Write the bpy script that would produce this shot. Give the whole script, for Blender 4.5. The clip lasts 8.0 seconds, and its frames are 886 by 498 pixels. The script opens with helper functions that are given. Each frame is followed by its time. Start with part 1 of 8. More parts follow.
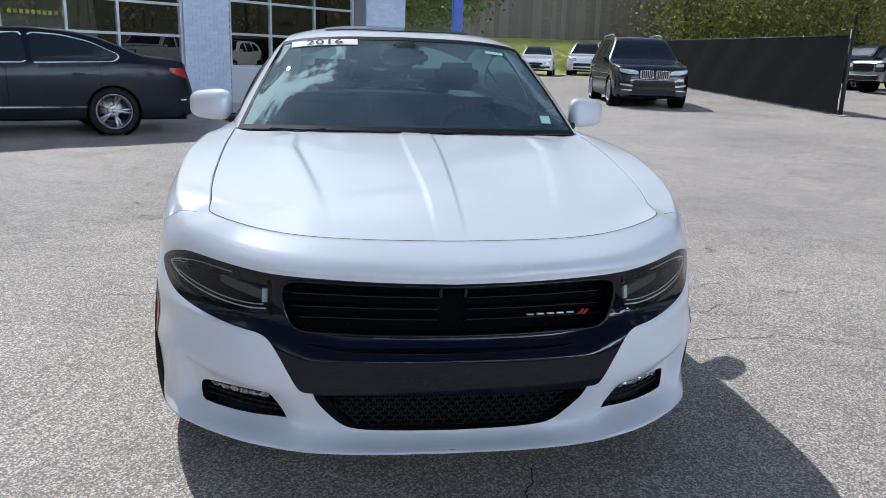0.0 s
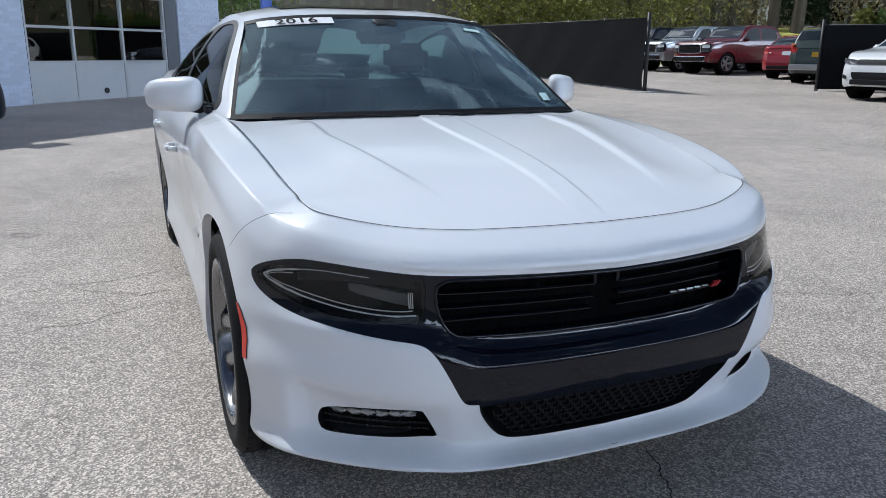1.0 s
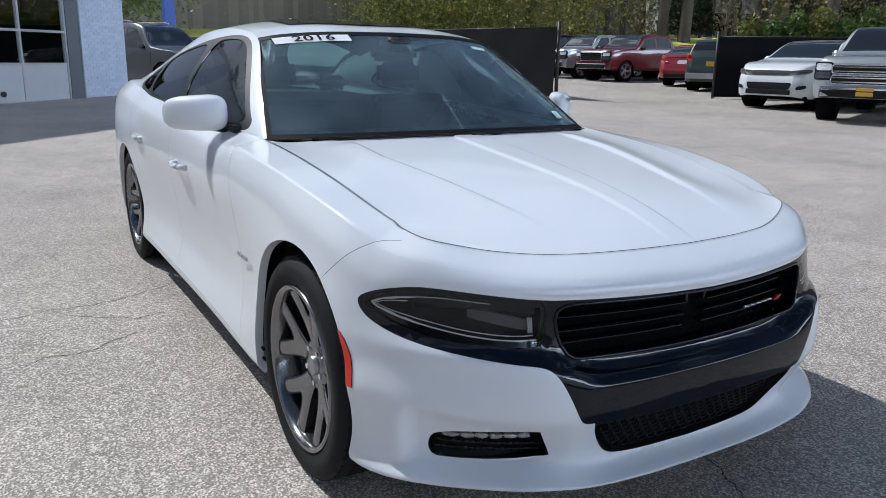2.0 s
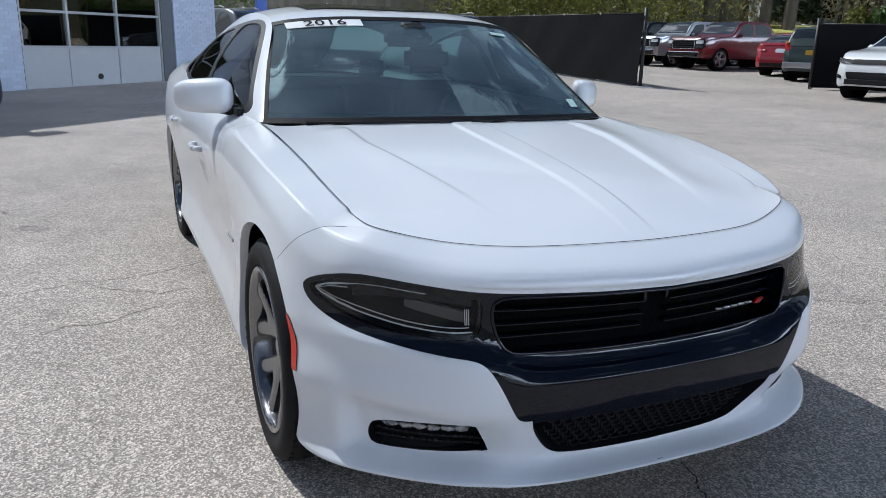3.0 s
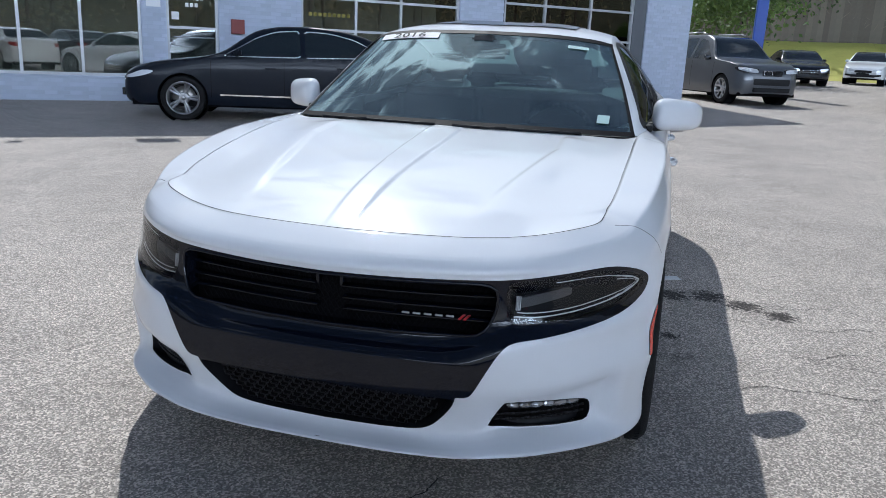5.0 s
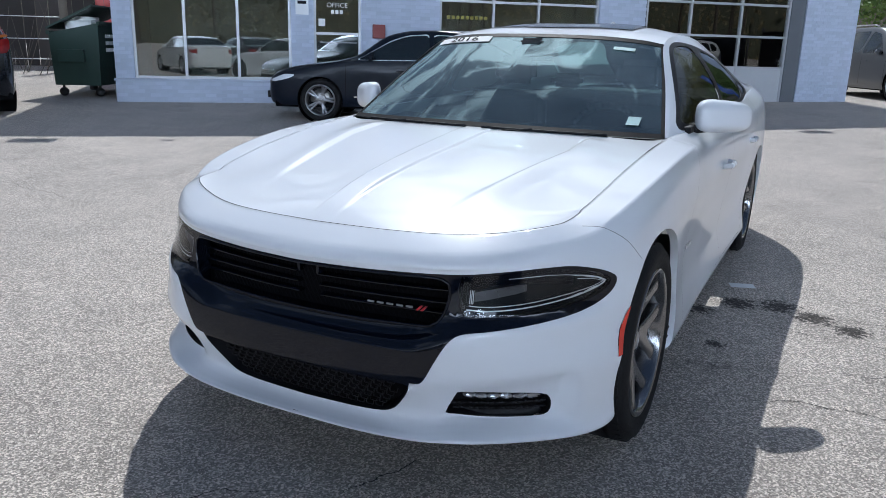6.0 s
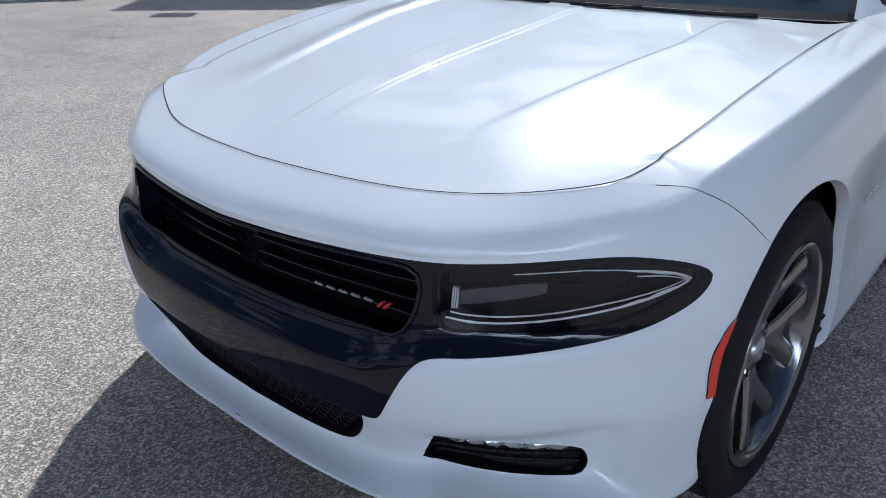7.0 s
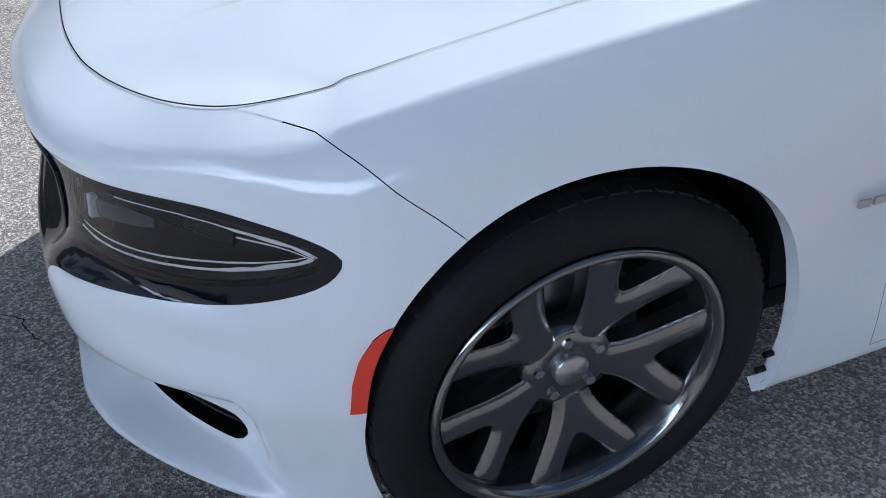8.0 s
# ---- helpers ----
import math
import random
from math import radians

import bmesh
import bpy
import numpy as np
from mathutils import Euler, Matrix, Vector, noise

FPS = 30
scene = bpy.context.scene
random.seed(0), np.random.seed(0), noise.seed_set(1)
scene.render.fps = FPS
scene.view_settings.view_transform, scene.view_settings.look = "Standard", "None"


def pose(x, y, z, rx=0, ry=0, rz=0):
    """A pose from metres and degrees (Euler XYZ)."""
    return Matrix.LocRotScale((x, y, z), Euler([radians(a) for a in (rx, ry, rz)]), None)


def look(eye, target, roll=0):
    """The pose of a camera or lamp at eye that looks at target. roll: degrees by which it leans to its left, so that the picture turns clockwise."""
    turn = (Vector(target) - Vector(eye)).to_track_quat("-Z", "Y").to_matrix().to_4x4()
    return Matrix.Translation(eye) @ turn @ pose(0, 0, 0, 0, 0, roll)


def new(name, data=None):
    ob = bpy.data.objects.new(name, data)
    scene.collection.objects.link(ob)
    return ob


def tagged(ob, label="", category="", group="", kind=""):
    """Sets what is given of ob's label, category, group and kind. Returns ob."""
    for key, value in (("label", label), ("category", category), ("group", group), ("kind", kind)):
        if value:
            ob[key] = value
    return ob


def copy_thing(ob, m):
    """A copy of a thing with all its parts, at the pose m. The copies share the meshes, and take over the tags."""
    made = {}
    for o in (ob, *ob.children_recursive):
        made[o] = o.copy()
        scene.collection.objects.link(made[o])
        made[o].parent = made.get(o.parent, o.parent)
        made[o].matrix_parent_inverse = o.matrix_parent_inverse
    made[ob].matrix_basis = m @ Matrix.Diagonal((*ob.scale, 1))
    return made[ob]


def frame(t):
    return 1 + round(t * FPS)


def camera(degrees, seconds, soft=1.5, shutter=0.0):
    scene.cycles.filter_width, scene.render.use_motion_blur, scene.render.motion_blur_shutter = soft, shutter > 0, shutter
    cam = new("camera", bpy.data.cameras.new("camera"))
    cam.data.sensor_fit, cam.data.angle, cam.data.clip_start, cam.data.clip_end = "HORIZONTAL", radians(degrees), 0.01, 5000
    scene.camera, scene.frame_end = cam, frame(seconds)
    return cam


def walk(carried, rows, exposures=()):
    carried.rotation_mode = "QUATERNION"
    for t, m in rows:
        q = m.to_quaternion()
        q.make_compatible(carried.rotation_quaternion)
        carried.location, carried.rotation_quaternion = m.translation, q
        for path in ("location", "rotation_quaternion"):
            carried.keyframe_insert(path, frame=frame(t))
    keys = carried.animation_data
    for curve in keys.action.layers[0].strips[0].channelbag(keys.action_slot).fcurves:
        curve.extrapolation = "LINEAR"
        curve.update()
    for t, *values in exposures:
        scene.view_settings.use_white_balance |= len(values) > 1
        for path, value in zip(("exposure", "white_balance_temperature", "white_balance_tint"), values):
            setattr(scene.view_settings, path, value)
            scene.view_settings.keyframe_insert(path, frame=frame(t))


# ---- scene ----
cam = camera(60.2, 8.0, soft=0.8)
PATH = [
    (0, (-0.321, -1.983, 1.303), (-0.053, -0.06, 0.823), 1.8),
    (0.5, (-0.744, -1.857, 1.268), (-0.237, 0.017, 0.786), 0.8),
    (1, (-1.158, -1.554, 1.233), (-0.406, 0.232, 0.738), 0.3),
    (1.5, (-1.554, -1.349, 1.237), (-0.597, 0.343, 0.765), 0.7),
    (1.7, (-1.664, -1.329, 1.262), (-0.672, 0.342, 0.791), 0.9),
    (2.8, (-1.503, -1.418, 1.314), (-0.636, 0.305, 0.785), 1.3),
    (3, (-1.314, -1.476, 1.298), (-0.533, 0.29, 0.777), 1.4),
    (3.5, (-0.824, -1.599, 1.286), (-0.279, 0.25, 0.753), 2.3),
    (4, (-0.259, -1.756, 1.29), (-0.02, 0.154, 0.747), 1.9),
    (4.5, (0.286, -1.86, 1.299), (0.139, 0.065, 0.778), 1.2),
    (4.7, (0.513, -1.852, 1.288), (0.221, 0.061, 0.781), 1.9),
    (5.8, (1.379, -1.801, 1.338), (0.527, -0.063, 0.832), 1.9),
    (6, (1.399, -1.76, 1.334), (0.523, -0.036, 0.821), 1.5),
    (6.5, (1.376, -1.418, 1.259), (0.4, 0.213, 0.639), 1.0),
    (7, (1.304, -0.786, 1.278), (0.109, 0.59, 0.454), -0.6),
    (7.5, (1.474, -0.295, 1.251), (0.063, 0.795, 0.346), 0.3),
    (8, (1.649, 0.299, 1.247), (0.116, 0.85, 0.086), -1.8),
]
walk(cam, [(t, look(eye, target, roll)) for t, eye, target, roll in PATH], [(0.0, 0.04, 5900, 8), (6.0, 0.00, 5840, 8), (7.0, -0.06, 5800, 8), (7.5, -0.18, 5800, 8), (8.0, 0.14, 5750, 8)])


# ---- sky, sun, exposure ----
SUN_DIR = Vector((-0.43, 0.80, 1.0)).normalized()
world = bpy.data.worlds.new("World")
scene.world = world
world.use_nodes = True


def build_world():
    nt = world.node_tree
    nt.nodes.clear()
    out = nt.nodes.new("ShaderNodeOutputWorld")
    bg = nt.nodes.new("ShaderNodeBackground")
    sky = nt.nodes.new("ShaderNodeTexSky")
    sky.sky_type = "NISHITA"
    sky.sun_disc = False
    sky.sun_elevation = math.asin(SUN_DIR.z)
    sky.sun_rotation = math.atan2(SUN_DIR.x, SUN_DIR.y)
    sky.air_density, sky.dust_density, sky.ozone_density = 1.0, 0.6, 1.0
    # broken white clouds all over the sky
    tc = nt.nodes.new("ShaderNodeTexCoord")
    mp = nt.nodes.new("ShaderNodeMapping")
    mp.inputs["Scale"].default_value = (1.0, 1.0, 2.2)
    n1 = nt.nodes.new("ShaderNodeTexNoise")
    n1.inputs["Scale"].default_value = 4.6
    n1.inputs["Detail"].default_value = 7.0
    n1.inputs["Roughness"].default_value = 0.58
    ramp = nt.nodes.new("ShaderNodeValToRGB")
    ramp.color_ramp.elements[0].position = 0.525
    ramp.color_ramp.elements[1].position = 0.575
    mix = nt.nodes.new("ShaderNodeMix")
    mix.data_type = "RGBA"
    mix.inputs["B"].default_value = (9.0, 9.2, 9.6, 1)
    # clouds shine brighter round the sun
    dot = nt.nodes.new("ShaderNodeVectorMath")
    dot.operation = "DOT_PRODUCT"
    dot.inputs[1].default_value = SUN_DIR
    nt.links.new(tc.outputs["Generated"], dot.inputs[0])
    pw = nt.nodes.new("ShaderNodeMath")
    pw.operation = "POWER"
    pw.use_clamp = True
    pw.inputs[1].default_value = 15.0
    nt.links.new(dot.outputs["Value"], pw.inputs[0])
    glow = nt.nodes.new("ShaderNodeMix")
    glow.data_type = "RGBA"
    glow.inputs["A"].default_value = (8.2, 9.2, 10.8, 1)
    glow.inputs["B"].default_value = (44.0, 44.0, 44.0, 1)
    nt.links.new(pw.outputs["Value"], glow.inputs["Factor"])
    # added fill light: cloud opposite the sun boosted 31-fold for the shaded nose
    anti_fill = nt.nodes.new("ShaderNodeMapRange")
    anti_fill.inputs["From Min"].default_value, anti_fill.inputs["From Max"].default_value = -0.28, -0.56
    anti_fill.inputs["To Min"].default_value, anti_fill.inputs["To Max"].default_value = 1.0, 31.0
    nt.links.new(dot.outputs["Value"], anti_fill.inputs["Value"])
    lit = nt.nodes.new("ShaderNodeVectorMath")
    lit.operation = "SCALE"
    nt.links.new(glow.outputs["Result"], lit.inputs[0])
    nt.links.new(anti_fill.outputs["Result"], lit.inputs["Scale"])
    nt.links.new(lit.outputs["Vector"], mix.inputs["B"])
    nt.links.new(tc.outputs["Generated"], mp.inputs["Vector"])
    nt.links.new(mp.outputs["Vector"], n1.inputs["Vector"])
    # cloud closes in towards the horizon and opens overhead
    sep = nt.nodes.new("ShaderNodeSeparateXYZ")
    nt.links.new(tc.outputs["Generated"], sep.inputs["Vector"])
    low = nt.nodes.new("ShaderNodeMath")
    low.operation = "MULTIPLY_ADD"
    low.inputs[1].default_value, low.inputs[2].default_value = -0.34, 0.19
    nt.links.new(sep.outputs["Z"], low.inputs[0])
    cover = nt.nodes.new("ShaderNodeMath")
    cover.operation = "ADD"
    nt.links.new(n1.outputs["Fac"], cover.inputs[0])
    nt.links.new(low.outputs["Value"], cover.inputs[1])
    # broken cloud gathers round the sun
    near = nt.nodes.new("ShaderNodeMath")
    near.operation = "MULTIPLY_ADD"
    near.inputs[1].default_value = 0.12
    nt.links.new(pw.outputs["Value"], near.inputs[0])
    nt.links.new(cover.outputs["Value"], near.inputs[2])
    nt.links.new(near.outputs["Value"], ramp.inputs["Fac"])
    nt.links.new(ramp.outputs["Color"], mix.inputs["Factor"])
    nt.links.new(sky.outputs["Color"], mix.inputs["A"])
    nt.links.new(mix.outputs["Result"], bg.inputs["Color"])
    bg.inputs["Strength"].default_value = 0.056
    nt.links.new(bg.outputs["Background"], out.inputs["Surface"])


build_world()
sun_data = bpy.data.lights.new("sun", "SUN")
sun_data.energy = 3.8
sun_data.angle = radians(0.55)
sun_data.color = (1.0, 0.965, 0.91)
sun = new("sun", sun_data)
sun.matrix_world = Matrix.Translation((0, 0, 30)) @ SUN_DIR.to_track_quat("Z", "Y").to_matrix().to_4x4()
scene.view_settings.exposure = 0.02


# ---- materials ----
def nodes_of(name):
    m = bpy.data.materials.new(name)
    m.use_nodes = True
    nt = m.node_tree
    return m, nt, nt.nodes["Principled BSDF"]


def noise_node(nt, scale, detail=4.0, rough=0.55, vec=None):
    n = nt.nodes.new("ShaderNodeTexNoise")
    n.inputs["Scale"].default_value = scale
    n.inputs["Detail"].default_value = detail
    n.inputs["Roughness"].default_value = rough
    if vec is not None:
        nt.links.new(vec, n.inputs["Vector"])
    return n


def ramp_node(nt, fac, stops):
    r = nt.nodes.new("ShaderNodeValToRGB")
    els = r.color_ramp.elements
    while len(els) < len(stops):
        els.new(0.5)
    for e, (p, c) in zip(els, stops):
        e.position = p
        e.color = (*c, 1) if isinstance(c, tuple) else (c, c, c, 1)
    nt.links.new(fac, r.inputs["Fac"])
    return r


def mix_rgb(nt, fac, a, b, blend="MIX"):
    m = nt.nodes.new("ShaderNodeMix")
    m.data_type = "RGBA"
    m.blend_type = blend
    for key, v in (("Factor", fac), ("A", a), ("B", b)):
        if isinstance(v, (int, float)):
            m.inputs[key].default_value = v
        elif isinstance(v, tuple):
            m.inputs[key].default_value = (*v, 1)
        else:
            nt.links.new(v, m.inputs[key])
    return m.outputs["Result"]


def mat(name, color, rough=0.5, metal=0.0, var=0.12, scale=6.0, bump=0.0, bscale=80.0, coat=0.0, island=0.0, ior=1.5):
    """Plain surface with two scales of colour variation, uneven gloss and fine relief."""
    m, nt, b = nodes_of(name)
    tc = nt.nodes.new("ShaderNodeTexCoord").outputs["Object"]
    big, fine = noise_node(nt, scale, 4, 0.6, tc), noise_node(nt, scale * 9, 3, 0.6, tc)
    lo = tuple(c * (1 - var) for c in color)
    hi = tuple(min(1.0, c * (1 + var)) for c in color)
    col = mix_rgb(nt, big.outputs["Fac"], lo, hi)
    col = mix_rgb(nt, 0.35, col, mix_rgb(nt, fine.outputs["Fac"], lo, hi))
    if island:
        info = nt.nodes.new("ShaderNodeObjectInfo")
        sh = ramp_node(nt, info.outputs["Random"], [(0, 1 - island), (1, 1.0)])
        col = mix_rgb(nt, 1.0, col, sh.outputs["Color"], "MULTIPLY")
    nt.links.new(col, b.inputs["Base Color"])
    rr = nt.nodes.new("ShaderNodeMapRange")
    rr.inputs["To Min"].default_value = max(0.0, rough - 0.12 * min(1, rough * 2))
    rr.inputs["To Max"].default_value = min(1.0, rough + 0.12 * min(1, rough * 2))
    nt.links.new(fine.outputs["Fac"], rr.inputs["Value"])
    nt.links.new(rr.outputs["Result"], b.inputs["Roughness"])
    b.inputs["Metallic"].default_value = metal
    b.inputs["Coat Weight"].default_value = coat
    b.inputs["Coat Roughness"].default_value = 0.03
    b.inputs["IOR"].default_value = ior
    if bump:
        n = noise_node(nt, bscale, 4, 0.6, tc)
        bp = nt.nodes.new("ShaderNodeBump")
        bp.inputs["Strength"].default_value = bump
        bp.inputs["Distance"].default_value = 0.01
        nt.links.new(n.outputs["Fac"], bp.inputs["Height"])
        nt.links.new(bp.outputs["Normal"], b.inputs["Normal"])
    return m


def paint_mat(name, color, rough=0.28, flake=0.03, metal=0.0, ior=1.45, coat=1.0, spec=0.5):
    """Car paint: base coat with slight flake and dust under a clear coat."""
    m, nt, b = nodes_of(name)
    tc = nt.nodes.new("ShaderNodeTexCoord").outputs["Object"]
    dust = noise_node(nt, 3.0, 6, 0.65, tc)
    fl = noise_node(nt, 900.0, 2, 0.5, tc)
    col = mix_rgb(nt, fl.outputs["Fac"], tuple(c * (1 - flake) for c in color), tuple(min(1, c * (1 + flake)) for c in color))
    r = ramp_node(nt, dust.outputs["Fac"], [(0.4, 0.0), (0.8, 0.10)])
    col = mix_rgb(nt, r.outputs["Color"], col, tuple(0.85 * c + 0.04 for c in color))
    nt.links.new(col, b.inputs["Base Color"])
    b.inputs["Roughness"].default_value = rough
    b.inputs["Metallic"].default_value = metal
    b.inputs["IOR"].default_value = ior
    b.inputs["Coat Weight"].default_value = coat
    b.inputs["Specular IOR Level"].default_value = spec
    cr = nt.nodes.new("ShaderNodeMapRange")
    cr.inputs["To Min"].default_value, cr.inputs["To Max"].default_value = 0.025, 0.06
    nt.links.new(dust.outputs["Fac"], cr.inputs["Value"])
    nt.links.new(cr.outputs["Result"], b.inputs["Coat Roughness"])
    return m


def glass_mat(name, color=(0.9, 0.95, 0.93), rough=0.0, tint=0.0, ior=1.75, gloss=(1.0, 1.0, 1.0), film=0.0):
    """Thin pane: clear or tinted, mirroring by the Fresnel law; film: a share of dust lying on it."""
    m, nt, b = nodes_of(name)
    out = nt.nodes["Material Output"]
    tr = nt.nodes.new("ShaderNodeBsdfTransparent")
    tr.inputs["Color"].default_value = (*tuple(c * (1 - tint) for c in color), 1)
    gl = nt.nodes.new("ShaderNodeBsdfGlossy")
    gl.inputs["Roughness"].default_value = rough
    gl.inputs["Color"].default_value = (*gloss, 1)
    fr = nt.nodes.new("ShaderNodeFresnel")
    fr.inputs["IOR"].default_value = ior
    mx = nt.nodes.new("ShaderNodeMixShader")
    nt.links.new(fr.outputs["Fac"], mx.inputs["Fac"])
    nt.links.new(tr.outputs["BSDF"], mx.inputs[1])
    nt.links.new(gl.outputs["BSDF"], mx.inputs[2])
    nt.links.new(mx.outputs["Shader"], out.inputs["Surface"])
    nt.nodes.remove(b)
    if film:
        tc = nt.nodes.new("ShaderNodeTexCoord").outputs["Object"]
        smear = nt.nodes.new("ShaderNodeMapRange")
        smear.inputs["From Min"].default_value, smear.inputs["From Max"].default_value = 0.36, 0.68
        smear.inputs["To Min"].default_value, smear.inputs["To Max"].default_value = film * 0.45, film * 1.7
        nt.links.new(noise_node(nt, 2.6, 5, 0.6, tc).outputs["Fac"], smear.inputs["Value"])
        df = nt.nodes.new("ShaderNodeBsdfDiffuse")
        df.inputs["Color"].default_value = (0.58, 0.72, 0.78, 1)
        dusty = nt.nodes.new("ShaderNodeMixShader")
        nt.links.new(smear.outputs["Result"], dusty.inputs["Fac"])
        nt.links.new(mx.outputs["Shader"], dusty.inputs[1])
        nt.links.new(df.outputs["BSDF"], dusty.inputs[2])
        nt.links.new(dusty.outputs["Shader"], out.inputs["Surface"])
    return m


def asphalt_mat():
    m, nt, b = nodes_of("worn_asphalt")
    tc = nt.nodes.new("ShaderNodeTexCoord").outputs["Object"]
    # stones in the binder
    vor = nt.nodes.new("ShaderNodeTexVoronoi")
    vor.inputs["Scale"].default_value = 165.0
    nt.links.new(tc, vor.inputs["Vector"])
    stones = ramp_node(nt, vor.outputs["Color"], [(0.0, (0.13, 0.124, 0.115)), (0.40, (0.235, 0.227, 0.214)), (0.60, (0.40, 0.387, 0.366)), (0.74, (0.64, 0.62, 0.59)), (0.90, (0.77, 0.75, 0.72))])
    grit = noise_node(nt, 260.0, 3, 0.6, tc)
    col = mix_rgb(nt, 0.22, stones.outputs["Color"], ramp_node(nt, grit.outputs["Fac"], [(0.3, 0.10), (0.7, 0.56)]).outputs["Color"])
    # wear, old stains
    big = noise_node(nt, 0.35, 6, 0.62, tc)
    col = mix_rgb(nt, 1.0, col, ramp_node(nt, big.outputs["Fac"], [(0.28, (0.80, 0.79, 0.78)), (0.5, (1.0, 0.99, 0.97)), (0.75, (1.16, 1.14, 1.11))]).outputs["Color"], "MULTIPLY")
    mid = noise_node(nt, 2.3, 5, 0.7, tc)
    col = mix_rgb(nt, 1.0, col, ramp_node(nt, mid.outputs["Fac"], [(0.30, 0.86), (0.60, 1.04)]).outputs["Color"], "MULTIPLY")
    # wandering cracks
    warp = noise_node(nt, 1.6, 5, 0.65, tc)
    add = nt.nodes.new("ShaderNodeVectorMath")
    add.operation = "MULTIPLY_ADD"
    add.inputs[1].default_value = (0.9, 0.9, 0.0)
    nt.links.new(warp.outputs["Color"], add.inputs[0])
    nt.links.new(tc, add.inputs[2])
    cv = nt.nodes.new("ShaderNodeTexVoronoi")
    cv.feature = "DISTANCE_TO_EDGE"
    cv.inputs["Scale"].default_value = 0.34
    nt.links.new(add.outputs["Vector"], cv.inputs["Vector"])
    cv2 = nt.nodes.new("ShaderNodeTexVoronoi")
    cv2.feature = "DISTANCE_TO_EDGE"
    cv2.inputs["Scale"].default_value = 1.9
    nt.links.new(add.outputs["Vector"], cv2.inputs["Vector"])
    c1 = ramp_node(nt, cv.outputs["Distance"], [(0.0020, 1.0), (0.0046, 0.0)])
    c2 = ramp_node(nt, cv2.outputs["Distance"], [(0.006, 1.0), (0.014, 0.0)])
    some = ramp_node(nt, noise_node(nt, 0.45, 3, 0.5, tc).outputs["Fac"], [(0.55, 0.0), (0.62, 1.0)])
    patch = some.outputs["Color"]
    for cx, cy, r in ((2.3, 2.5, 1.5),):
        d = nt.nodes.new("ShaderNodeVectorMath")
        d.operation = "DISTANCE"
        d.inputs[1].default_value = (cx, cy, 0)
        nt.links.new(tc, d.inputs[0])
        k = nt.nodes.new("ShaderNodeMapRange")
        k.inputs["From Min"].default_value, k.inputs["From Max"].default_value = r, r * 0.6
        nt.links.new(d.outputs["Value"], k.inputs["Value"])
        patch = mix_rgb(nt, 1.0, patch, k.outputs["Result"], "LIGHTEN")
    c2m = mix_rgb(nt, 1.0, c2.outputs["Color"], patch, "MULTIPLY")
    crack = mix_rgb(nt, 1.0, c1.outputs["Color"], c2m, "LIGHTEN")
    brk = ramp_node(nt, noise_node(nt, 3.0, 4, 0.7, tc).outputs["Fac"], [(0.52, 0.0), (0.64, 0.60)])
    crack = mix_rgb(nt, 1.0, crack, brk.outputs["Color"], "MULTIPLY")
    col = mix_rgb(nt, crack, col, (0.03, 0.028, 0.026))
    dark = nt.nodes.new("ShaderNodeMix")
    dark.data_type, dark.blend_type = "RGBA", "MULTIPLY"
    dark.inputs["Factor"].default_value = 1.0
    dark.inputs["B"].default_value = (1.19, 1.11, 1.06, 1)
    nt.links.new(col, dark.inputs["A"])
    col = dark.outputs["Result"]
    # dark wet drips where parked cars have leaked
    spots = None
    for cx, cy, r in ((0.86, 2.35, 0.24), (1.04, 2.56, 0.34), (1.24, 2.62, 0.36), (1.42, 2.50, 0.34), (1.60, 2.38, 0.30), (1.02, 1.86, 0.16)):
        d = nt.nodes.new("ShaderNodeVectorMath")
        d.operation = "DISTANCE"
        d.inputs[1].default_value = (cx, cy, 0)
        nt.links.new(tc, d.inputs[0])
        k = nt.nodes.new("ShaderNodeMapRange")
        k.inputs["From Min"].default_value, k.inputs["From Max"].default_value = r, 0.0
        nt.links.new(d.outputs["Value"], k.inputs["Value"])
        spots = k.outputs["Result"] if spots is None else mix_rgb(nt, 1.0, spots, k.outputs["Result"], "LIGHTEN")
    drip = noise_node(nt, 34.0, 6, 0.80, tc)
    sm = nt.nodes.new("ShaderNodeMath")
    sm.operation = "MULTIPLY"
    nt.links.new(spots, sm.inputs[0])
    nt.links.new(drip.outputs["Fac"], sm.inputs[1])
    wet = ramp_node(nt, sm.outputs["Value"], [(0.345, 0.0), (0.40, 0.85)])
    col = mix_rgb(nt, wet.outputs["Color"], col, (0.010, 0.010, 0.011))
    nt.links.new(col, b.inputs["Base Color"])
    facet = ramp_node(nt, vor.outputs["Color"], [(0.2, 0.68), (0.9, 0.48)])
    rg = mix_rgb(nt, wet.outputs["Color"], facet.outputs["Color"], (0.6, 0.6, 0.6))
    nt.links.new(rg, b.inputs["Roughness"])
    b.inputs["IOR"].default_value = 1.45
    sl = ramp_node(nt, wet.outputs["Color"], [(0.0, 0.10), (0.6, 0.04)])
    nt.links.new(sl.outputs["Color"], b.inputs["Specular IOR Level"])
    hb = mix_rgb(nt, 0.5, vor.outputs["Distance"], grit.outputs["Fac"])
    hb = mix_rgb(nt, crack, hb, (0.0, 0.0, 0.0))
    bp = nt.nodes.new("ShaderNodeBump")
    bp.inputs["Strength"].default_value = 0.9
    bp.inputs["Distance"].default_value = 0.006
    nt.links.new(hb, bp.inputs["Height"])
    nt.links.new(bp.outputs["Normal"], b.inputs["Normal"])
    return m


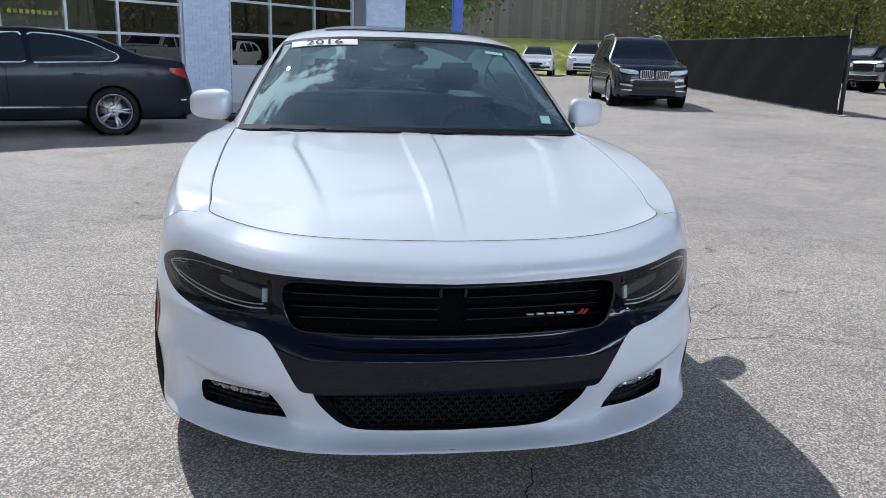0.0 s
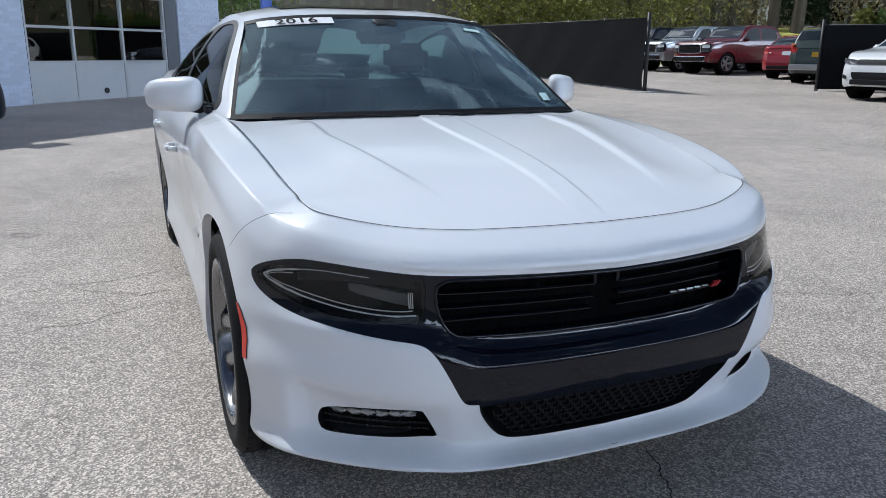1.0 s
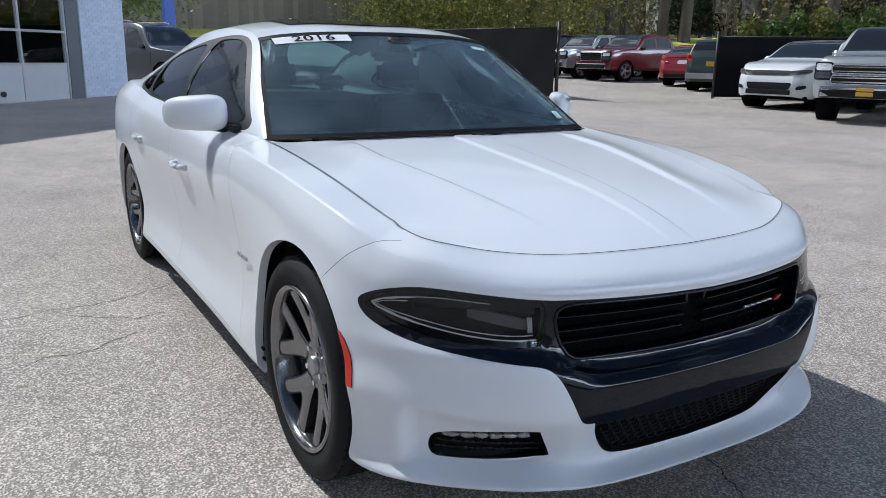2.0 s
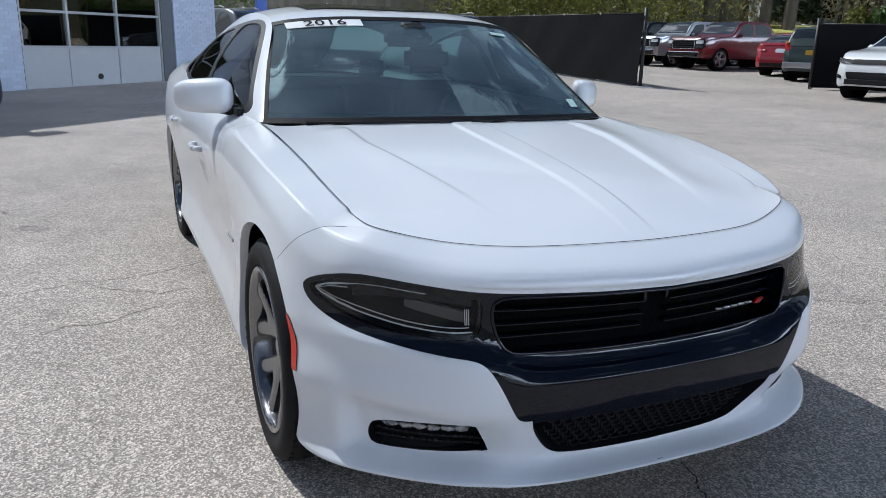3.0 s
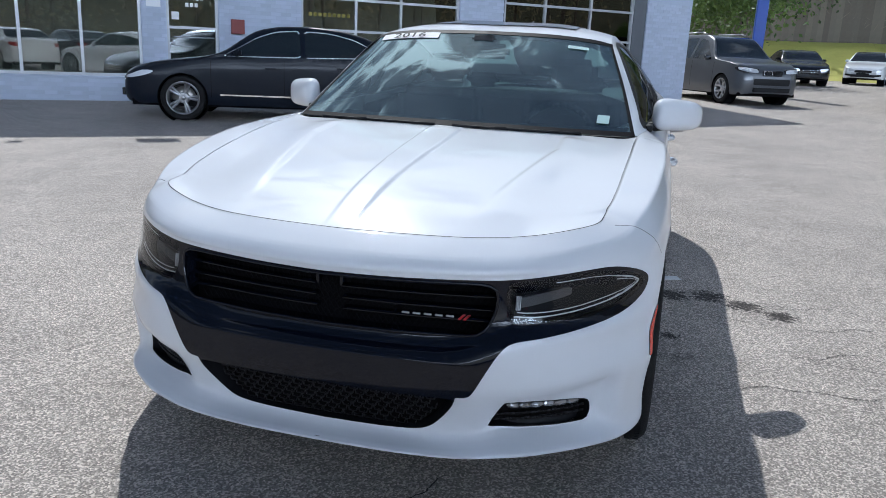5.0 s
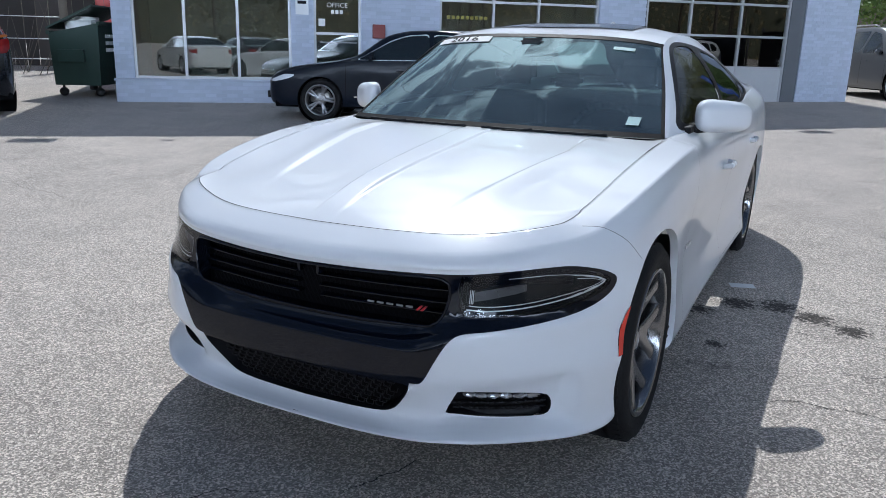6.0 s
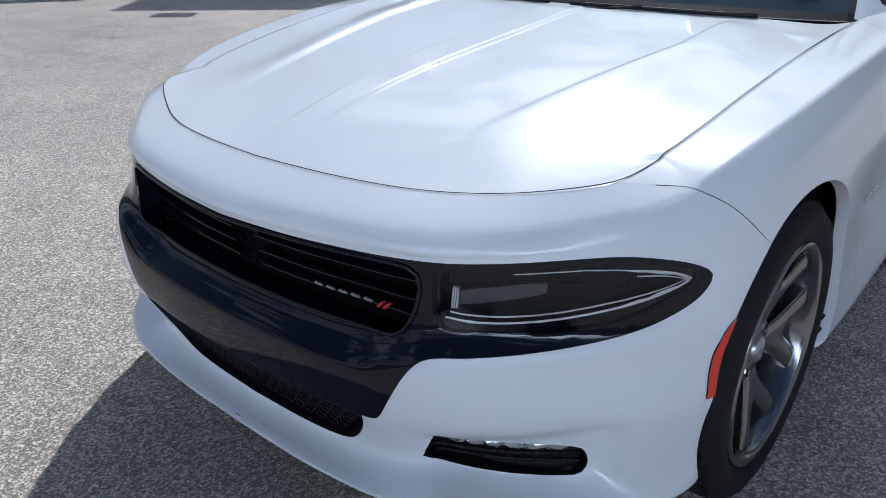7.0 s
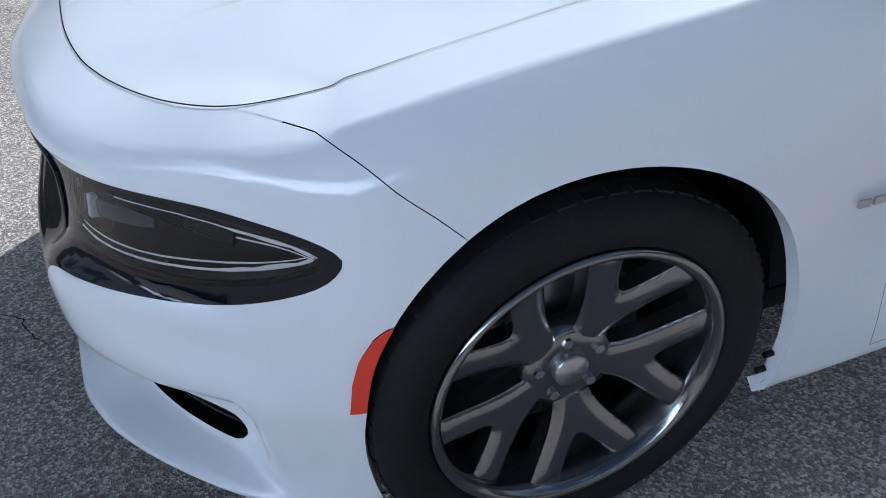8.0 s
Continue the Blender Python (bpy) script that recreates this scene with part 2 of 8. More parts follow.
def leaf_mat(name, a, b_col):
    m, nt, b = nodes_of(name)
    geo = nt.nodes.new("ShaderNodeNewGeometry")
    r = ramp_node(nt, geo.outputs["Random Per Island"], [(0.0, a), (1.0, b_col)])
    nt.links.new(r.outputs["Color"], b.inputs["Base Color"])
    b.inputs["Roughness"].default_value = 0.55
    out = nt.nodes["Material Output"]
    tl = nt.nodes.new("ShaderNodeBsdfTranslucent")
    nt.links.new(r.outputs["Color"], tl.inputs["Color"])
    mx = nt.nodes.new("ShaderNodeMixShader")
    mx.inputs["Fac"].default_value = 0.35
    nt.links.new(b.outputs["BSDF"], mx.inputs[1])
    nt.links.new(tl.outputs["BSDF"], mx.inputs[2])
    nt.links.new(mx.outputs["Shader"], out.inputs["Surface"])
    return m


M_ASPHALT = asphalt_mat()
M_GRASS = mat("grass_bank", (0.46, 0.44, 0.10), 0.9, var=0.35, scale=0.6, bump=0.8, bscale=25)
M_BRICK = mat("painted_brick", (0.45, 0.50, 0.605), 0.6, var=0.10, scale=3.0, bump=0.35, bscale=120, island=0.14)
M_MORTAR = mat("painted_mortar", (0.40, 0.45, 0.55), 0.75, var=0.12, scale=4.0, bump=0.4, bscale=90)
M_STUCCO = mat("upper_wall", (0.55, 0.57, 0.62), 0.75, var=0.10, scale=1.2, bump=0.3, bscale=60)
M_FRAME = mat("aluminium_frame", (0.42, 0.43, 0.45), 0.4, 0.6, var=0.1, scale=5)
M_PANEL = mat("grey_white_door_panel", (0.40, 0.41, 0.43), 0.45, var=0.10, scale=2.5, bump=0.08)
M_JAMB = mat("grey_jamb", (0.10, 0.108, 0.12), 0.6, var=0.15, scale=3)
M_DARKROOM = mat("dim_interior", (0.42, 0.42, 0.40), 0.9, var=0.3, scale=1.0)
M_GLASS = glass_mat("shop_glass", (0.75, 0.80, 0.78), tint=0.15, ior=2.3)
M_REDSIGN = mat("red_box_paint", (0.20, 0.035, 0.03), 0.5, var=0.15)
M_SCREEN = mat("black_screen_fabric", (0.006, 0.0065, 0.008), 0.9, var=0.3, scale=1.5, bump=0.5, bscale=300)
M_SCREEN.node_tree.nodes["Principled BSDF"].inputs["Specular IOR Level"].default_value = 0.1
M_BLACKMETAL = mat("black_steel", (0.02, 0.02, 0.022), 0.5, 0.3, var=0.2)
M_CONCRETE = mat("concrete", (0.42, 0.41, 0.39), 0.85, var=0.15, scale=3, bump=0.3)
M_BLUE = mat("blue_post_paint", (0.01, 0.06, 0.32), 0.4, var=0.1)
M_BARK = mat("bark", (0.085, 0.07, 0.055), 0.9, var=0.4, scale=4, bump=0.8, bscale=30)
M_WOODFENCE = mat("weathered_boards", (0.17, 0.145, 0.115), 0.85, var=0.3, scale=2.5, bump=0.4, bscale=40, island=0.35)
M_LEAF_A = leaf_mat("spring_leaf", (0.10, 0.12, 0.02), (0.26, 0.25, 0.06))
M_LEAF_B = leaf_mat("ivy_leaf", (0.018, 0.035, 0.010), (0.06, 0.10, 0.025))
M_LEAF_C = leaf_mat("hedge_leaf", (0.05, 0.10, 0.02), (0.13, 0.19, 0.045))
M_LEAF_E = leaf_mat("dry_brush_leaf", (0.16, 0.14, 0.075), (0.36, 0.31, 0.18))
M_LEAF_D = leaf_mat("conifer_needle", (0.012, 0.03, 0.012), (0.035, 0.06, 0.025))
M_TWIG = mat("pale_twig", (0.21, 0.175, 0.135), 0.9, var=0.3, scale=2)
M_SIDING = mat("blue_grey_siding", (0.42, 0.47, 0.50), 0.7, var=0.08)
M_ROOF = mat("shingle", (0.10, 0.10, 0.11), 0.85, var=0.3, scale=8)
M_DUMP = mat("green_steel", (0.012, 0.035, 0.026), 0.55, 0.1, var=0.35, scale=2.2, bump=0.15, bscale=20)
M_WHITE = mat("white_paint", (0.75, 0.75, 0.74), 0.45, var=0.06)
M_RED = mat("red_paint", (0.42, 0.03, 0.025), 0.35, var=0.12)


# ---- mesh helpers ----
def mesh_from(name, verts, faces, material=None, smooth=True):
    me = bpy.data.meshes.new(name)
    me.from_pydata([tuple(v) for v in verts], [], faces)
    if material is not None:
        me.materials.append(material)
    if smooth:
        me.shade_smooth()
    me.update()
    return me


def bm_mesh(name, bm, material=None, smooth=False):
    me = bpy.data.meshes.new(name)
    bmesh.ops.recalc_face_normals(bm, faces=bm.faces)
    bm.to_mesh(me)
    bm.free()
    if material is not None:
        me.materials.append(material)
    if smooth:
        me.shade_smooth()
    return me


def part(name, me, parent, label="", m=None):
    """Links a mesh as one object under a thing or a part, or at top level with parent None."""
    ob = new(name, me)
    if parent is not None:
        ob.parent = parent
    if m is not None:
        ob.matrix_local = m
    if label:
        ob["label"] = label
    return ob


def root(name, m, label, category, group="", kind=""):
    ob = new(name)
    ob.empty_display_size = 0.1
    ob.matrix_world = m
    return tagged(ob, label, category, group, kind)


def add_box(bm, x0, x1, y0, y1, z0, z1, bevel=0.0):
    vs = [bm.verts.new(p) for p in ((x0, y0, z0), (x1, y0, z0), (x1, y1, z0), (x0, y1, z0), (x0, y0, z1), (x1, y0, z1), (x1, y1, z1), (x0, y1, z1))]
    fs = [bm.faces.new([vs[i] for i in f]) for f in ((0, 3, 2, 1), (4, 5, 6, 7), (0, 1, 5, 4), (1, 2, 6, 5), (2, 3, 7, 6), (3, 0, 4, 7))]
    if bevel:
        es = list({e for f in fs for e in f.edges})
        bmesh.ops.bevel(bm, geom=es, offset=bevel, segments=2, profile=0.6, affect="EDGES")
    return vs


def box_mesh(name, material, *boxes, bevel=0.0):
    bm = bmesh.new()
    for b in boxes:
        add_box(bm, *b, bevel=bevel)
    return bm_mesh(name, bm, material)


def tube(bm, p, q, r0, r1=None, n=10, caps=True):
    """A tapered round bar from p to q."""
    r1 = r0 if r1 is None else r1
    p, q = Vector(p), Vector(q)
    m = (q - p).to_track_quat("Z", "Y").to_matrix()
    a = [bm.verts.new(p + m @ Vector((r0 * math.cos(t), r0 * math.sin(t), 0))) for t in [2 * math.pi * i / n for i in range(n)]]
    b = [bm.verts.new(q + m @ Vector((r1 * math.cos(t), r1 * math.sin(t), 0))) for t in [2 * math.pi * i / n for i in range(n)]]
    for i in range(n):
        bm.faces.new((a[i], a[(i + 1) % n], b[(i + 1) % n], b[i]))
    if caps:
        bm.faces.new(a[::-1])
        bm.faces.new(b)


def tube_mesh(name, material, *bars, n=10):
    bm = bmesh.new()
    for bar in bars:
        tube(bm, *bar, n=n)
    return bm_mesh(name, bm, material, True)


# ---- ground ----
def ground_z(x, y):
    """The lot is level round the car and rises gently away from it."""
    r = math.hypot(x, y)
    rise = 0.0195 * 1.2 * math.log1p(math.exp(min(30.0, (r - 5.0) / 1.2)))
    return min(rise, 0.72 + 0.02 * (rise - 0.72)) if rise > 0.72 else rise


CRACKS = (
    ((-3.6, 2.45), (-2.32, 2.69), (-1.78, 2.78), (-1.47, 2.90), (-1.18, 2.91), (-0.87, 3.09), (-0.5, 3.25)),
    ((-1.48, 2.88), (-1.30, 2.67), (-1.13, 2.55), (-0.85, 2.60)),
    ((-1.75, 2.10), (-1.35, 2.22), (-0.95, 2.38)),
    ((1.14, 1.27), (1.34, 1.35), (1.62, 1.39), (1.93, 1.39), (2.30, 1.16), (3.2, 1.05)),
    ((-7.2, 2.3), (-5.8, 2.52), (-5.37, 2.58), (-4.68, 2.50), (-3.66, 2.48)),
    ((0.20, -0.05), (0.25, 0.06), (0.29, 0.16), (0.33, 0.26)),
    ((-0.40, -0.48), (-0.31, -0.39), (-0.21, -0.34), (-0.12, -0.20), (0.05, -0.12)),
    ((1.10, 2.35), (1.45, 2.20), (1.95, 2.32), (2.5, 2.10)),
    ((1.30, 2.62), (1.62, 2.52), (2.0, 2.60), (2.5, 2.42)),
    ((1.55, 1.75), (1.9, 1.92), (2.3, 1.80)),
    ((3.4, 4.2), (4.6, 4.5), (6.2, 4.3)),
    ((-3.2, 5.2), (-2.4, 5.6), (-1.9, 5.3)),
)
M_CRACK = mat("crack_depth", (0.025, 0.023, 0.021), 0.95, var=0.3, scale=30)


def build_ground():
    radii = [0.0] + [0.6 * 1.12 ** i for i in range(0, 62)]
    n = 96
    verts, faces = [(0, 0, 0)], []
    for r in radii[1:]:
        for k in range(n):
            a = 2 * math.pi * k / n
            verts.append((r * math.cos(a), r * math.sin(a), ground_z(r * math.cos(a), r * math.sin(a))))
    for k in range(n):
        faces.append((0, 1 + k, 1 + (k + 1) % n))
    for i in range(len(radii) - 2):
        o, p = 1 + i * n, 1 + (i + 1) * n
        for k in range(n):
            faces.append((o + k, p + k, p + (k + 1) % n, o + (k + 1) % n))
    ground = tagged(new("ground", mesh_from("ground", verts, faces, M_ASPHALT)), "worn grey asphalt parking lot with cracks and wet drips", "ground", kind="structure")
    # long cracks that wander over the lot
    for seed, line in enumerate(CRACKS):
        rnd = random.Random(seed)
        p = [Vector((x, y, 0)) for x, y in line]
        size = 0.10
        for _ in range(5):
            q = [p[0]]
            for a, b in zip(p[:-1], p[1:]):
                d = b - a
                q += [(a + b) / 2 + Vector((-d.y, d.x, 0)) * rnd.uniform(-size, size) * 1.4, b]
            p = q
        vs, n = [], len(p)
        for i, c in enumerate(p):
            d = (p[min(i + 1, n - 1)] - p[max(i - 1, 0)]).normalized()
            w = rnd.uniform(0.0010, 0.0032) * min(1.0, 0.25 + 3 * min(i, n - 1 - i) / n)
            for sg in (1, -1):
                x, y = c.x - sg * d.y * w, c.y + sg * d.x * w
                vs.append((x, y, ground_z(x, y) + 0.0025))
        part("crack", mesh_from("crack", vs, [(2 * i, 2 * i + 1, 2 * i + 3, 2 * i + 2) for i in range(n - 1)], M_CRACK, False), ground)


build_ground()

# ---- the low brick building ----
BUILD = pose(-10.8, 8.5, 0, 0, 0, 41.8)
WALL_TOP = 5.4
BRICK_ME = box_mesh("brick", M_BRICK, (-0.0965, 0.0965, -0.006, 0.03, -0.031, 0.031))
HALF_ME = box_mesh("half_brick", M_BRICK, (-0.0445, 0.0445, -0.006, 0.03, -0.031, 0.031))


def brick_pier(name, s0, s1, z1, label, z0=0.1, front=0.0, depth=0.25):
    """A stretch of wall: mortar core, with brick courses standing proud of it."""
    core = tagged(new(name, box_mesh(name, M_MORTAR, (s0, s1, front, front + depth, z0 - 0.1, z1))), label, "wall", kind="structure")
    core.matrix_world = BUILD
    rows = int((min(z1, 2.75) - z0) / 0.072)
    count = 0
    for j in range(rows):
        s = s0 + (0.1 if j % 2 == 0 else 0.0)
        if j % 2:
            b = part("brick", HALF_ME, core, m=pose(s0 + 0.05, front, z0 + 0.036 + 0.072 * j))
            s = s0 + 0.1 + 0.1
        while s + 0.09 < s1 and count < 300:
            part("brick", BRICK_ME, core, m=pose(s + random.uniform(-0.002, 0.002), front + random.uniform(-0.002, 0.002), z0 + 0.036 + 0.072 * j))
            s += 0.2
            count += 1
        if s - 0.1 < s1 - 0.06:
            part("brick", HALF_ME, core, m=pose(s1 - 0.05, front, z0 + 0.036 + 0.072 * j))
    return core


def window_unit(name, s0, s1, z0, z1, mull, rails, label, depth=0.08, inset=0.06, frame_w=0.05, panel_below=None):
    """A glazed bay: frame, mullions and rails, one pane of glass per light, white panels below a given height."""
    bay = root(name, BUILD, label, "window", kind="structure")
    xs, zs = [s0] + list(mull) + [s1], [z0] + list(rails) + [z1]
    h = frame_w / 2
    boxes = [(x - h, x + h, inset, inset + depth, z0, z1) for x in xs[1:-1]]
    boxes += [(s0, s0 + h * 2, inset - 0.01, inset + depth, z0, z1), (s1 - h * 2, s1, inset - 0.01, inset + depth, z0, z1)]
    boxes += [(s0 + h * 2, s1 - h * 2, inset + 0.004, inset + depth - 0.004, z - h, z + h) for z in zs[1:-1]]
    boxes += [(s0 + h * 2, s1 - h * 2, inset + 0.004, inset + depth - 0.004, z0, z0 + 2 * h), (s0 + h * 2, s1 - h * 2, inset + 0.004, inset + depth - 0.004, z1 - 2 * h, z1)]
    part("window_frame", box_mesh("window_frame", M_FRAME, *boxes), bay)
    for i in range(len(xs) - 1):
        for j in range(len(zs) - 1):
            a, b, c, d = xs[i] + h, xs[i + 1] - h, zs[j] + h, zs[j + 1] - h
            if panel_below is not None and zs[j + 1] <= panel_below + 0.01:
                part("panel", box_mesh("panel", M_PANEL, (a, b, inset + 0.015, inset + depth - 0.01, c, d), bevel=0.006), bay, "dull white painted lower door panel")
            else:
                p = part("pane", box_mesh("pane", M_GLASS, (a, b, inset + depth * 0.5, inset + depth * 0.5 + 0.008, c, d)), bay)
                p.visible_shadow = False
    return bay


def build_building():
    brick_pier("wall_1", 0.0, 0.34, WALL_TOP, "pale painted brick corner of the low building", 0.1)
    brick_pier("wall_2", 0.0, 3.55, 0.56, "low pale brick wall under the shop window", 0.12, front=-0.10, depth=0.3)
    brick_pier("wall_3", 3.26, 3.70, WALL_TOP, "pale painted brick pier beside the glass door")
    brick_pier("wall_4", 4.64, 6.25, WALL_TOP, "pale painted brick wall with a red box")
    brick_pier("wall_5", 9.79, 10.88, WALL_TOP, "pale painted brick pier between door bays")
    brick_pier("wall_6", 14.98, 16.42, WALL_TOP, "pale painted brick end pier of the building")
    sill = tagged(new("window_sill", box_mesh("window_sill", M_BRICK, (-0.02, 3.58, -0.13, 0.12, 0.56, 0.60), bevel=0.008)), "pale painted sill under the shop window", "sill", kind="structure")
    sill.matrix_world = BUILD
    window_unit("window_1", 0.34, 3.26, 0.60, 3.0, (1.27, 2.25), (), "wide shop window reflecting parked cars")
    window_unit("door_1", 3.70, 4.64, 0.16, 2.55, (), (1.52,), "glazed aluminium shop door with a push bar")
    window_unit("window_2", 6.25, 9.79, 0.2, 2.9, (7.42, 8.42), (0.95, 1.62, 2.24), "glazed office front with aluminium frames")
    gd = window_unit("door_2", 10.92, 14.60, 0.2, 3.1, (12.04, 13.33), (1.03, 1.72, 2.42), "overhead garage door with glass lights and white lower panels", panel_below=1.03)
    bm = bmesh.new()
    bmesh.ops.create_cone(bm, cap_ends=True, segments=20, radius1=0.06, radius2=0.06, depth=0.03, matrix=Matrix.Translation((12.75, 0.05, 0.42)) @ Matrix.Rotation(radians(90), 4, "X"))
    part("exhaust_port", bm_mesh("exhaust_port", bm, M_BLACKMETAL), gd, "round dark exhaust port")
    for a, b in ((14.60, 14.98), (10.88, 10.92)):
        j = tagged(new("trim", box_mesh("trim", M_JAMB, (a, b, 0.03, 0.30, 0.0, 3.1))), "dark grey painted garage door jamb", "trim", kind="structure")
        j.matrix_world = BUILD
    up = tagged(new("wall_7", box_mesh("wall_7", M_STUCCO, (0.34, 3.26, 0.0, 0.25, 3.0, WALL_TOP), (3.70, 4.64, 0, 0.25, 2.55, WALL_TOP), (6.25, 9.79, 0, 0.25, 2.9, WALL_TOP), (10.88, 14.98, 0, 0.25, 3.1, WALL_TOP))), "pale wall above the shop openings", "wall", kind="structure")
    up.matrix_world = BUILD
    shell = tagged(new("wall_8", box_mesh("wall_8", M_STUCCO, (0.0, 0.25, 0.25, 9.0, 0, WALL_TOP), (16.17, 16.42, 0.25, 9.0, 0, WALL_TOP), (0.25, 16.17, 8.75, 9.0, 0, WALL_TOP))), "pale rear and end walls of the low building", "wall", kind="structure")
    shell.matrix_world = BUILD
    inner = tagged(new("wall_9", box_mesh("wall_9", M_DARKROOM, (0.3, 16.1, 3.6, 3.7, 0, WALL_TOP - 0.3))), "dim back wall inside the building", "wall", kind="structure")
    inner.matrix_world = BUILD
    roof = tagged(new("ceiling", box_mesh("ceiling", M_DARKROOM, (0.0, 16.42, 0.0, 9.0, WALL_TOP, WALL_TOP + 0.25))), "flat roof slab of the low building", "roof", kind="structure")
    roof.matrix_world = BUILD
    rb = tagged(new("wall_box", box_mesh("wall_box", M_REDSIGN, (4.86, 5.11, -0.09, -0.008, 1.45, 1.72), bevel=0.012)), "dull red metal box on the brick wall", "box")
    rb.matrix_world = BUILD
    bar = part("push_bar", tube_mesh("push_bar", M_FRAME, ((3.82, 0.0, 1.35), (4.55, 0.0, 1.35), 0.015)), bpy.data.objects["door_1"], "bright metal push bar")


# ---- black screened fence ----
def fence_run(p, q, height, label, n_posts, face=-1):
    p, q = Vector((*p, ground_z(*p))), Vector((*q, ground_z(*q)))
    f = root("fence", Matrix.Translation(p), label, "fence")
    d = q - p
    side = Vector((-d.y, d.x, 0)).normalized()
    bm = bmesh.new()
    cols, rows = 60, 6
    vs = []
    for i in range(cols + 1):
        for j in range(rows + 1):
            t = i / cols
            wob = 0.018 * math.sin(t * 41 + j) + 0.012 * math.sin(t * 97 + 2 * j)
            vs.append(d * t + Vector((0, 0, 0.05 + (height - 0.1) * j / rows)) + side * (wob + 0.075 * face))
    fs = [(i * (rows + 1) + j, (i + 1) * (rows + 1) + j, (i + 1) * (rows + 1) + j + 1, i * (rows + 1) + j + 1) for i in range(cols) for j in range(rows)]
    me = mesh_from("screen", vs, fs, M_SCREEN)
    sc = part("screen", me, f, "black windscreen fabric")
    for k in range(n_posts + 1):
        b = d * (k / n_posts)
        end = k in (0, n_posts)
        part("post", tube_mesh("post", M_BLACKMETAL, (b + Vector((0, 0, -0.1)), b + Vector((0, 0, height + (0.12 if end else 0.03))), 0.05 if end else 0.03)), f)
    for z in (0.10, height - 0.03):
        part("rail", tube_mesh("rail", M_BLACKMETAL, (Vector((0, 0, z)), d + Vector((0, 0, z)), 0.021)), f)
    return f


build_building()
fence_run((11.70, 15.35), (14.2, 33.0), 1.9, "tall black screened chain fence with steel posts", 7, 1)
fence_run((16.15, 13.85), (24.5, 9.0), 1.72, "black screened fence section beside the parked cars", 4, -1)


# ---- the white saloon: materials ----
from mathutils.geometry import delaunay_2d_cdt as cut_plane

M_CARWHITE = paint_mat("white_car_paint", (0.68, 0.703, 0.742), 0.35, spec=0.08, coat=0.8)
M_GLOSSBLACK = paint_mat("gloss_black_plastic", (0.003, 0.0045, 0.010), 0.25, ior=1.05, coat=0.65)
M_SATINBLACK = mat("satin_black_plastic", (0.006, 0.006, 0.008), 0.5, var=0.2, scale=12)
M_SATINBLACK.node_tree.nodes["Principled BSDF"].inputs["Specular IOR Level"].default_value = 0.28
M_MESH = mat("black_mesh_plastic", (0.008, 0.008, 0.010), 0.55, var=0.2, scale=12)
M_MESH.node_tree.nodes["Principled BSDF"].inputs["Specular IOR Level"].default_value = 0.2
M_GAP = mat("dark_gap", (0.004, 0.004, 0.005), 0.95, var=0.1)
M_GAP.node_tree.nodes["Principled BSDF"].inputs["Specular IOR Level"].default_value = 0.1
M_TYRE = mat("tyre_rubber", (0.010, 0.010, 0.011), 0.75, var=0.25, scale=10, bump=0.2, bscale=150)
M_TYRE.node_tree.nodes["Principled BSDF"].inputs["Specular IOR Level"].default_value = 0.2
M_RIM = mat("dark_polished_alloy", (0.225, 0.225, 0.232), 0.17, 0.95, var=0.06, scale=3)
M_RIMDARK = mat("dark_wheel_backing", (0.014, 0.014, 0.016), 0.45, 0.5, var=0.2)
M_ALLOYCAP = mat("satin_wheel_cap", (0.42, 0.42, 0.43), 0.3, 0.9, var=0.1)
M_CHROME = mat("chrome", (0.75, 0.76, 0.78), 0.08, 1.0, var=0.05)
M_LENS = glass_mat("lamp_lens", (0.85, 0.87, 0.88), tint=0.12, ior=1.34)
M_LAMPGREY = mat("smoked_lamp_housing", (0.014, 0.0145, 0.017), 0.30, 0.0, var=0.2, scale=20)
M_LAMPGREY.node_tree.nodes["Principled BSDF"].inputs["Specular IOR Level"].default_value = 0.15
M_LEDGLASS = mat("faceted_lamp_glass", (0.30, 0.31, 0.33), 0.12, 0.7, var=0.3, scale=60)
M_DRL = mat("clear_light_guide", (0.95, 0.96, 0.98), 0.25, 0.2, var=0.1, scale=30)
M_LAMPBAR = mat("smoked_reflector", (0.11, 0.11, 0.115), 0.3, 0.4, var=0.15, scale=20)
M_MARKER = mat("red_orange_reflector", (0.62, 0.030, 0.014), 0.25, var=0.12, scale=60)
M_WSGLASS = glass_mat("green_tinted_windscreen", (0.32, 0.60, 0.58), tint=0.42, ior=2.3, gloss=(0.72, 0.95, 1.0), film=0.07)
M_TINTGLASS = glass_mat("dark_tinted_glass", (0.30, 0.34, 0.33), tint=0.75, ior=1.5, gloss=(0.6, 0.62, 0.64))
M_CABIN = mat("dark_cabin_trim", (0.045, 0.047, 0.050), 0.7, var=0.2, scale=15, bump=0.1, bscale=200)
M_SEAT = mat("black_seat_cloth", (0.022, 0.022, 0.025), 0.85, var=0.25, scale=20, bump=0.2, bscale=300)
M_PAPER = mat("white_paper", (0.78, 0.79, 0.80), 0.7, var=0.04)
M_STICKER = mat("pale_green_sticker", (0.45, 0.62, 0.60), 0.6, var=0.08, scale=30)
M_INK = mat("black_ink", (0.008, 0.008, 0.010), 0.6, var=0.1)
M_INK.node_tree.nodes["Principled BSDF"].inputs["Specular IOR Level"].default_value = 0.12
M_BADGERED = mat("badge_red", (0.40, 0.01, 0.02), 0.3, var=0.1)
M_DISC = mat("brake_disc_steel", (0.30, 0.29, 0.28), 0.4, 0.9, var=0.25, scale=25)


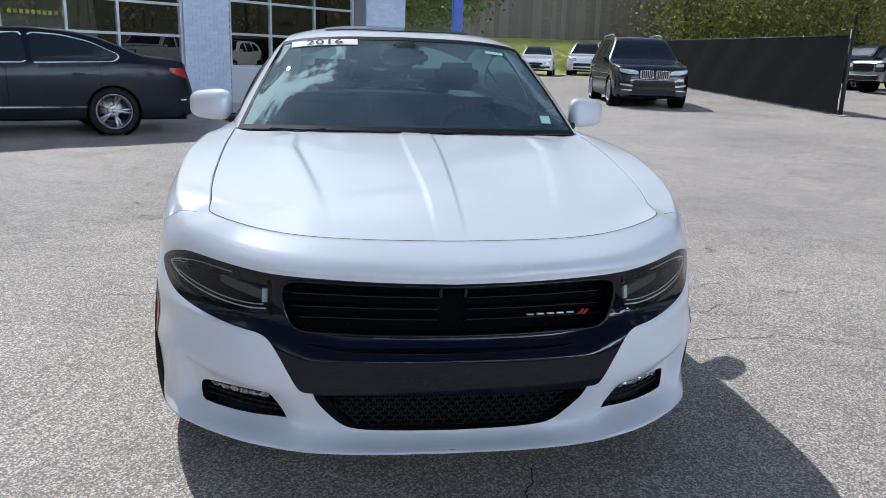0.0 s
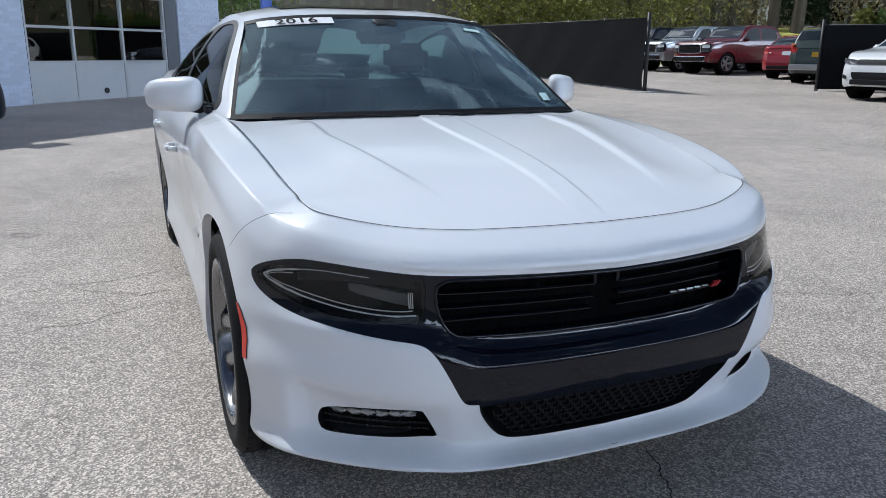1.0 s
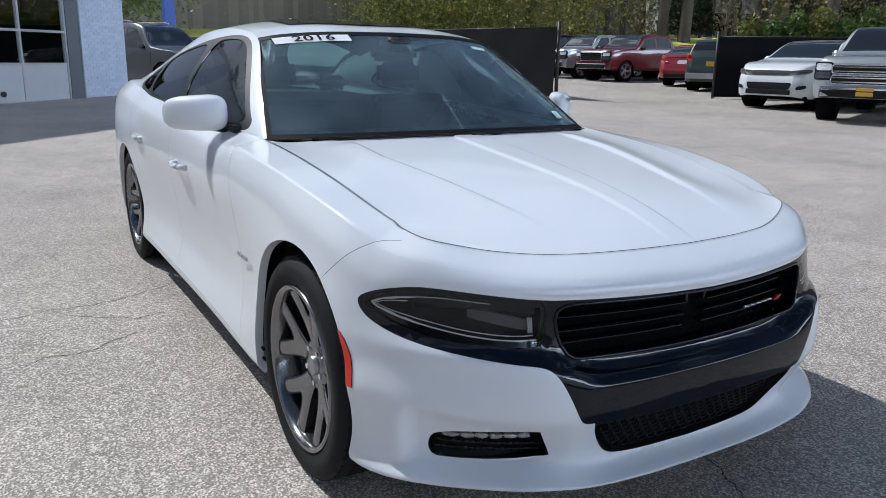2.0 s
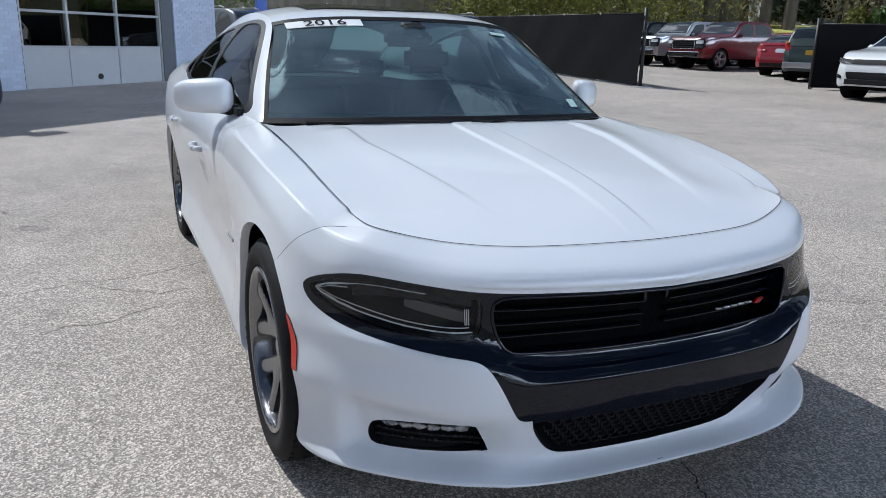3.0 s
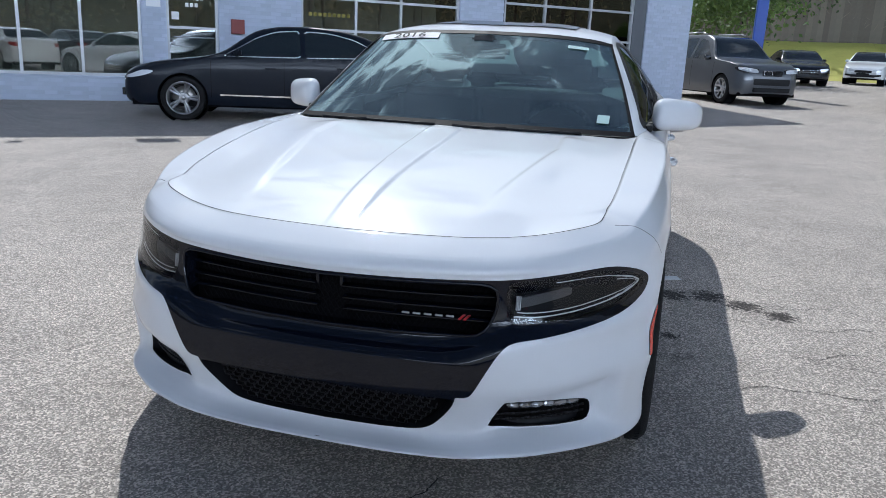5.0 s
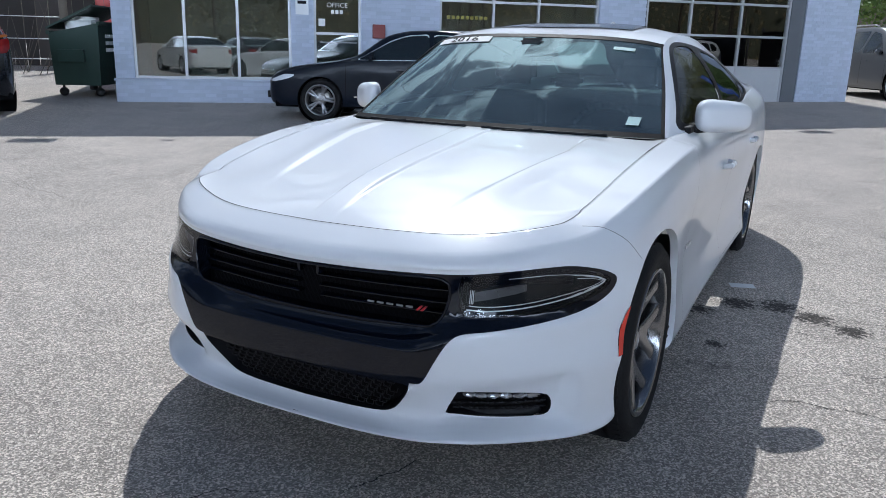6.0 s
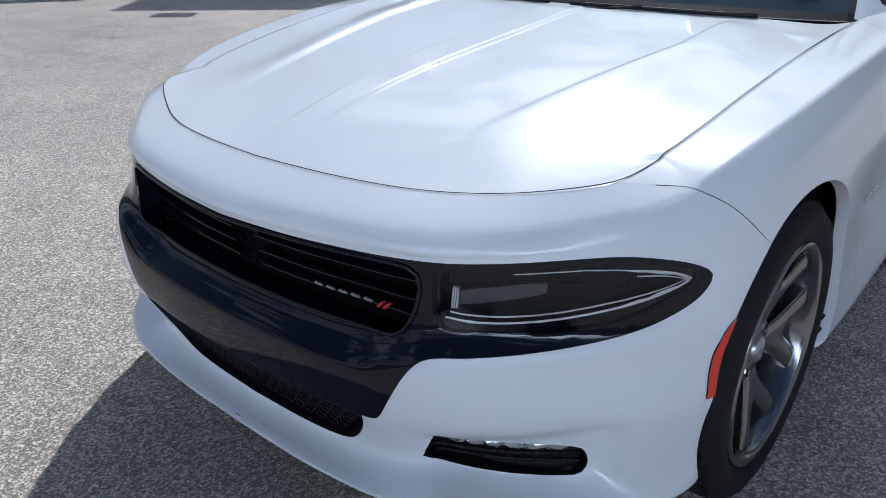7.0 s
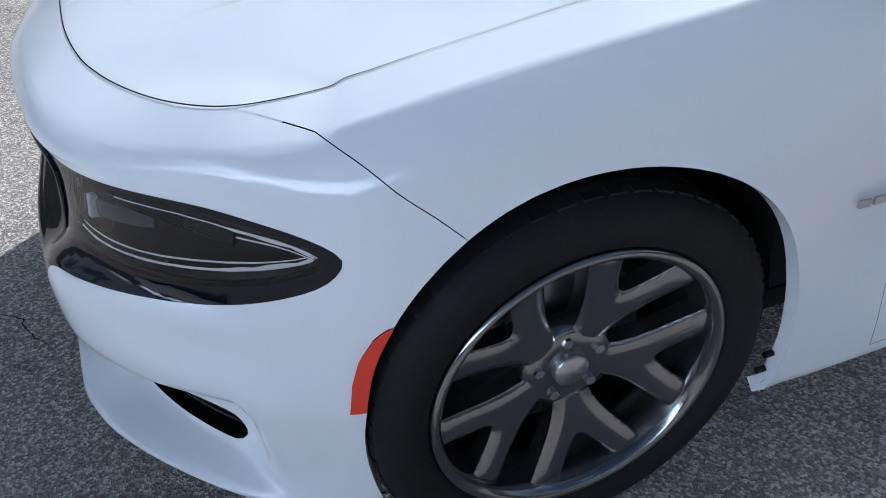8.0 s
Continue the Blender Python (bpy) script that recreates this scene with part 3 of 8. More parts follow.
# ---- smooth curves and patches ----
def pchip(xk, yk, x):
    """Shape-keeping cubic through the knots."""
    xk, yk, x = np.asarray(xk, float), np.asarray(yk, float), np.asarray(x, float)
    h, d = np.diff(xk), np.diff(yk) / np.diff(xk)
    m = np.zeros_like(yk)
    for i in range(1, len(xk) - 1):
        if d[i - 1] * d[i] > 0:
            w1, w2 = 2 * h[i] + h[i - 1], h[i] + 2 * h[i - 1]
            m[i] = (w1 + w2) / (w1 / d[i - 1] + w2 / d[i])
    m[0], m[-1] = d[0], d[-1]
    i = np.clip(np.searchsorted(xk, x) - 1, 0, len(h) - 1)
    t = (x - xk[i]) / h[i]
    return (2 * t**3 - 3 * t**2 + 1) * yk[i] + (t**3 - 2 * t**2 + t) * h[i] * m[i] + (-2 * t**3 + 3 * t**2) * yk[i + 1] + (t**3 - t**2) * h[i] * m[i + 1]


def spline(points, n):
    """n points along a smooth curve through control points, evenly spaced."""
    p = np.asarray(points, float)
    seg = np.r_[0, np.cumsum(np.linalg.norm(np.diff(p, axis=0), axis=1) ** 0.5)]
    t = np.linspace(0, seg[-1], 1200)
    ext = np.vstack([2 * p[0] - p[1], p, 2 * p[-1] - p[-2]])
    i = np.clip(np.searchsorted(seg, t, side="right") - 1, 0, len(p) - 2)
    u = ((t - seg[i]) / (seg[i + 1] - seg[i]))[:, None]
    a, b, c, d = ext[i], ext[i + 1], ext[i + 2], ext[i + 3]
    q = 0.5 * (2 * b + (c - a) * u + (2 * a - 5 * b + 4 * c - d) * u**2 + (3 * b - a - 3 * c + d) * u**3)
    s = np.r_[0, np.cumsum(np.linalg.norm(np.diff(q, axis=0), axis=1))]
    w = np.linspace(0, s[-1], n)
    return np.stack([np.interp(w, s, q[:, k]) for k in range(p.shape[1])], 1)


def coons(front, rear, inner, outer):
    """Patch between four edge curves; front and rear run inner to outer, inner and outer run front to rear."""
    n, m = len(front), len(inner)
    u, v = np.linspace(0, 1, n)[None, :, None], np.linspace(0, 1, m)[:, None, None]
    lin = (1 - v) * front[None] + v * rear[None] + (1 - u) * inner[:, None] + u * outer[:, None]
    bil = (1 - u) * (1 - v) * front[0] + u * (1 - v) * front[-1] + (1 - u) * v * rear[0] + u * v * rear[-1]
    return lin - bil


def grid_mesh(name, g, material, mirror=True):
    """Mesh of a grid of points [row, column]; with mirror, both halves joined on the centre line (column 0)."""
    if mirror:
        left = g[:, ::-1] * np.array([-1, 1, 1])
        g = np.concatenate([left[:, :-1], g], 1)
    r, c = g.shape[:2]
    f = [(i * c + j, i * c + j + 1, (i + 1) * c + j + 1, (i + 1) * c + j) for i in range(r - 1) for j in range(c - 1)]
    return mesh_from(name, g.reshape(-1, 3), f, material)


def chaikin(pts, times=2, closed=True):
    p = np.asarray(pts, float)
    for _ in range(times):
        q = np.roll(p, -1, 0)
        if closed:
            p = np.stack([0.75 * p + 0.25 * q, 0.25 * p + 0.75 * q], 1).reshape(-1, p.shape[1])
        else:
            a, b = p[:-1], p[1:]
            p = np.vstack([p[:1], np.stack([0.75 * a + 0.25 * b, 0.25 * a + 0.75 * b], 1).reshape(-1, p.shape[1]), p[-1:]])
    return p


def resample(pts, step, closed=True):
    p = np.asarray(pts, float)
    if closed:
        p = np.vstack([p, p[:1]])
    s = np.r_[0, np.cumsum(np.linalg.norm(np.diff(p, axis=0), axis=1))]
    n = max(4, int(s[-1] / step))
    w = np.linspace(0, s[-1], n + 1)
    q = np.stack([np.interp(w, s, p[:, k]) for k in range(p.shape[1])], 1)
    return q[:-1] if closed else q


def inside(poly, pts):
    """Which points lie in the polygon."""
    x, y = pts[:, 0], pts[:, 1]
    r = np.zeros(len(pts), bool)
    a = poly
    b = np.roll(poly, -1, 0)
    for (x0, y0), (x1, y1) in zip(a, b):
        if y0 != y1:
            r ^= ((y0 > y) != (y1 > y)) & (x < (x1 - x0) * (y - y0) / (y1 - y0) + x0)
    return r


def near_line(poly, pts, d, closed=True):
    r = np.zeros(len(pts), bool)
    n = len(poly)
    for i in range(n if closed else n - 1):
        a, b = poly[i], poly[(i + 1) % n]
        ab = b - a
        t = np.clip(((pts - a) @ ab) / max(1e-12, ab @ ab), 0, 1)
        r |= np.linalg.norm(pts - a - t[:, None] * ab, axis=1) < d
    return r


class Skin:
    """A curved panel surface over a flat (a, b) domain, cut along outlines into regions."""

    def __init__(self, f, a, b):
        self.f, self.a, self.b = f, a, b
        ga, gb = np.meshgrid(np.linspace(a[0], a[-1], 900), np.linspace(b[0], b[-1], 160), indexing="ij")
        self.dense_ab = np.stack([ga.ravel(), gb.ravel()], 1)
        self.dense = f(ga.ravel(), gb.ravel())
        self.loops = []

    def locate(self, target, axes, lo=-1e9, hi=1e9):
        """Domain points whose surface points match the target in the two given axes."""
        ok = (self.dense_ab[:, 0] >= lo) & (self.dense_ab[:, 0] <= hi)
        d, ab = self.dense[ok][:, axes], self.dense_ab[ok]
        target = np.asarray(target, float)
        q = np.array([ab[np.argmin(((d - t) ** 2).sum(1))] for t in target])
        e = 1e-4
        for _ in range(3):
            p0 = self.f(q[:, 0], q[:, 1])[:, axes]
            ja = (self.f(q[:, 0] + e, q[:, 1])[:, axes] - p0) / e
            jb = (self.f(q[:, 0], q[:, 1] + e)[:, axes] - p0) / e
            for i in range(len(q)):
                j = np.stack([ja[i], jb[i]], 1)
                step, *_ = np.linalg.lstsq(j, target[i] - p0[i], rcond=0.05)
                q[i] += np.clip(step, -0.006, 0.006)
            q[:, 0] = np.clip(q[:, 0], self.a[0], self.a[-1])
            q[:, 1] = np.clip(q[:, 1], self.b[0], self.b[-1])
        return q

    def build(self):
        ga, gb = np.meshgrid(self.a, self.b, indexing="ij")
        pts = np.stack([ga.ravel(), gb.ravel()], 1)
        edge = (ga.ravel() == self.a[0]) | (ga.ravel() == self.a[-1]) | (gb.ravel() == self.b[0]) | (gb.ravel() == self.b[-1])
        drop = np.zeros(len(pts), bool)
        for poly, closed in self.loops:
            drop |= near_line(poly, pts, 0.006, closed) & ~edge
        pts = pts[~drop]
        verts, edges = [Vector(p) for p in pts], []
        for poly, closed in self.loops:
            o = len(verts)
            verts += [Vector(p) for p in poly]
            n = len(poly)
            edges += [(o + i, o + (i + 1) % n) for i in range(n if closed else n - 1)]
        v, _, f, _, _, _ = cut_plane(verts, edges, [], 0, 1e-5)
        ab = np.array([(p[0], p[1]) for p in v])
        ab[:, 0] = np.clip(ab[:, 0], self.a[0], self.a[-1])
        ab[:, 1] = np.clip(ab[:, 1], self.b[0], self.b[-1])
        tri = np.array([t for t in f if len(t) == 3])
        self.ab, self.tri, self.xyz = ab, tri, self.f(ab[:, 0], ab[:, 1])
        self.mid = ab[tri].mean(1)
        e = self.xyz[tri]
        nrm = np.cross(e[:, 1] - e[:, 0], e[:, 2] - e[:, 0])
        vn = np.zeros_like(self.xyz)
        for k in range(3):
            np.add.at(vn, tri[:, k], nrm)
        vn[self.xyz[:, 0] < 1e-5, 0] = 0.0
        self.vn = vn / np.maximum(1e-9, np.linalg.norm(vn, axis=1))[:, None]

    def mesh(self, name, keep, material, sides=(1, -1), lift=0.0, flip=False):
        """Mesh of the chosen triangles on one or both sides of the car, with normals of the whole skin."""
        tri = self.tri[keep]
        used, inv = np.unique(tri, return_inverse=True)
        tri = inv.reshape(-1, 3)
        base, nb = self.xyz[used] + lift * self.vn[used], self.vn[used]
        vs, ns, fs = [], [], []
        for k, s in enumerate(sides):
            ids = []
            for i, p in enumerate(base):
                if k and p[0] < 1e-5:
                    ids.append(i)
                    continue
                ids.append(len(vs))
                vs.append((p[0] * s, p[1], p[2]))
                ns.append((nb[i][0] * s, nb[i][1], nb[i][2]))
            fs += [(ids[t[0]], ids[t[1]], ids[t[2]]) if s > 0 else (ids[t[0]], ids[t[2]], ids[t[1]]) for t in tri]
        me = mesh_from(name, vs, fs, material)
        me.normals_split_custom_set_from_vertices(ns)
        return me

    def flange(self, name, poly, depth, material, sides=(1, -1), lean=(0.0, 0.0, 0.0), closed=True):
        """A return lip running inward from an opening's edge."""
        p = self.f(poly[:, 0], poly[:, 1])
        e = 0.004
        n = np.cross(self.f(poly[:, 0] + e, poly[:, 1]) - p, self.f(poly[:, 0], poly[:, 1] + e) - p)
        n /= np.maximum(1e-9, np.linalg.norm(n, axis=1))[:, None]
        if (n * self.vn[np.argmin(((self.ab - poly[0]) ** 2).sum(1))]).sum(1)[0] < 0:
            n = -n
        q = p - n * depth + np.array(lean)
        vs, fs, c = [], [], len(p)
        for s in sides:
            o = len(vs)
            vs += [(a[0] * s, a[1], a[2]) for a in p] + [(a[0] * s, a[1], a[2]) for a in q]
            fs += [(o + i, o + (i + 1) % c, o + c + (i + 1) % c, o + c + i) for i in range(c if closed else c - 1)]
        return mesh_from(name, vs, fs, material)


def along(p, n):
    """n points evenly spaced along a fine polyline."""
    s = np.r_[0, np.cumsum(np.linalg.norm(np.diff(p, axis=0), axis=1))]
    w = np.linspace(0, s[-1], n)
    return np.stack([np.interp(w, s, p[:, k]) for k in range(p.shape[1])], 1)


# plan outline of the body at mid height, nose centre to tail centre (half)
PLAN = spline([(0, -0.012), (0.20, -0.004), (0.36, 0.016), (0.47, 0.042), (0.56, 0.078), (0.66, 0.140), (0.75, 0.218), (0.832, 0.310), (0.892, 0.41), (0.917, 0.50), (0.932, 0.62), (0.942, 0.78), (0.944, 1.0), (0.935, 1.4), (0.925, 1.9), (0.925, 2.6), (0.93, 3.1), (0.94, 3.5), (0.945, 3.85), (0.93, 4.25), (0.88, 4.6), (0.76, 4.82), (0.5, 4.93), (0, 4.97)], 3000)
PLAN_S = np.r_[0, np.cumsum(np.linalg.norm(np.diff(PLAN, axis=0), axis=1))]
TANG = np.gradient(PLAN, axis=0)
TANG /= np.linalg.norm(TANG, axis=1)[:, None]
NORM = np.stack([TANG[:, 1], -TANG[:, 0]], 1)
NORM[0], NORM[-1] = (0, -1), (0, 1)


def s_at(x, y):
    return PLAN_S[np.argmin((PLAN[:, 0] - x) ** 2 + (PLAN[:, 1] - y) ** 2)]


# upright profiles at stations round the outline: height and inset from the outline, sill to shoulder line
STATIONS = [
    ((0, -0.012), "0.192 .050|0.208 -.004|0.248 .060|0.388 .006|0.476 .002|0.497 .018|0.542 .060|0.700 .030|0.722 .020|0.757 .052|0.800 .135"),
    ((0.36, 0.016), "0.196 .036|0.213 -.019|0.250 .056|0.388 -.002|0.478 -.006|0.500 .012|0.547 .058|0.703 .046|0.726 .040|0.760 .066|0.800 .148"),
    ((0.53, 0.065), "0.212 .014|0.229 -.038|0.274 .034|0.384 -.014|0.464 -.022|0.545 -.018|0.590 .030|0.706 .050|0.730 .042|0.766 .074|0.802 .158"),
    ((0.66, 0.140), "0.207 .020|0.226 -.024|0.272 .026|0.384 -.006|0.470 -.012|0.552 -.008|0.598 .026|0.719 .043|0.742 .046|0.776 .076|0.811 .148"),
    ((0.785, 0.258), "0.200 .018|0.220 -.020|0.266 .018|0.386 .006|0.476 -.004|0.560 .000|0.606 .022|0.724 .043|0.753 .045|0.796 .064|0.834 .120"),
    ((0.892, 0.41), "0.188 .034|0.210 .006|0.276 .014|0.392 .006|0.482 .004|0.570 .018|0.628 .032|0.690 .040|0.748 .052|0.818 .092|0.846 .188"),
    ((0.917, 0.50), "0.190 .034|0.232 .016|0.300 .010|0.400 .005|0.486 .004|0.574 .008|0.646 .016|0.706 .028|0.778 .040|0.850 .084|0.862 .190"),
    ((0.942, 0.78), "0.200 .030|0.240 .014|0.310 .006|0.420 .002|0.510 .000|0.600 .000|0.690 .005|0.764 .018|0.846 .034|0.908 .069|0.912 .194"),
    ((0.942, 1.15), "0.190 .040|0.228 .010|0.306 .008|0.410 .012|0.510 .016|0.605 .014|0.700 .011|0.782 .012|0.876 .022|0.951 .050|0.960 .180"),
    ((0.933, 1.50), "0.185 .048|0.225 .006|0.300 .012|0.405 .030|0.505 .034|0.602 .028|0.700 .016|0.794 .006|0.884 .012|0.966 .046|0.988 .160"),
    ((0.928, 1.72), "0.185 .048|0.225 .006|0.300 .016|0.405 .034|0.505 .036|0.602 .028|0.700 .014|0.796 .004|0.876 .012|0.946 .040|1.002 .118"),
    ((0.925, 2.60), "0.185 .048|0.225 .006|0.300 .020|0.405 .040|0.505 .036|0.602 .024|0.705 .010|0.802 .000|0.884 .006|0.962 .028|1.030 .082"),
    ((0.935, 3.30), "0.190 .048|0.230 .008|0.310 .020|0.410 .032|0.510 .026|0.610 .014|0.720 .004|0.820 -.004|0.904 .004|0.986 .028|1.056 .088"),
    ((0.945, 3.85), "0.210 .040|0.250 .012|0.330 .008|0.430 .004|0.530 .002|0.630 .000|0.740 .000|0.840 .004|0.930 .018|1.015 .046|1.085 .130"),
    ((0.88, 4.60), "0.250 .060|0.290 .030|0.370 .016|0.460 .008|0.560 .004|0.660 .000|0.770 .004|0.870 .010|0.960 .022|1.040 .048|1.110 .130"),
    ((0, 4.97), "0.260 .080|0.300 .040|0.380 .020|0.470 .010|0.570 .004|0.670 .000|0.780 .006|0.880 .016|0.970 .028|1.050 .040|1.110 .100"),
]
ST_S = [s_at(*p) for p, _ in STATIONS]
ST_Z = np.array([[float(q.split()[0]) for q in t.split("|")] for _, t in STATIONS])
ST_I = np.array([[float(q.split()[1]) for q in t.split("|")] for _, t in STATIONS])
VSTEP = 0.072
S_FINE = np.linspace(0, PLAN_S[-1], 1600)
RING_Z = np.stack([pchip(ST_S, ST_Z[:, k], S_FINE) for k in range(11)], 1)
RING_I = np.stack([pchip(ST_S, ST_I[:, k], S_FINE) for k in range(11)], 1)


def soften(rings, sigma=11):
    """Even out the profiles along the outline; both ends lie on the centre line."""
    n = 4 * sigma
    w = np.exp(-0.5 * (np.arange(-n, n + 1) / sigma) ** 2)
    ext = np.vstack([rings[n:0:-1], rings, rings[-2 : -n - 2 : -1]])
    return np.stack([np.convolve(ext[:, k], w / w.sum(), "valid") for k in range(rings.shape[1])], 1)


RING_Z, RING_I = soften(RING_Z), soften(RING_I)


def herm(col, k, t, crest):
    """Cubic along a profile, over ring heights 0 to 10, for many places at once; crest: how sharp ring 9 is folded."""
    def at(i):
        return col[np.arange(len(k)), np.clip(i, 0, 10)]
    a, b, c, d = at(k - 1), at(k), at(k + 1), at(k + 2)
    m0, m1 = (c - a) * 0.5, (d - b) * 0.5
    m0, m1 = np.where((c - b) * (b - a) <= 0, 0, m0), np.where((d - c) * (c - b) <= 0, 0, m1)
    lim = 3 * np.abs(c - b)
    m0, m1 = np.clip(m0, -lim, lim), np.clip(m1, -lim, lim)
    m1 = np.where(k == 8, m1 + (c - b - m1) * crest, m1)
    m0 = np.where(k == 9, m0 + (c - b - m0) * crest, m0)
    return (2 * t**3 - 3 * t**2 + 1) * b + (t**3 - 2 * t**2 + t) * m0 + (-2 * t**3 + 3 * t**2) * c + (t**3 - t**2) * m1


def ease(x, a, b):
    """0 below a, 1 above b, smooth between."""
    t = np.clip((np.asarray(x, float) - a) / (b - a), 0, 1)
    return t * t * (3 - 2 * t)


def body(s, b):
    """Surface point of the lower body at outline length s and profile coordinate b."""
    s, v = np.asarray(s, float), np.clip(np.asarray(b, float) / VSTEP, 0, 10)
    j = np.clip(s / S_FINE[1], 0, len(S_FINE) - 1.001)
    j0 = j.astype(int)
    fr = (j - j0)[:, None]
    zc = RING_Z[j0] * (1 - fr) + RING_Z[j0 + 1] * fr
    ic = RING_I[j0] * (1 - fr) + RING_I[j0 + 1] * fr
    k = np.clip(v.astype(int), 0, 9)
    px, py = np.interp(s, PLAN_S, PLAN[:, 0]), np.interp(s, PLAN_S, PLAN[:, 1])
    crest = ease(py, 0.34, 0.50) * (1 - ease(py, 1.15, 1.75)) * (px > 0.6)
    z, ins = herm(zc, k, v - k, crest), herm(ic, k, v - k, crest)
    # scooped pocket round the fog lamp, with a fin at its outer end
    ins = ins + 0.031 * np.exp(-((z - 0.316 - 0.10 * (px - 0.62)) / 0.074) ** 6) * ease(px, 0.44, 0.54) * (1 - ease(px, 0.796, 0.820)) * (py < 0.6)
    ins = ins - 0.007 * np.exp(-((px - 0.832 + 0.10 * (z - 0.32)) / 0.020) ** 2) * ease(z, 0.22, 0.27) * (1 - ease(z, 0.38, 0.47)) * (py < 0.6)
    # hollow cheek under the headlamp over a fuller ledge
    corner = ease(px, 0.54, 0.74) * (1 - ease(py, 0.40, 0.52))
    ins = ins + corner * (0.010 * np.exp(-((z - 0.515) / 0.042) ** 2) - 0.006 * np.exp(-((z - 0.425) / 0.034) ** 2))
    nx, ny = np.interp(s, PLAN_S, NORM[:, 0]), np.interp(s, PLAN_S, NORM[:, 1])
    ln = np.hypot(nx, ny)
    x = np.maximum(0.0, px - nx / ln * ins)
    return np.stack([x, py - ny / ln * ins, z], 1)


def circle(cy, cz, r, n=72, front=0.0):
    """Arch outline; front: how much tighter it runs at its leading edge."""
    pts = []
    for i in range(n):
        a = 2 * math.pi * i / n
        k = r - front * max(0.0, -math.cos(a)) ** 2
        pts.append((cy + k * math.cos(a), cz + k * math.sin(a)))
    return pts


HUB_F, HUB_R, HUB_Z, TYRE_R = 0.796, 3.832, 0.353, 0.353
S_A0, S_MID = s_at(0.917, 0.50), s_at(0.925, 2.2)
B_TOP = VSTEP * 10
a_grid = np.r_[np.arange(0, 1.6, 0.022), np.arange(1.6, PLAN_S[-1], 0.045), PLAN_S[-1]]
b_grid = np.unique(np.r_[np.linspace(0, B_TOP, 44), 0.640, 0.648, 0.656])
SKIN = Skin(body, a_grid, b_grid)
XZ, YZ = [0, 2], [1, 2]


def front_loop(pts, smooth=2, step=0.012, hi=None):
    p = resample(chaikin(pts, smooth), step)
    q = SKIN.locate(p, XZ, 0, s_at(0.917, 0.50) if hi is None else hi)
    q[:, 0] = np.maximum(q[:, 0], 0.0)
    return q


def half_loop(pts, step=0.012):
    """An outline open at the centre line: kept straight there."""
    p = resample(chaikin(pts, 2, closed=False), step, closed=False)
    q = SKIN.locate(p, XZ, 0, S_A0)
    q[0, 0] = q[-1, 0] = 0.0
    return q


def side_loop(pts, lo, hi, smooth=0, step=0.02):
    p = resample(chaikin(pts, smooth), step)
    return SKIN.locate(p, YZ, lo, hi)


def seam(points, lo, hi, axes, width=0.0014):
    """A thin gap along a line over the skin."""
    p = resample(chaikin(points, 2, closed=False), 0.02, closed=False)
    q = SKIN.locate(p, axes, lo, hi)
    d = np.gradient(q, axis=0)
    d /= np.maximum(1e-9, np.linalg.norm(d, axis=1))[:, None]
    n = np.stack([-d[:, 1], d[:, 0]], 1) * width / 2
    return np.vstack([q + n, (q - n)[::-1]])


MASK = half_loop([(0, 0.702), (0.2, 0.703), (0.36, 0.707), (0.475, 0.709), (0.545, 0.713), (0.62, 0.722), (0.72, 0.731), (0.775, 0.731), (0.826, 0.714), (0.860, 0.692), (0.873, 0.672), (0.863, 0.634), (0.828, 0.605), (0.77, 0.585), (0.68, 0.569), (0.60, 0.560), (0.55, 0.556), (0.522, 0.546), (0.50, 0.518), (0.472, 0.465), (0.442, 0.405), (0.428, 0.390), (0.40, 0.387), (0.2, 0.388), (0, 0.388)])
GRILLE = half_loop([(0, 0.694), (0.2, 0.695), (0.38, 0.698), (0.455, 0.697), (0.482, 0.684), (0.484, 0.64), (0.468, 0.585), (0.445, 0.557), (0.40, 0.546), (0.2, 0.541), (0, 0.540)])
INTAKE = half_loop([(0, 0.382), (0.2, 0.382), (0.37, 0.382), (0.396, 0.378), (0.380, 0.345), (0.348, 0.300), (0.316, 0.266), (0.275, 0.252), (0.14, 0.248), (0, 0.247)])
LENS = front_loop([(0.500, 0.704), (0.545, 0.7075), (0.66, 0.720), (0.745, 0.7245), (0.806, 0.712), (0.847, 0.692), (0.861, 0.672), (0.851, 0.648), (0.806, 0.622), (0.73, 0.604), (0.65, 0.594), (0.57, 0.590), (0.512, 0.592)], 1)
FOG = front_loop([(0.474, 0.282), (0.480, 0.273), (0.60, 0.268), (0.722, 0.268), (0.740, 0.272), (0.744, 0.300), (0.740, 0.326), (0.732, 0.337), (0.69, 0.350), (0.60, 0.363), (0.53, 0.368), (0.520, 0.364)], 1)
ARCH_EDGE = circle(HUB_F - 0.006, HUB_Z, 0.404, front=0.052)
ARCH_F = side_loop(ARCH_EDGE, s_at(0.80, 0.27), S_MID, 0, 0.02)


def arch_y(z):
    """Leading edge of the front arch at a height."""
    lead = sorted((p[1], p[0]) for p in ARCH_EDGE if p[0] < HUB_F - 0.15 and p[1] > HUB_Z - 0.01)
    return float(np.interp(z, [p[0] for p in lead], [p[1] for p in lead]))


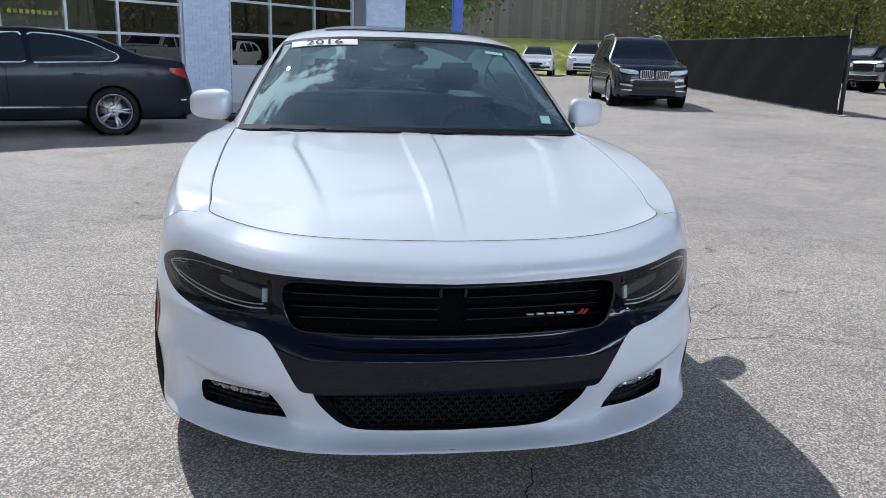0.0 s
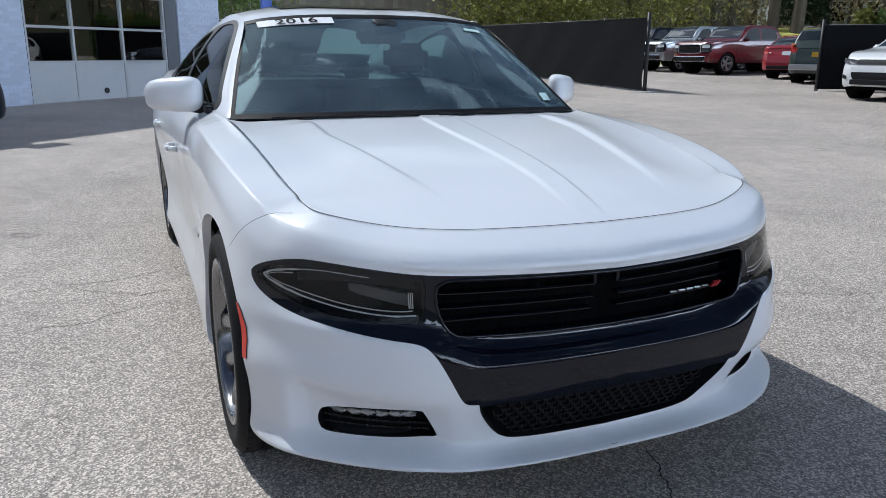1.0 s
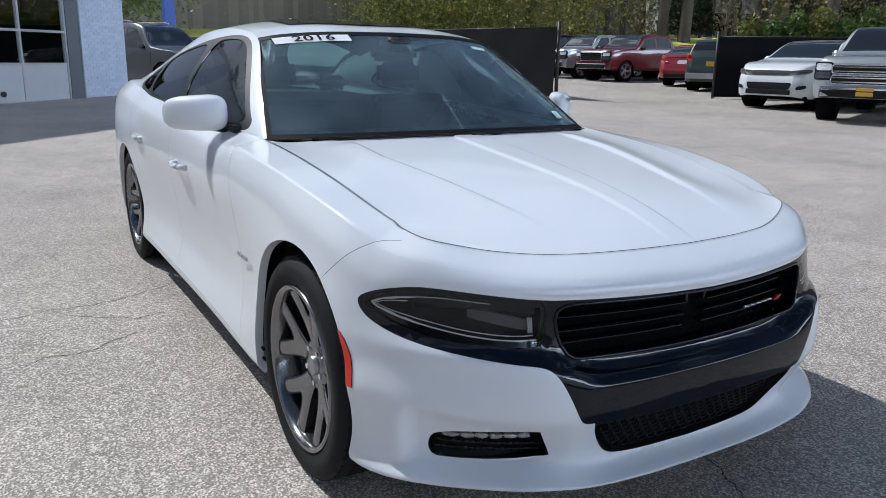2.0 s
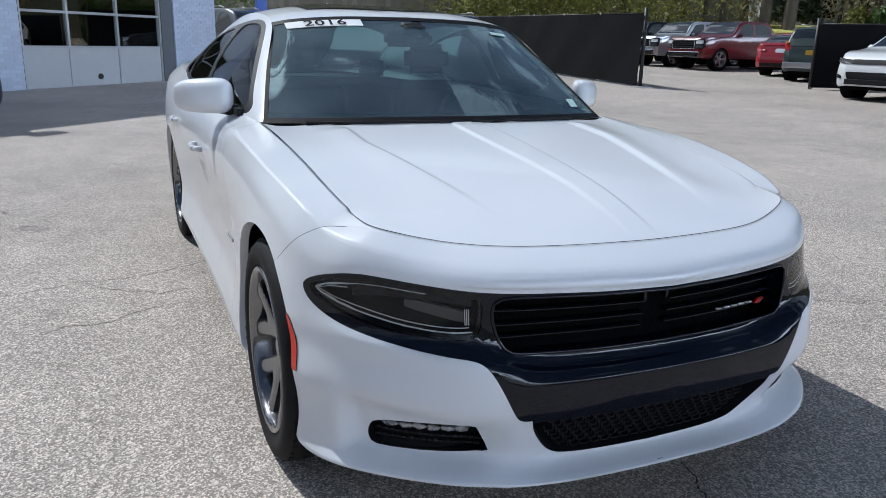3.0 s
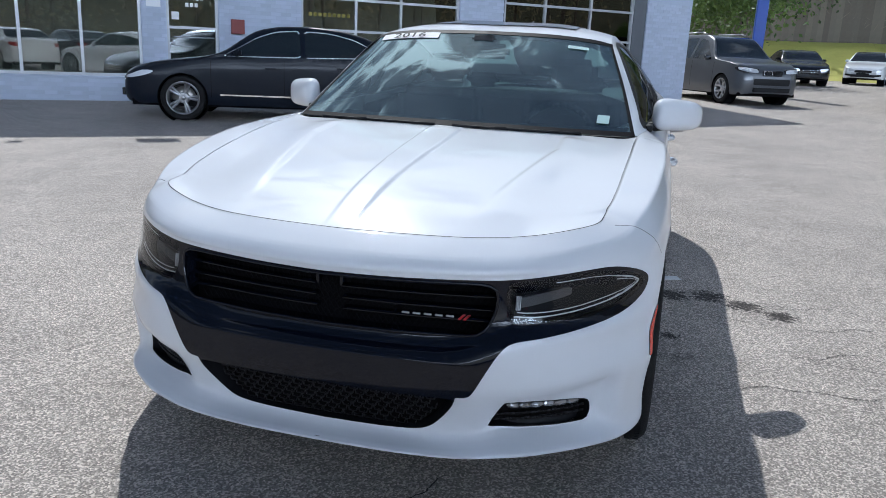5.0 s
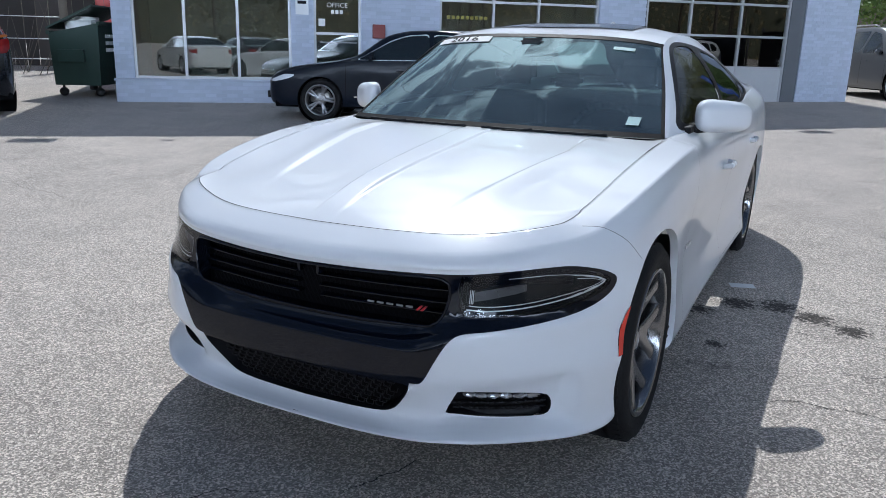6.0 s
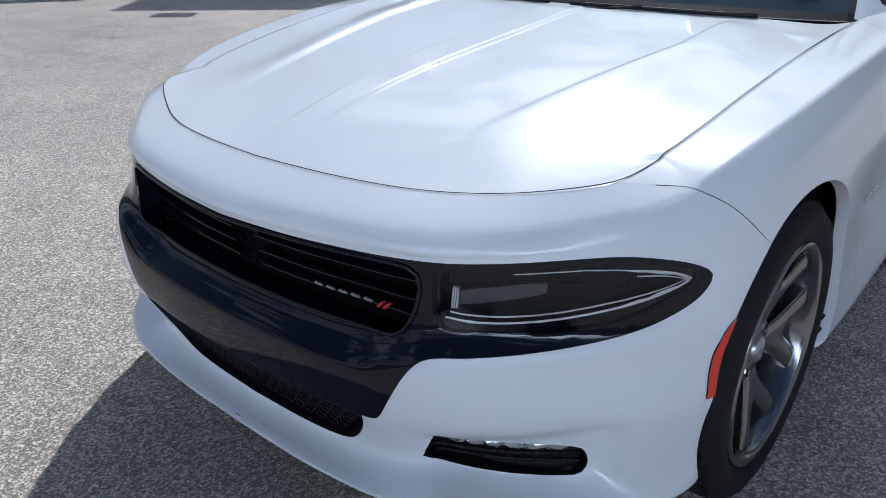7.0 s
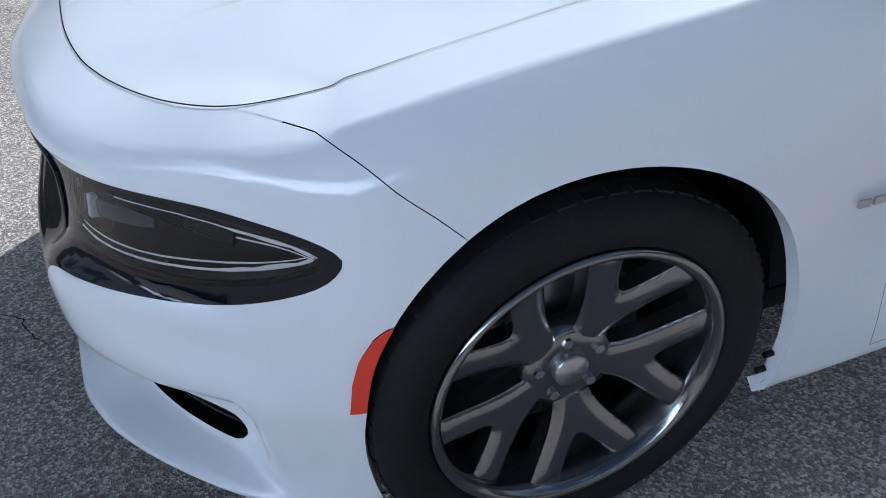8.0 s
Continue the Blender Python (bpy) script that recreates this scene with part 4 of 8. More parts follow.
# the reflector reaches the edge of the arch
MARKER = side_loop([(arch_y(z) + 0.012, z) for z in (0.434, 0.47, 0.505, 0.54, 0.572)] + [(arch_y(z) - w, z) for z, w in ((0.578, 0.004), (0.560, 0.018), (0.52, 0.023), (0.48, 0.024), (0.432, 0.023))], s_at(0.80, 0.27), S_A0 + 0.15, 0, 0.012)
ARCH_R = side_loop(circle(HUB_R, HUB_Z + 0.005, 0.385), S_MID, PLAN_S[-1] - 0.6, 0, 0.02)
SEAM_BUMPER = seam([(0.712, 0.360, 0.832), (0.745, 0.392, 0.837), (0.776, 0.424, 0.833), (0.83, 0.478, 0.800), (0.885, 0.540, 0.747), (0.928, 0.600, 0.692)], s_at(0.74, 0.225), S_A0 + 0.3, [0, 1, 2])
DOOR_F = seam([(1.50, 0.985), (1.44, 0.80), (1.41, 0.55), (1.405, 0.30), (1.405, 0.245)], S_A0, S_MID, YZ)
DOOR_M = seam([(2.52, 1.03), (2.55, 0.80), (2.56, 0.55), (2.55, 0.245)], S_MID - 0.8, S_MID + 1.6, YZ)
DOOR_B = seam([(3.62, 1.06), (3.56, 0.86), (3.44, 0.70), (3.36, 0.52), (3.34, 0.245)], S_MID, S_MID + 2.4, YZ)
DOOR_S = seam([(1.405, 0.245), (2.4, 0.245), (3.34, 0.25)], S_A0 + 0.6, S_MID + 1.7, YZ)
for loop in (LENS, FOG, MARKER, ARCH_F, ARCH_R, SEAM_BUMPER, DOOR_F, DOOR_M, DOOR_B, DOOR_S):
    SKIN.loops.append((loop, True))
for loop in (MASK, GRILLE, INTAKE):
    SKIN.loops.append((loop, False))
SKIN.build()
MID = SKIN.mid
in_mask, in_grille, in_intake = inside(MASK, MID), inside(GRILLE, MID), inside(INTAKE, MID)
in_lens, in_fog, in_marker = inside(LENS, MID), inside(FOG, MID), inside(MARKER, MID)
in_arch = inside(ARCH_F, MID) | inside(ARCH_R, MID)
in_marker &= ~in_arch
in_seam = inside(SEAM_BUMPER, MID) | inside(DOOR_F, MID) | inside(DOOR_M, MID) | inside(DOOR_B, MID) | inside(DOOR_S, MID)
tri_mid = SKIN.xyz[SKIN.tri].mean(1)
in_mask |= (tri_mid[:, 0] < 0.398) & (tri_mid[:, 1] < 0.3) & (tri_mid[:, 2] > 0.374) & (tri_mid[:, 2] < 0.392) & ~in_intake
solid = ~(in_grille | in_intake | in_fog | in_arch | in_seam)
# which side of the bumper seam: by the line from hood corner to wheel arch
sc = SEAM_BUMPER[: len(SEAM_BUMPER) // 2]
order = np.argsort(sc[:, 1])
seam_s = np.interp(MID[:, 1], sc[order, 1], sc[order, 0])
ahead = np.where(MID[:, 1] < sc[:, 1].min(), MID[:, 0] < s_at(0.925, 0.66), MID[:, 0] < seam_s)
centre_y = SKIN.xyz[SKIN.tri].mean(1)[:, 1]
centre_z = SKIN.xyz[SKIN.tri].mean(1)[:, 2]


def seam_y(line, z):
    q = SKIN.f(line[:, 0], line[:, 1])[: len(line) // 2]
    o = np.argsort(q[:, 2])
    return np.interp(z, q[o, 2], q[o, 1])


behind_f = centre_y > seam_y(DOOR_F, centre_z)
behind_m = centre_y > seam_y(DOOR_M, centre_z)
behind_b = centre_y > seam_y(DOOR_B, centre_z)
above_s = centre_z > 0.247


# ---- the white saloon: assembly ----
CAR = root("white_saloon", Matrix.Identity(4), "white four-door muscle saloon with gloss black front mask, parked on asphalt", "car")


def lathe(prof, n=64, axis_x=True):
    """Verts and faces of a profile [(offset along the axle, radius)] turned about the x axis."""
    vs = [(a, r * math.cos(2 * math.pi * k / n), r * math.sin(2 * math.pi * k / n)) for a, r in prof for k in range(n)]
    fs = [(i * n + k, (i + 1) * n + k, (i + 1) * n + (k + 1) % n, i * n + (k + 1) % n) for i in range(len(prof) - 1) for k in range(n)]
    return vs, fs


def y_spoke(turn, r_rim, face, material):
    """One forked spoke: a roof-shaped polished face with a centre ridge, dished towards the hub, its tines flaring to the lip."""
    k = r_rim / 0.264
    half = [(0.166, 0.0), (0.173, 0.011), (0.193, 0.026), (0.221, 0.044), (0.254, 0.063), (0.2335, 0.121), (0.200, 0.099), (0.165, 0.075), (0.132, 0.055), (0.105, 0.043), (0.080, 0.036), (0.045, 0.033)]
    loop = half + [(u, -v) for u, v in half[::-1][:-1]]
    loop = resample(chaikin(np.array(loop) * k, 1), 0.005)
    gu, gv = np.meshgrid(np.arange(0.04, 0.27, 0.0055), np.arange(-0.12, 0.121, 0.0055), indexing="ij")
    pts = np.stack([gu.ravel(), gv.ravel()], 1)
    pts = pts[inside(loop, pts) & ~near_line(loop, pts, 0.003)]
    n = len(loop)
    verts = [Vector(p) for p in loop] + [Vector(p) for p in pts]
    v, _, f, _, _, _ = cut_plane(verts, [(i, (i + 1) % n) for i in range(n)], [], 1, 1e-6)
    uv = np.array([(p[0], p[1]) for p in v])
    dist = np.full(len(uv), 9.0)
    nxt = np.roll(loop, -1, 0)
    for p, q in zip(loop, nxt):
        pq = q - p
        t = np.clip(((uv - p) @ pq) / max(1e-12, pq @ pq), 0, 1)
        dist = np.minimum(dist, np.linalg.norm(uv - p - t[:, None] * pq, axis=1))
    r = np.hypot(uv[:, 0], uv[:, 1])
    w = np.clip((r - 0.05) / (r_rim - 0.05), 0, 1)
    out = np.clip((r - r_rim + 0.03) / 0.03, 0, 1)
    x = face - 0.040 + 0.042 * w ** 1.25 + 0.26 * np.minimum(dist, 0.020) * (1 - 0.7 * out) - 0.003 * np.clip(1 - dist / 0.004, 0, 1)
    c, s = math.cos(turn), math.sin(turn)
    vs = [(h, u * c - t * s, u * s + t * c) for h, (u, t) in zip(x, uv)]
    fs = [tuple(t) for t in f]
    o = len(vs)
    ring = [int(np.argmin(((uv - p) ** 2).sum(1))) for p in loop]
    vs += [(vs[i][0] - 0.034, vs[i][1] * 0.985, vs[i][2] * 0.985) for i in ring]
    fs += [(ring[i], ring[(i + 1) % n], o + (i + 1) % n, o + i) for i in range(n)]
    bm = bmesh.new()
    bv = [bm.verts.new(p) for p in vs]
    for t in fs:
        if len(set(t)) == len(t):
            bm.faces.new([bv[i] for i in t])
    me = bm_mesh("spoke", bm, material, True)
    me.set_sharp_from_angle(angle=radians(32))
    return me


def wheel_parts(parent, r_tyre=0.353, r_rim=0.264, width=0.245, spokes=5, style="y", rim_mat=None, detail=True, turn=0.0):
    """Tyre, rim with spokes, hub cap, nuts and brake, for a wheel centred at the parent's origin, outer face towards +x."""
    rim_mat = rim_mat or M_RIM
    w = width / 2
    prof = [(-w * 0.86, r_rim + 0.004), (-w * 0.98, r_rim + 0.03), (-w, r_rim + 0.055), (-w * 0.95, r_tyre - 0.022), (-w * 0.80, r_tyre - 0.006), (-w * 0.55, r_tyre)]
    if detail:
        for c in (-0.34, 0.0, 0.34):
            prof += [(w * (c - 0.075), r_tyre), (w * (c - 0.06), r_tyre - 0.008), (w * (c + 0.06), r_tyre - 0.008), (w * (c + 0.075), r_tyre)]
    prof += [(w * 0.55, r_tyre), (w * 0.80, r_tyre - 0.006), (w * 0.95, r_tyre - 0.022), (w * 0.99, r_tyre - 0.035), (w, r_rim + 0.05), (w * 0.98, r_rim + 0.030), (w * 0.965, r_rim + 0.028), (w * 0.95, r_rim + 0.014), (w * 0.86, r_rim + 0.004)]
    v, f = lathe(prof, 72 if detail else 32)
    tyre = part("tyre", mesh_from("tyre", v, f, M_TYRE), parent, "black road tyre")
    if detail:
        bm = bmesh.new()
        for k in range(56):
            a = 2 * math.pi * k / 56
            for sgn in (1, -1):
                vs = add_box(bm, sgn * w * 0.60 if sgn > 0 else -w * 0.80, w * 0.80 if sgn > 0 else -w * 0.60, -0.014, 0.014, r_tyre - 0.016, r_tyre - 0.0025)
                bmesh.ops.rotate(bm, verts=vs, cent=(0, 0, 0), matrix=Matrix.Rotation(a + (0.03 if sgn > 0 else 0), 3, "X"))
        tagged(part("tread", bm_mesh("tread", bm, M_TYRE), tyre), kind="stuff")
    v, f = lathe([(w * 0.90, r_rim + 0.006), (w * 0.96, r_rim + 0.004), (w * 0.965, r_rim - 0.004), (w * 0.90, r_rim - 0.013), (w * 0.80, r_rim - 0.016), (w * 0.3, r_rim - 0.03), (-w * 0.8, r_rim - 0.02), (-w * 0.86, r_rim + 0.004)], 72 if detail else 32)
    rim = part("rim", mesh_from("rim", v, f, rim_mat), parent)
    # spokes: a dished stem that forks towards the lip
    face = w * 0.78

    def beam(bm, p0, p1, w0, w1, d0, d1, th=0.035, seg=7, dish=0.012):
        rings = []
        for i in range(seg + 1):
            t = i / seg
            c = Vector(p0).lerp(Vector(p1), t)
            dirv = (Vector(p1) - Vector(p0)).normalized()
            side = Vector((0, -dirv.z, dirv.y)).normalized()
            ww, x = w0 + (w1 - w0) * t, d0 + (d1 - d0) * t - dish * math.sin(math.pi * t)
            sec = ((1, -0.011), (0.86, -0.003), (0.5, 0.0015), (0, 0.004), (-0.5, 0.0015), (-0.86, -0.003), (-1, -0.011), (-0.92, -th), (0.92, -th))
            rings.append([bm.verts.new(c + side * ww * k + Vector((x + h, 0, 0))) for k, h in sec])
        m = 9
        for a, b in zip(rings[:-1], rings[1:]):
            for i in range(m):
                bm.faces.new((a[i], a[(i + 1) % m], b[(i + 1) % m], b[i]))
        bm.faces.new(rings[0][::-1])
        bm.faces.new(rings[-1])

    step = 2 * math.pi / spokes
    for k in range(spokes):
        a = step * k + turn
        bm = bmesh.new()

        def at(r, da):
            return (0, r * math.cos(a + da), r * math.sin(a + da))
        if style == "y" and detail:
            part("spoke", y_spoke(a, r_rim, face, rim_mat), rim)
            continue
        if style == "y":
            beam(bm, at(0.040, 0), at(r_rim * 0.60, 0), 0.027, 0.043, face - 0.034, face - 0.015)
            beam(bm, at(r_rim * 0.46, 0.09), at(r_rim - 0.002, 0.315), 0.026, 0.027, face - 0.022, face + 0.006)
            beam(bm, at(r_rim * 0.46, -0.09), at(r_rim - 0.002, -0.315), 0.026, 0.027, face - 0.022, face + 0.006)
        else:
            for da in (0.06, -0.06):
                beam(bm, at(0.05, da), at(r_rim - 0.006, da * 2.1), 0.018, 0.021, face - 0.035, face - 0.005)
        part("spoke", bm_mesh("spoke", bm, rim_mat, detail), rim)
    v, f = lathe([(face - 0.075, 0.088), (face - 0.040, 0.084), (face - 0.033, 0.070), (face - 0.036, 0.040), (face - 0.036, 0.0005)], 40)
    part("hub", mesh_from("hub", v, f, rim_mat), rim)
    v, f = lathe([(face - 0.05, 0.032), (face - 0.026, 0.032), (face - 0.022, 0.028), (face - 0.020, 0.0005)], 32)
    part("hub_cap", mesh_from("hub_cap", v, f, M_ALLOYCAP if detail else rim_mat), rim, "bright round centre cap" if detail else "")
    if detail:
        for k in range(5):
            a = step * (k + 0.5) + turn
            bm = bmesh.new()
            c = Vector((face - 0.042, 0.058 * math.cos(a), 0.058 * math.sin(a)))
            tube(bm, c, c + Vector((0.014, 0, 0)), 0.0115, 0.0095, 6)
            part("lug_nut", bm_mesh("lug_nut", bm, M_CHROME), rim, "chrome lug nut")
    v, f = lathe([(-0.01, 0.06), (-0.01, 0.172), (-0.034, 0.172), (-0.034, 0.06)], 48)
    part("brake_disc", mesh_from("brake_disc", v, f, M_DISC), parent)
    # near-black disc closing off the wheel behind spokes and brake disc
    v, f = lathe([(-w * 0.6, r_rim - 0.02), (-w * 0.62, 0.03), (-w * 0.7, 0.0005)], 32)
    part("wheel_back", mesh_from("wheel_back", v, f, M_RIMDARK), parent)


def wheel_at(car, x, y, z, left, **kw):
    name = "wheel"
    w = new(name)
    w.empty_display_size = 0.1
    w.parent = car
    w.matrix_local = pose(x, y, z, 0, 0, 0 if left else 180)
    wheel_parts(w, **kw)
    return w


for xs, ys, lf, tn in ((0.804, HUB_F, True, -9), (-0.804, HUB_F, False, 20), (0.800, HUB_R, True, 31), (-0.800, HUB_R, False, 5)):
    wheel_at(CAR, xs, ys, HUB_Z, lf, r_rim=0.257, width=0.238, turn=radians(tn))

white = solid & ~in_mask & ~in_lens & ~in_marker
bumper = part("front_bumper", SKIN.mesh("front_bumper", white & ahead, M_CARWHITE), CAR)
for sd in (1, -1):
    part("fender", SKIN.mesh("fender", white & ~ahead & ~behind_f & (centre_z > 0.19), M_CARWHITE, (sd,)), CAR)
    dr = part("front_door", SKIN.mesh("front_door", white & ~ahead & behind_f & ~behind_m & above_s, M_CARWHITE, (sd,)), CAR)
    dr2 = part("rear_door", SKIN.mesh("rear_door", white & ~ahead & behind_m & ~behind_b & above_s, M_CARWHITE, (sd,)), CAR)
    part("sill", SKIN.mesh("sill", white & ~ahead & behind_f & ~behind_b & ~above_s, M_CARWHITE, (sd,)), CAR)
    for dd, yy in ((dr, 2.38), (dr2, 3.40)):
        bm = bmesh.new()
        zz = 0.80 + (yy - 2.38) * 0.03
        pts = [Vector((sd * (0.925 + o), yy + t, zz)) for t, o in ((-0.20, -0.006), (-0.175, 0.028), (-0.10, 0.036), (-0.03, 0.030), (0.0, -0.006))]
        for p, q in zip(pts[:-1], pts[1:]):
            tube(bm, p, q, 0.014, n=8)
        part("door_handle", bm_mesh("door_handle", bm, M_CARWHITE, True), dd)
    part("quarter_panel", SKIN.mesh("quarter_panel", white & ~ahead & behind_b, M_CARWHITE, (sd,)), CAR)
    mk = part("side_marker", SKIN.mesh("side_marker", in_marker, M_MARKER, (sd,), lift=0.003), CAR, "red-orange side reflector")
    for arch in (ARCH_F, ARCH_R):
        k = int(np.argmin(arch[:, 1]))
        run = np.roll(arch, -k, 0)
        run = run[run[:, 1] > 0.004]
        part("arch_lip", SKIN.flange("arch_lip", run, 0.028, M_CARWHITE, (sd,), closed=False), CAR)
    for cz in (0.250, 0.285):
        bm = bmesh.new()
        yy = HUB_F + 0.372 + (cz - 0.25) * 0.25
        tube(bm, (sd * 0.908, yy - 0.008, cz), (sd * 0.908, yy + 0.01, cz), 0.006, n=8)
        part("liner_clip", bm_mesh("liner_clip", bm, M_SATINBLACK), CAR, "black plastic clip")
    for hy, hz in ((HUB_F, HUB_Z), (HUB_R, HUB_Z)):
        v, f = lathe([(0.0, 0.392), (-0.30, 0.392), (-0.34, 0.36), (-0.345, 0.01)], 48)
        v = [((sd * (0.862 + a)), hy + b * (0.93 if b < 0 else 1.0), hz + c) for a, b, c in v]
        f = [q for q in f if min(v[i][2] for i in q) > 0.17]
        part("wheel_arch_liner", mesh_from("wheel_arch_liner", v, f, M_SATINBLACK), CAR, "black plastic arch liner")
mask_ob = part("front_mask", SKIN.mesh("front_mask", solid & in_mask & ~in_lens, M_GLOSSBLACK), CAR, "gloss black front mask")
part("mask_return", SKIN.flange("mask_return", GRILLE, 0.05, M_GLOSSBLACK, closed=False), mask_ob)
part("intake_return", SKIN.flange("intake_return", INTAKE, 0.045, M_SATINBLACK, closed=False), bumper)
for sd in (1, -1):
    part("lamp_recess", SKIN.flange("lamp_recess", FOG, 0.05, M_SATINBLACK, (sd,)), bumper)
inner_keep = ~(in_grille | in_intake | in_fog | in_arch | in_lens) & (MID[:, 1] < VSTEP * 9.2)
part("inner_shell", SKIN.mesh("inner_shell", inner_keep, M_GAP, lift=-0.012), CAR, "dark gap behind the panel joints")


# grille, intake and lamps
M_ALLOYDULL = mat("dull_bright_badge", (0.42, 0.43, 0.45), 0.35, 0.8, var=0.1)


def behind(skin_pts, depth):
    p = SKIN.f(skin_pts[:, 0], skin_pts[:, 1])
    return p + np.array([0, depth, 0])


def front_y(x, z):
    """How far back the front skin lies at a place of the front view."""
    q = SKIN.locate([(abs(x), z)], XZ, 0, S_A0)
    return float(SKIN.f(q[:, 0], q[:, 1])[0, 1])


def slat(name, x0, x1, z0, z1, depth, h, d, material, parent, label="", n=14):
    """A curved bar across the nose, following its plan."""
    bm = bmesh.new()
    rings = []
    for i in range(n + 1):
        t = i / n
        x = x0 + (x1 - x0) * t
        z = z0 + (z1 - z0) * t
        y = front_y(x, min(0.68, max(0.25, z))) + depth
        rings.append([bm.verts.new((x, y + a, z + b)) for a, b in ((d, -h), (0.25 * d, -h), (0, -0.3 * h), (0, 0.3 * h), (0.25 * d, h), (d, h))])
    for a, b in zip(rings[:-1], rings[1:]):
        for i in range(6):
            bm.faces.new((a[i], a[(i + 1) % 6], b[(i + 1) % 6], b[i]))
    bm.faces.new(rings[0])
    bm.faces.new(rings[-1][::-1])
    return part(name, bm_mesh(name, bm, material, False), parent, label)


gr = new("grille")
gr.parent = CAR
gr["label"] = "black grille with a cross of bars"
for sgn in (1, -1):
    for z0, z1, xo in ((0.648, 0.652, 0.474), (0.612, 0.614, 0.470), (0.578, 0.582, 0.456)):
        slat("grille_bar", sgn * 0.040, sgn * xo, z0, z1, 0.034, 0.0045, 0.03, M_GLOSSBLACK, gr)
    slat("grille_rim", sgn * 0.045, sgn * 0.468, 0.680, 0.687, 0.030, 0.005, 0.03, M_SATINBLACK, gr)
    bm = bmesh.new()
    yb = front_y(0.03, 0.61)
    vs = add_box(bm, sgn * 0.036 - 0.005, sgn * 0.036 + 0.005, yb + 0.034, yb + 0.06, 0.646, 0.692, bevel=0.003)
    part("cross_bar", bm_mesh("cross_bar", bm, M_GLOSSBLACK), gr)
bm = bmesh.new()
nx, nz = 26, 5
for i in range(-nx, nx + 1):
    for j in range(nz):
        x, z = i * 0.0175 + (0.00875 if j % 2 else 0), 0.552 + j * 0.027
        if abs(x) < 0.452:
            y = front_y(x, z) + 0.062
            tube(bm, (x - 0.0075, y, z + 0.012), (x + 0.0075, y, z - 0.012), 0.0016, n=5)
            tube(bm, (x - 0.0075, y, z - 0.012), (x + 0.0075, y, z + 0.012), 0.0016, n=5)
part("mesh_insert", bm_mesh("mesh_insert", bm, M_GAP), gr, "black diamond mesh")
bk = []
for x in np.linspace(-0.5, 0.5, 31):
    bk.append([(x, front_y(min(abs(x), 0.47), 0.60) + 0.085, z) for z in (0.52, 0.60, 0.70)])
me = mesh_from("grille_back", np.array(bk).reshape(-1, 3), [(i * 3 + j, i * 3 + j + 1, (i + 1) * 3 + j + 1, (i + 1) * 3 + j) for i in range(30) for j in range(2)], M_GAP)
part("grille_back", me, gr)
# maker's plate on the grille: plain bright bars and two red slashes
for k in range(5):
    x = 0.215 + k * 0.031
    y = front_y(x, 0.594) + 0.024
    part("badge_bar", box_mesh("badge_bar", M_ALLOYDULL, (x + 0.002, x + 0.024, y - 0.003, y + 0.003, 0.590, 0.5955), bevel=0.002), gr, "small bright badge bar")
for k in range(2):
    x = 0.374 + k * 0.014
    y = front_y(x, 0.594) + 0.022
    bm = bmesh.new()
    vs = add_box(bm, x, x + 0.008, y - 0.004, y + 0.004, 0.586, 0.601)
    for v in vs[4:]:
        v.co.x += 0.014
    part("badge_slash", bm_mesh("badge_slash", bm, M_BADGERED), gr, "red slash")

it = new("lower_intake")
it.parent = CAR
bm = bmesh.new()
for j in range(7):
    z = 0.256 + j * 0.0175
    edge = 0.30 + 0.55 * (z - 0.25)
    for i in range(-12, 13):
        x = i * 0.032 + (0.016 if j % 2 else 0)
        if abs(x) + 0.016 < edge:
            y = front_y(x, z) + 0.024
            tube(bm, (x - 0.011, y, z), (x + 0.011, y, z), 0.0024, n=5)
            for sg in (1, -1):
                tube(bm, (x + sg * 0.011, y, z), (x + sg * 0.016, y, z + 0.0175), 0.0020, n=5)
part("mesh_insert", bm_mesh("mesh_insert", bm, M_MESH), it, "black honeycomb mesh")
bk = [[(x, front_y(min(abs(x), 0.36), 0.31) + 0.075, z) for z in (0.22, 0.31, 0.40)] for x in np.linspace(-0.42, 0.42, 25)]
me = mesh_from("intake_back", np.array(bk).reshape(-1, 3), [(i * 3 + j, i * 3 + j + 1, (i + 1) * 3 + j + 1, (i + 1) * 3 + j) for i in range(24) for j in range(2)], M_GAP)
part("intake_back", me, it)
# rounded bead round the grille opening
for sd in (1, -1):
    bead = SKIN.f(GRILLE[:, 0], GRILLE[:, 1])[::2] + np.array([0, -0.001, 0])
    bm = bmesh.new()
    for p, q in zip(bead[:-1], bead[1:]):
        tube(bm, (p[0] * sd, p[1], p[2]), (q[0] * sd, q[1], q[2]), 0.0046, n=8, caps=False)
    part("grille_bead", bm_mesh("grille_bead", bm, M_GLOSSBLACK, True), mask_ob)


def strip_along(poly, inset_a, inset_b, depth, sd):
    """A narrow band that follows an outline inside it, at a depth behind the skin."""
    c = poly.mean(0)
    d = np.gradient(np.vstack([poly[-1:], poly, poly[:1]]), axis=0)[1:-1]
    n = np.stack([-d[:, 1], d[:, 0]], 1)
    n /= np.maximum(1e-9, np.linalg.norm(n, axis=1))[:, None]
    if ((c - poly) * n).sum() < 0:
        n = -n
    rows = []
    for ins in (inset_a, inset_b):
        q = poly + n * ins[:, None]
        p = SKIN.f(q[:, 0], q[:, 1])
        e = SKIN.vn[[np.argmin(((SKIN.ab - t) ** 2).sum(1)) for t in q]]
        rows.append(p - e * depth)
    k = len(poly)
    vs = [(p[0] * sd, p[1], p[2]) for r in rows for p in r]
    return vs, k


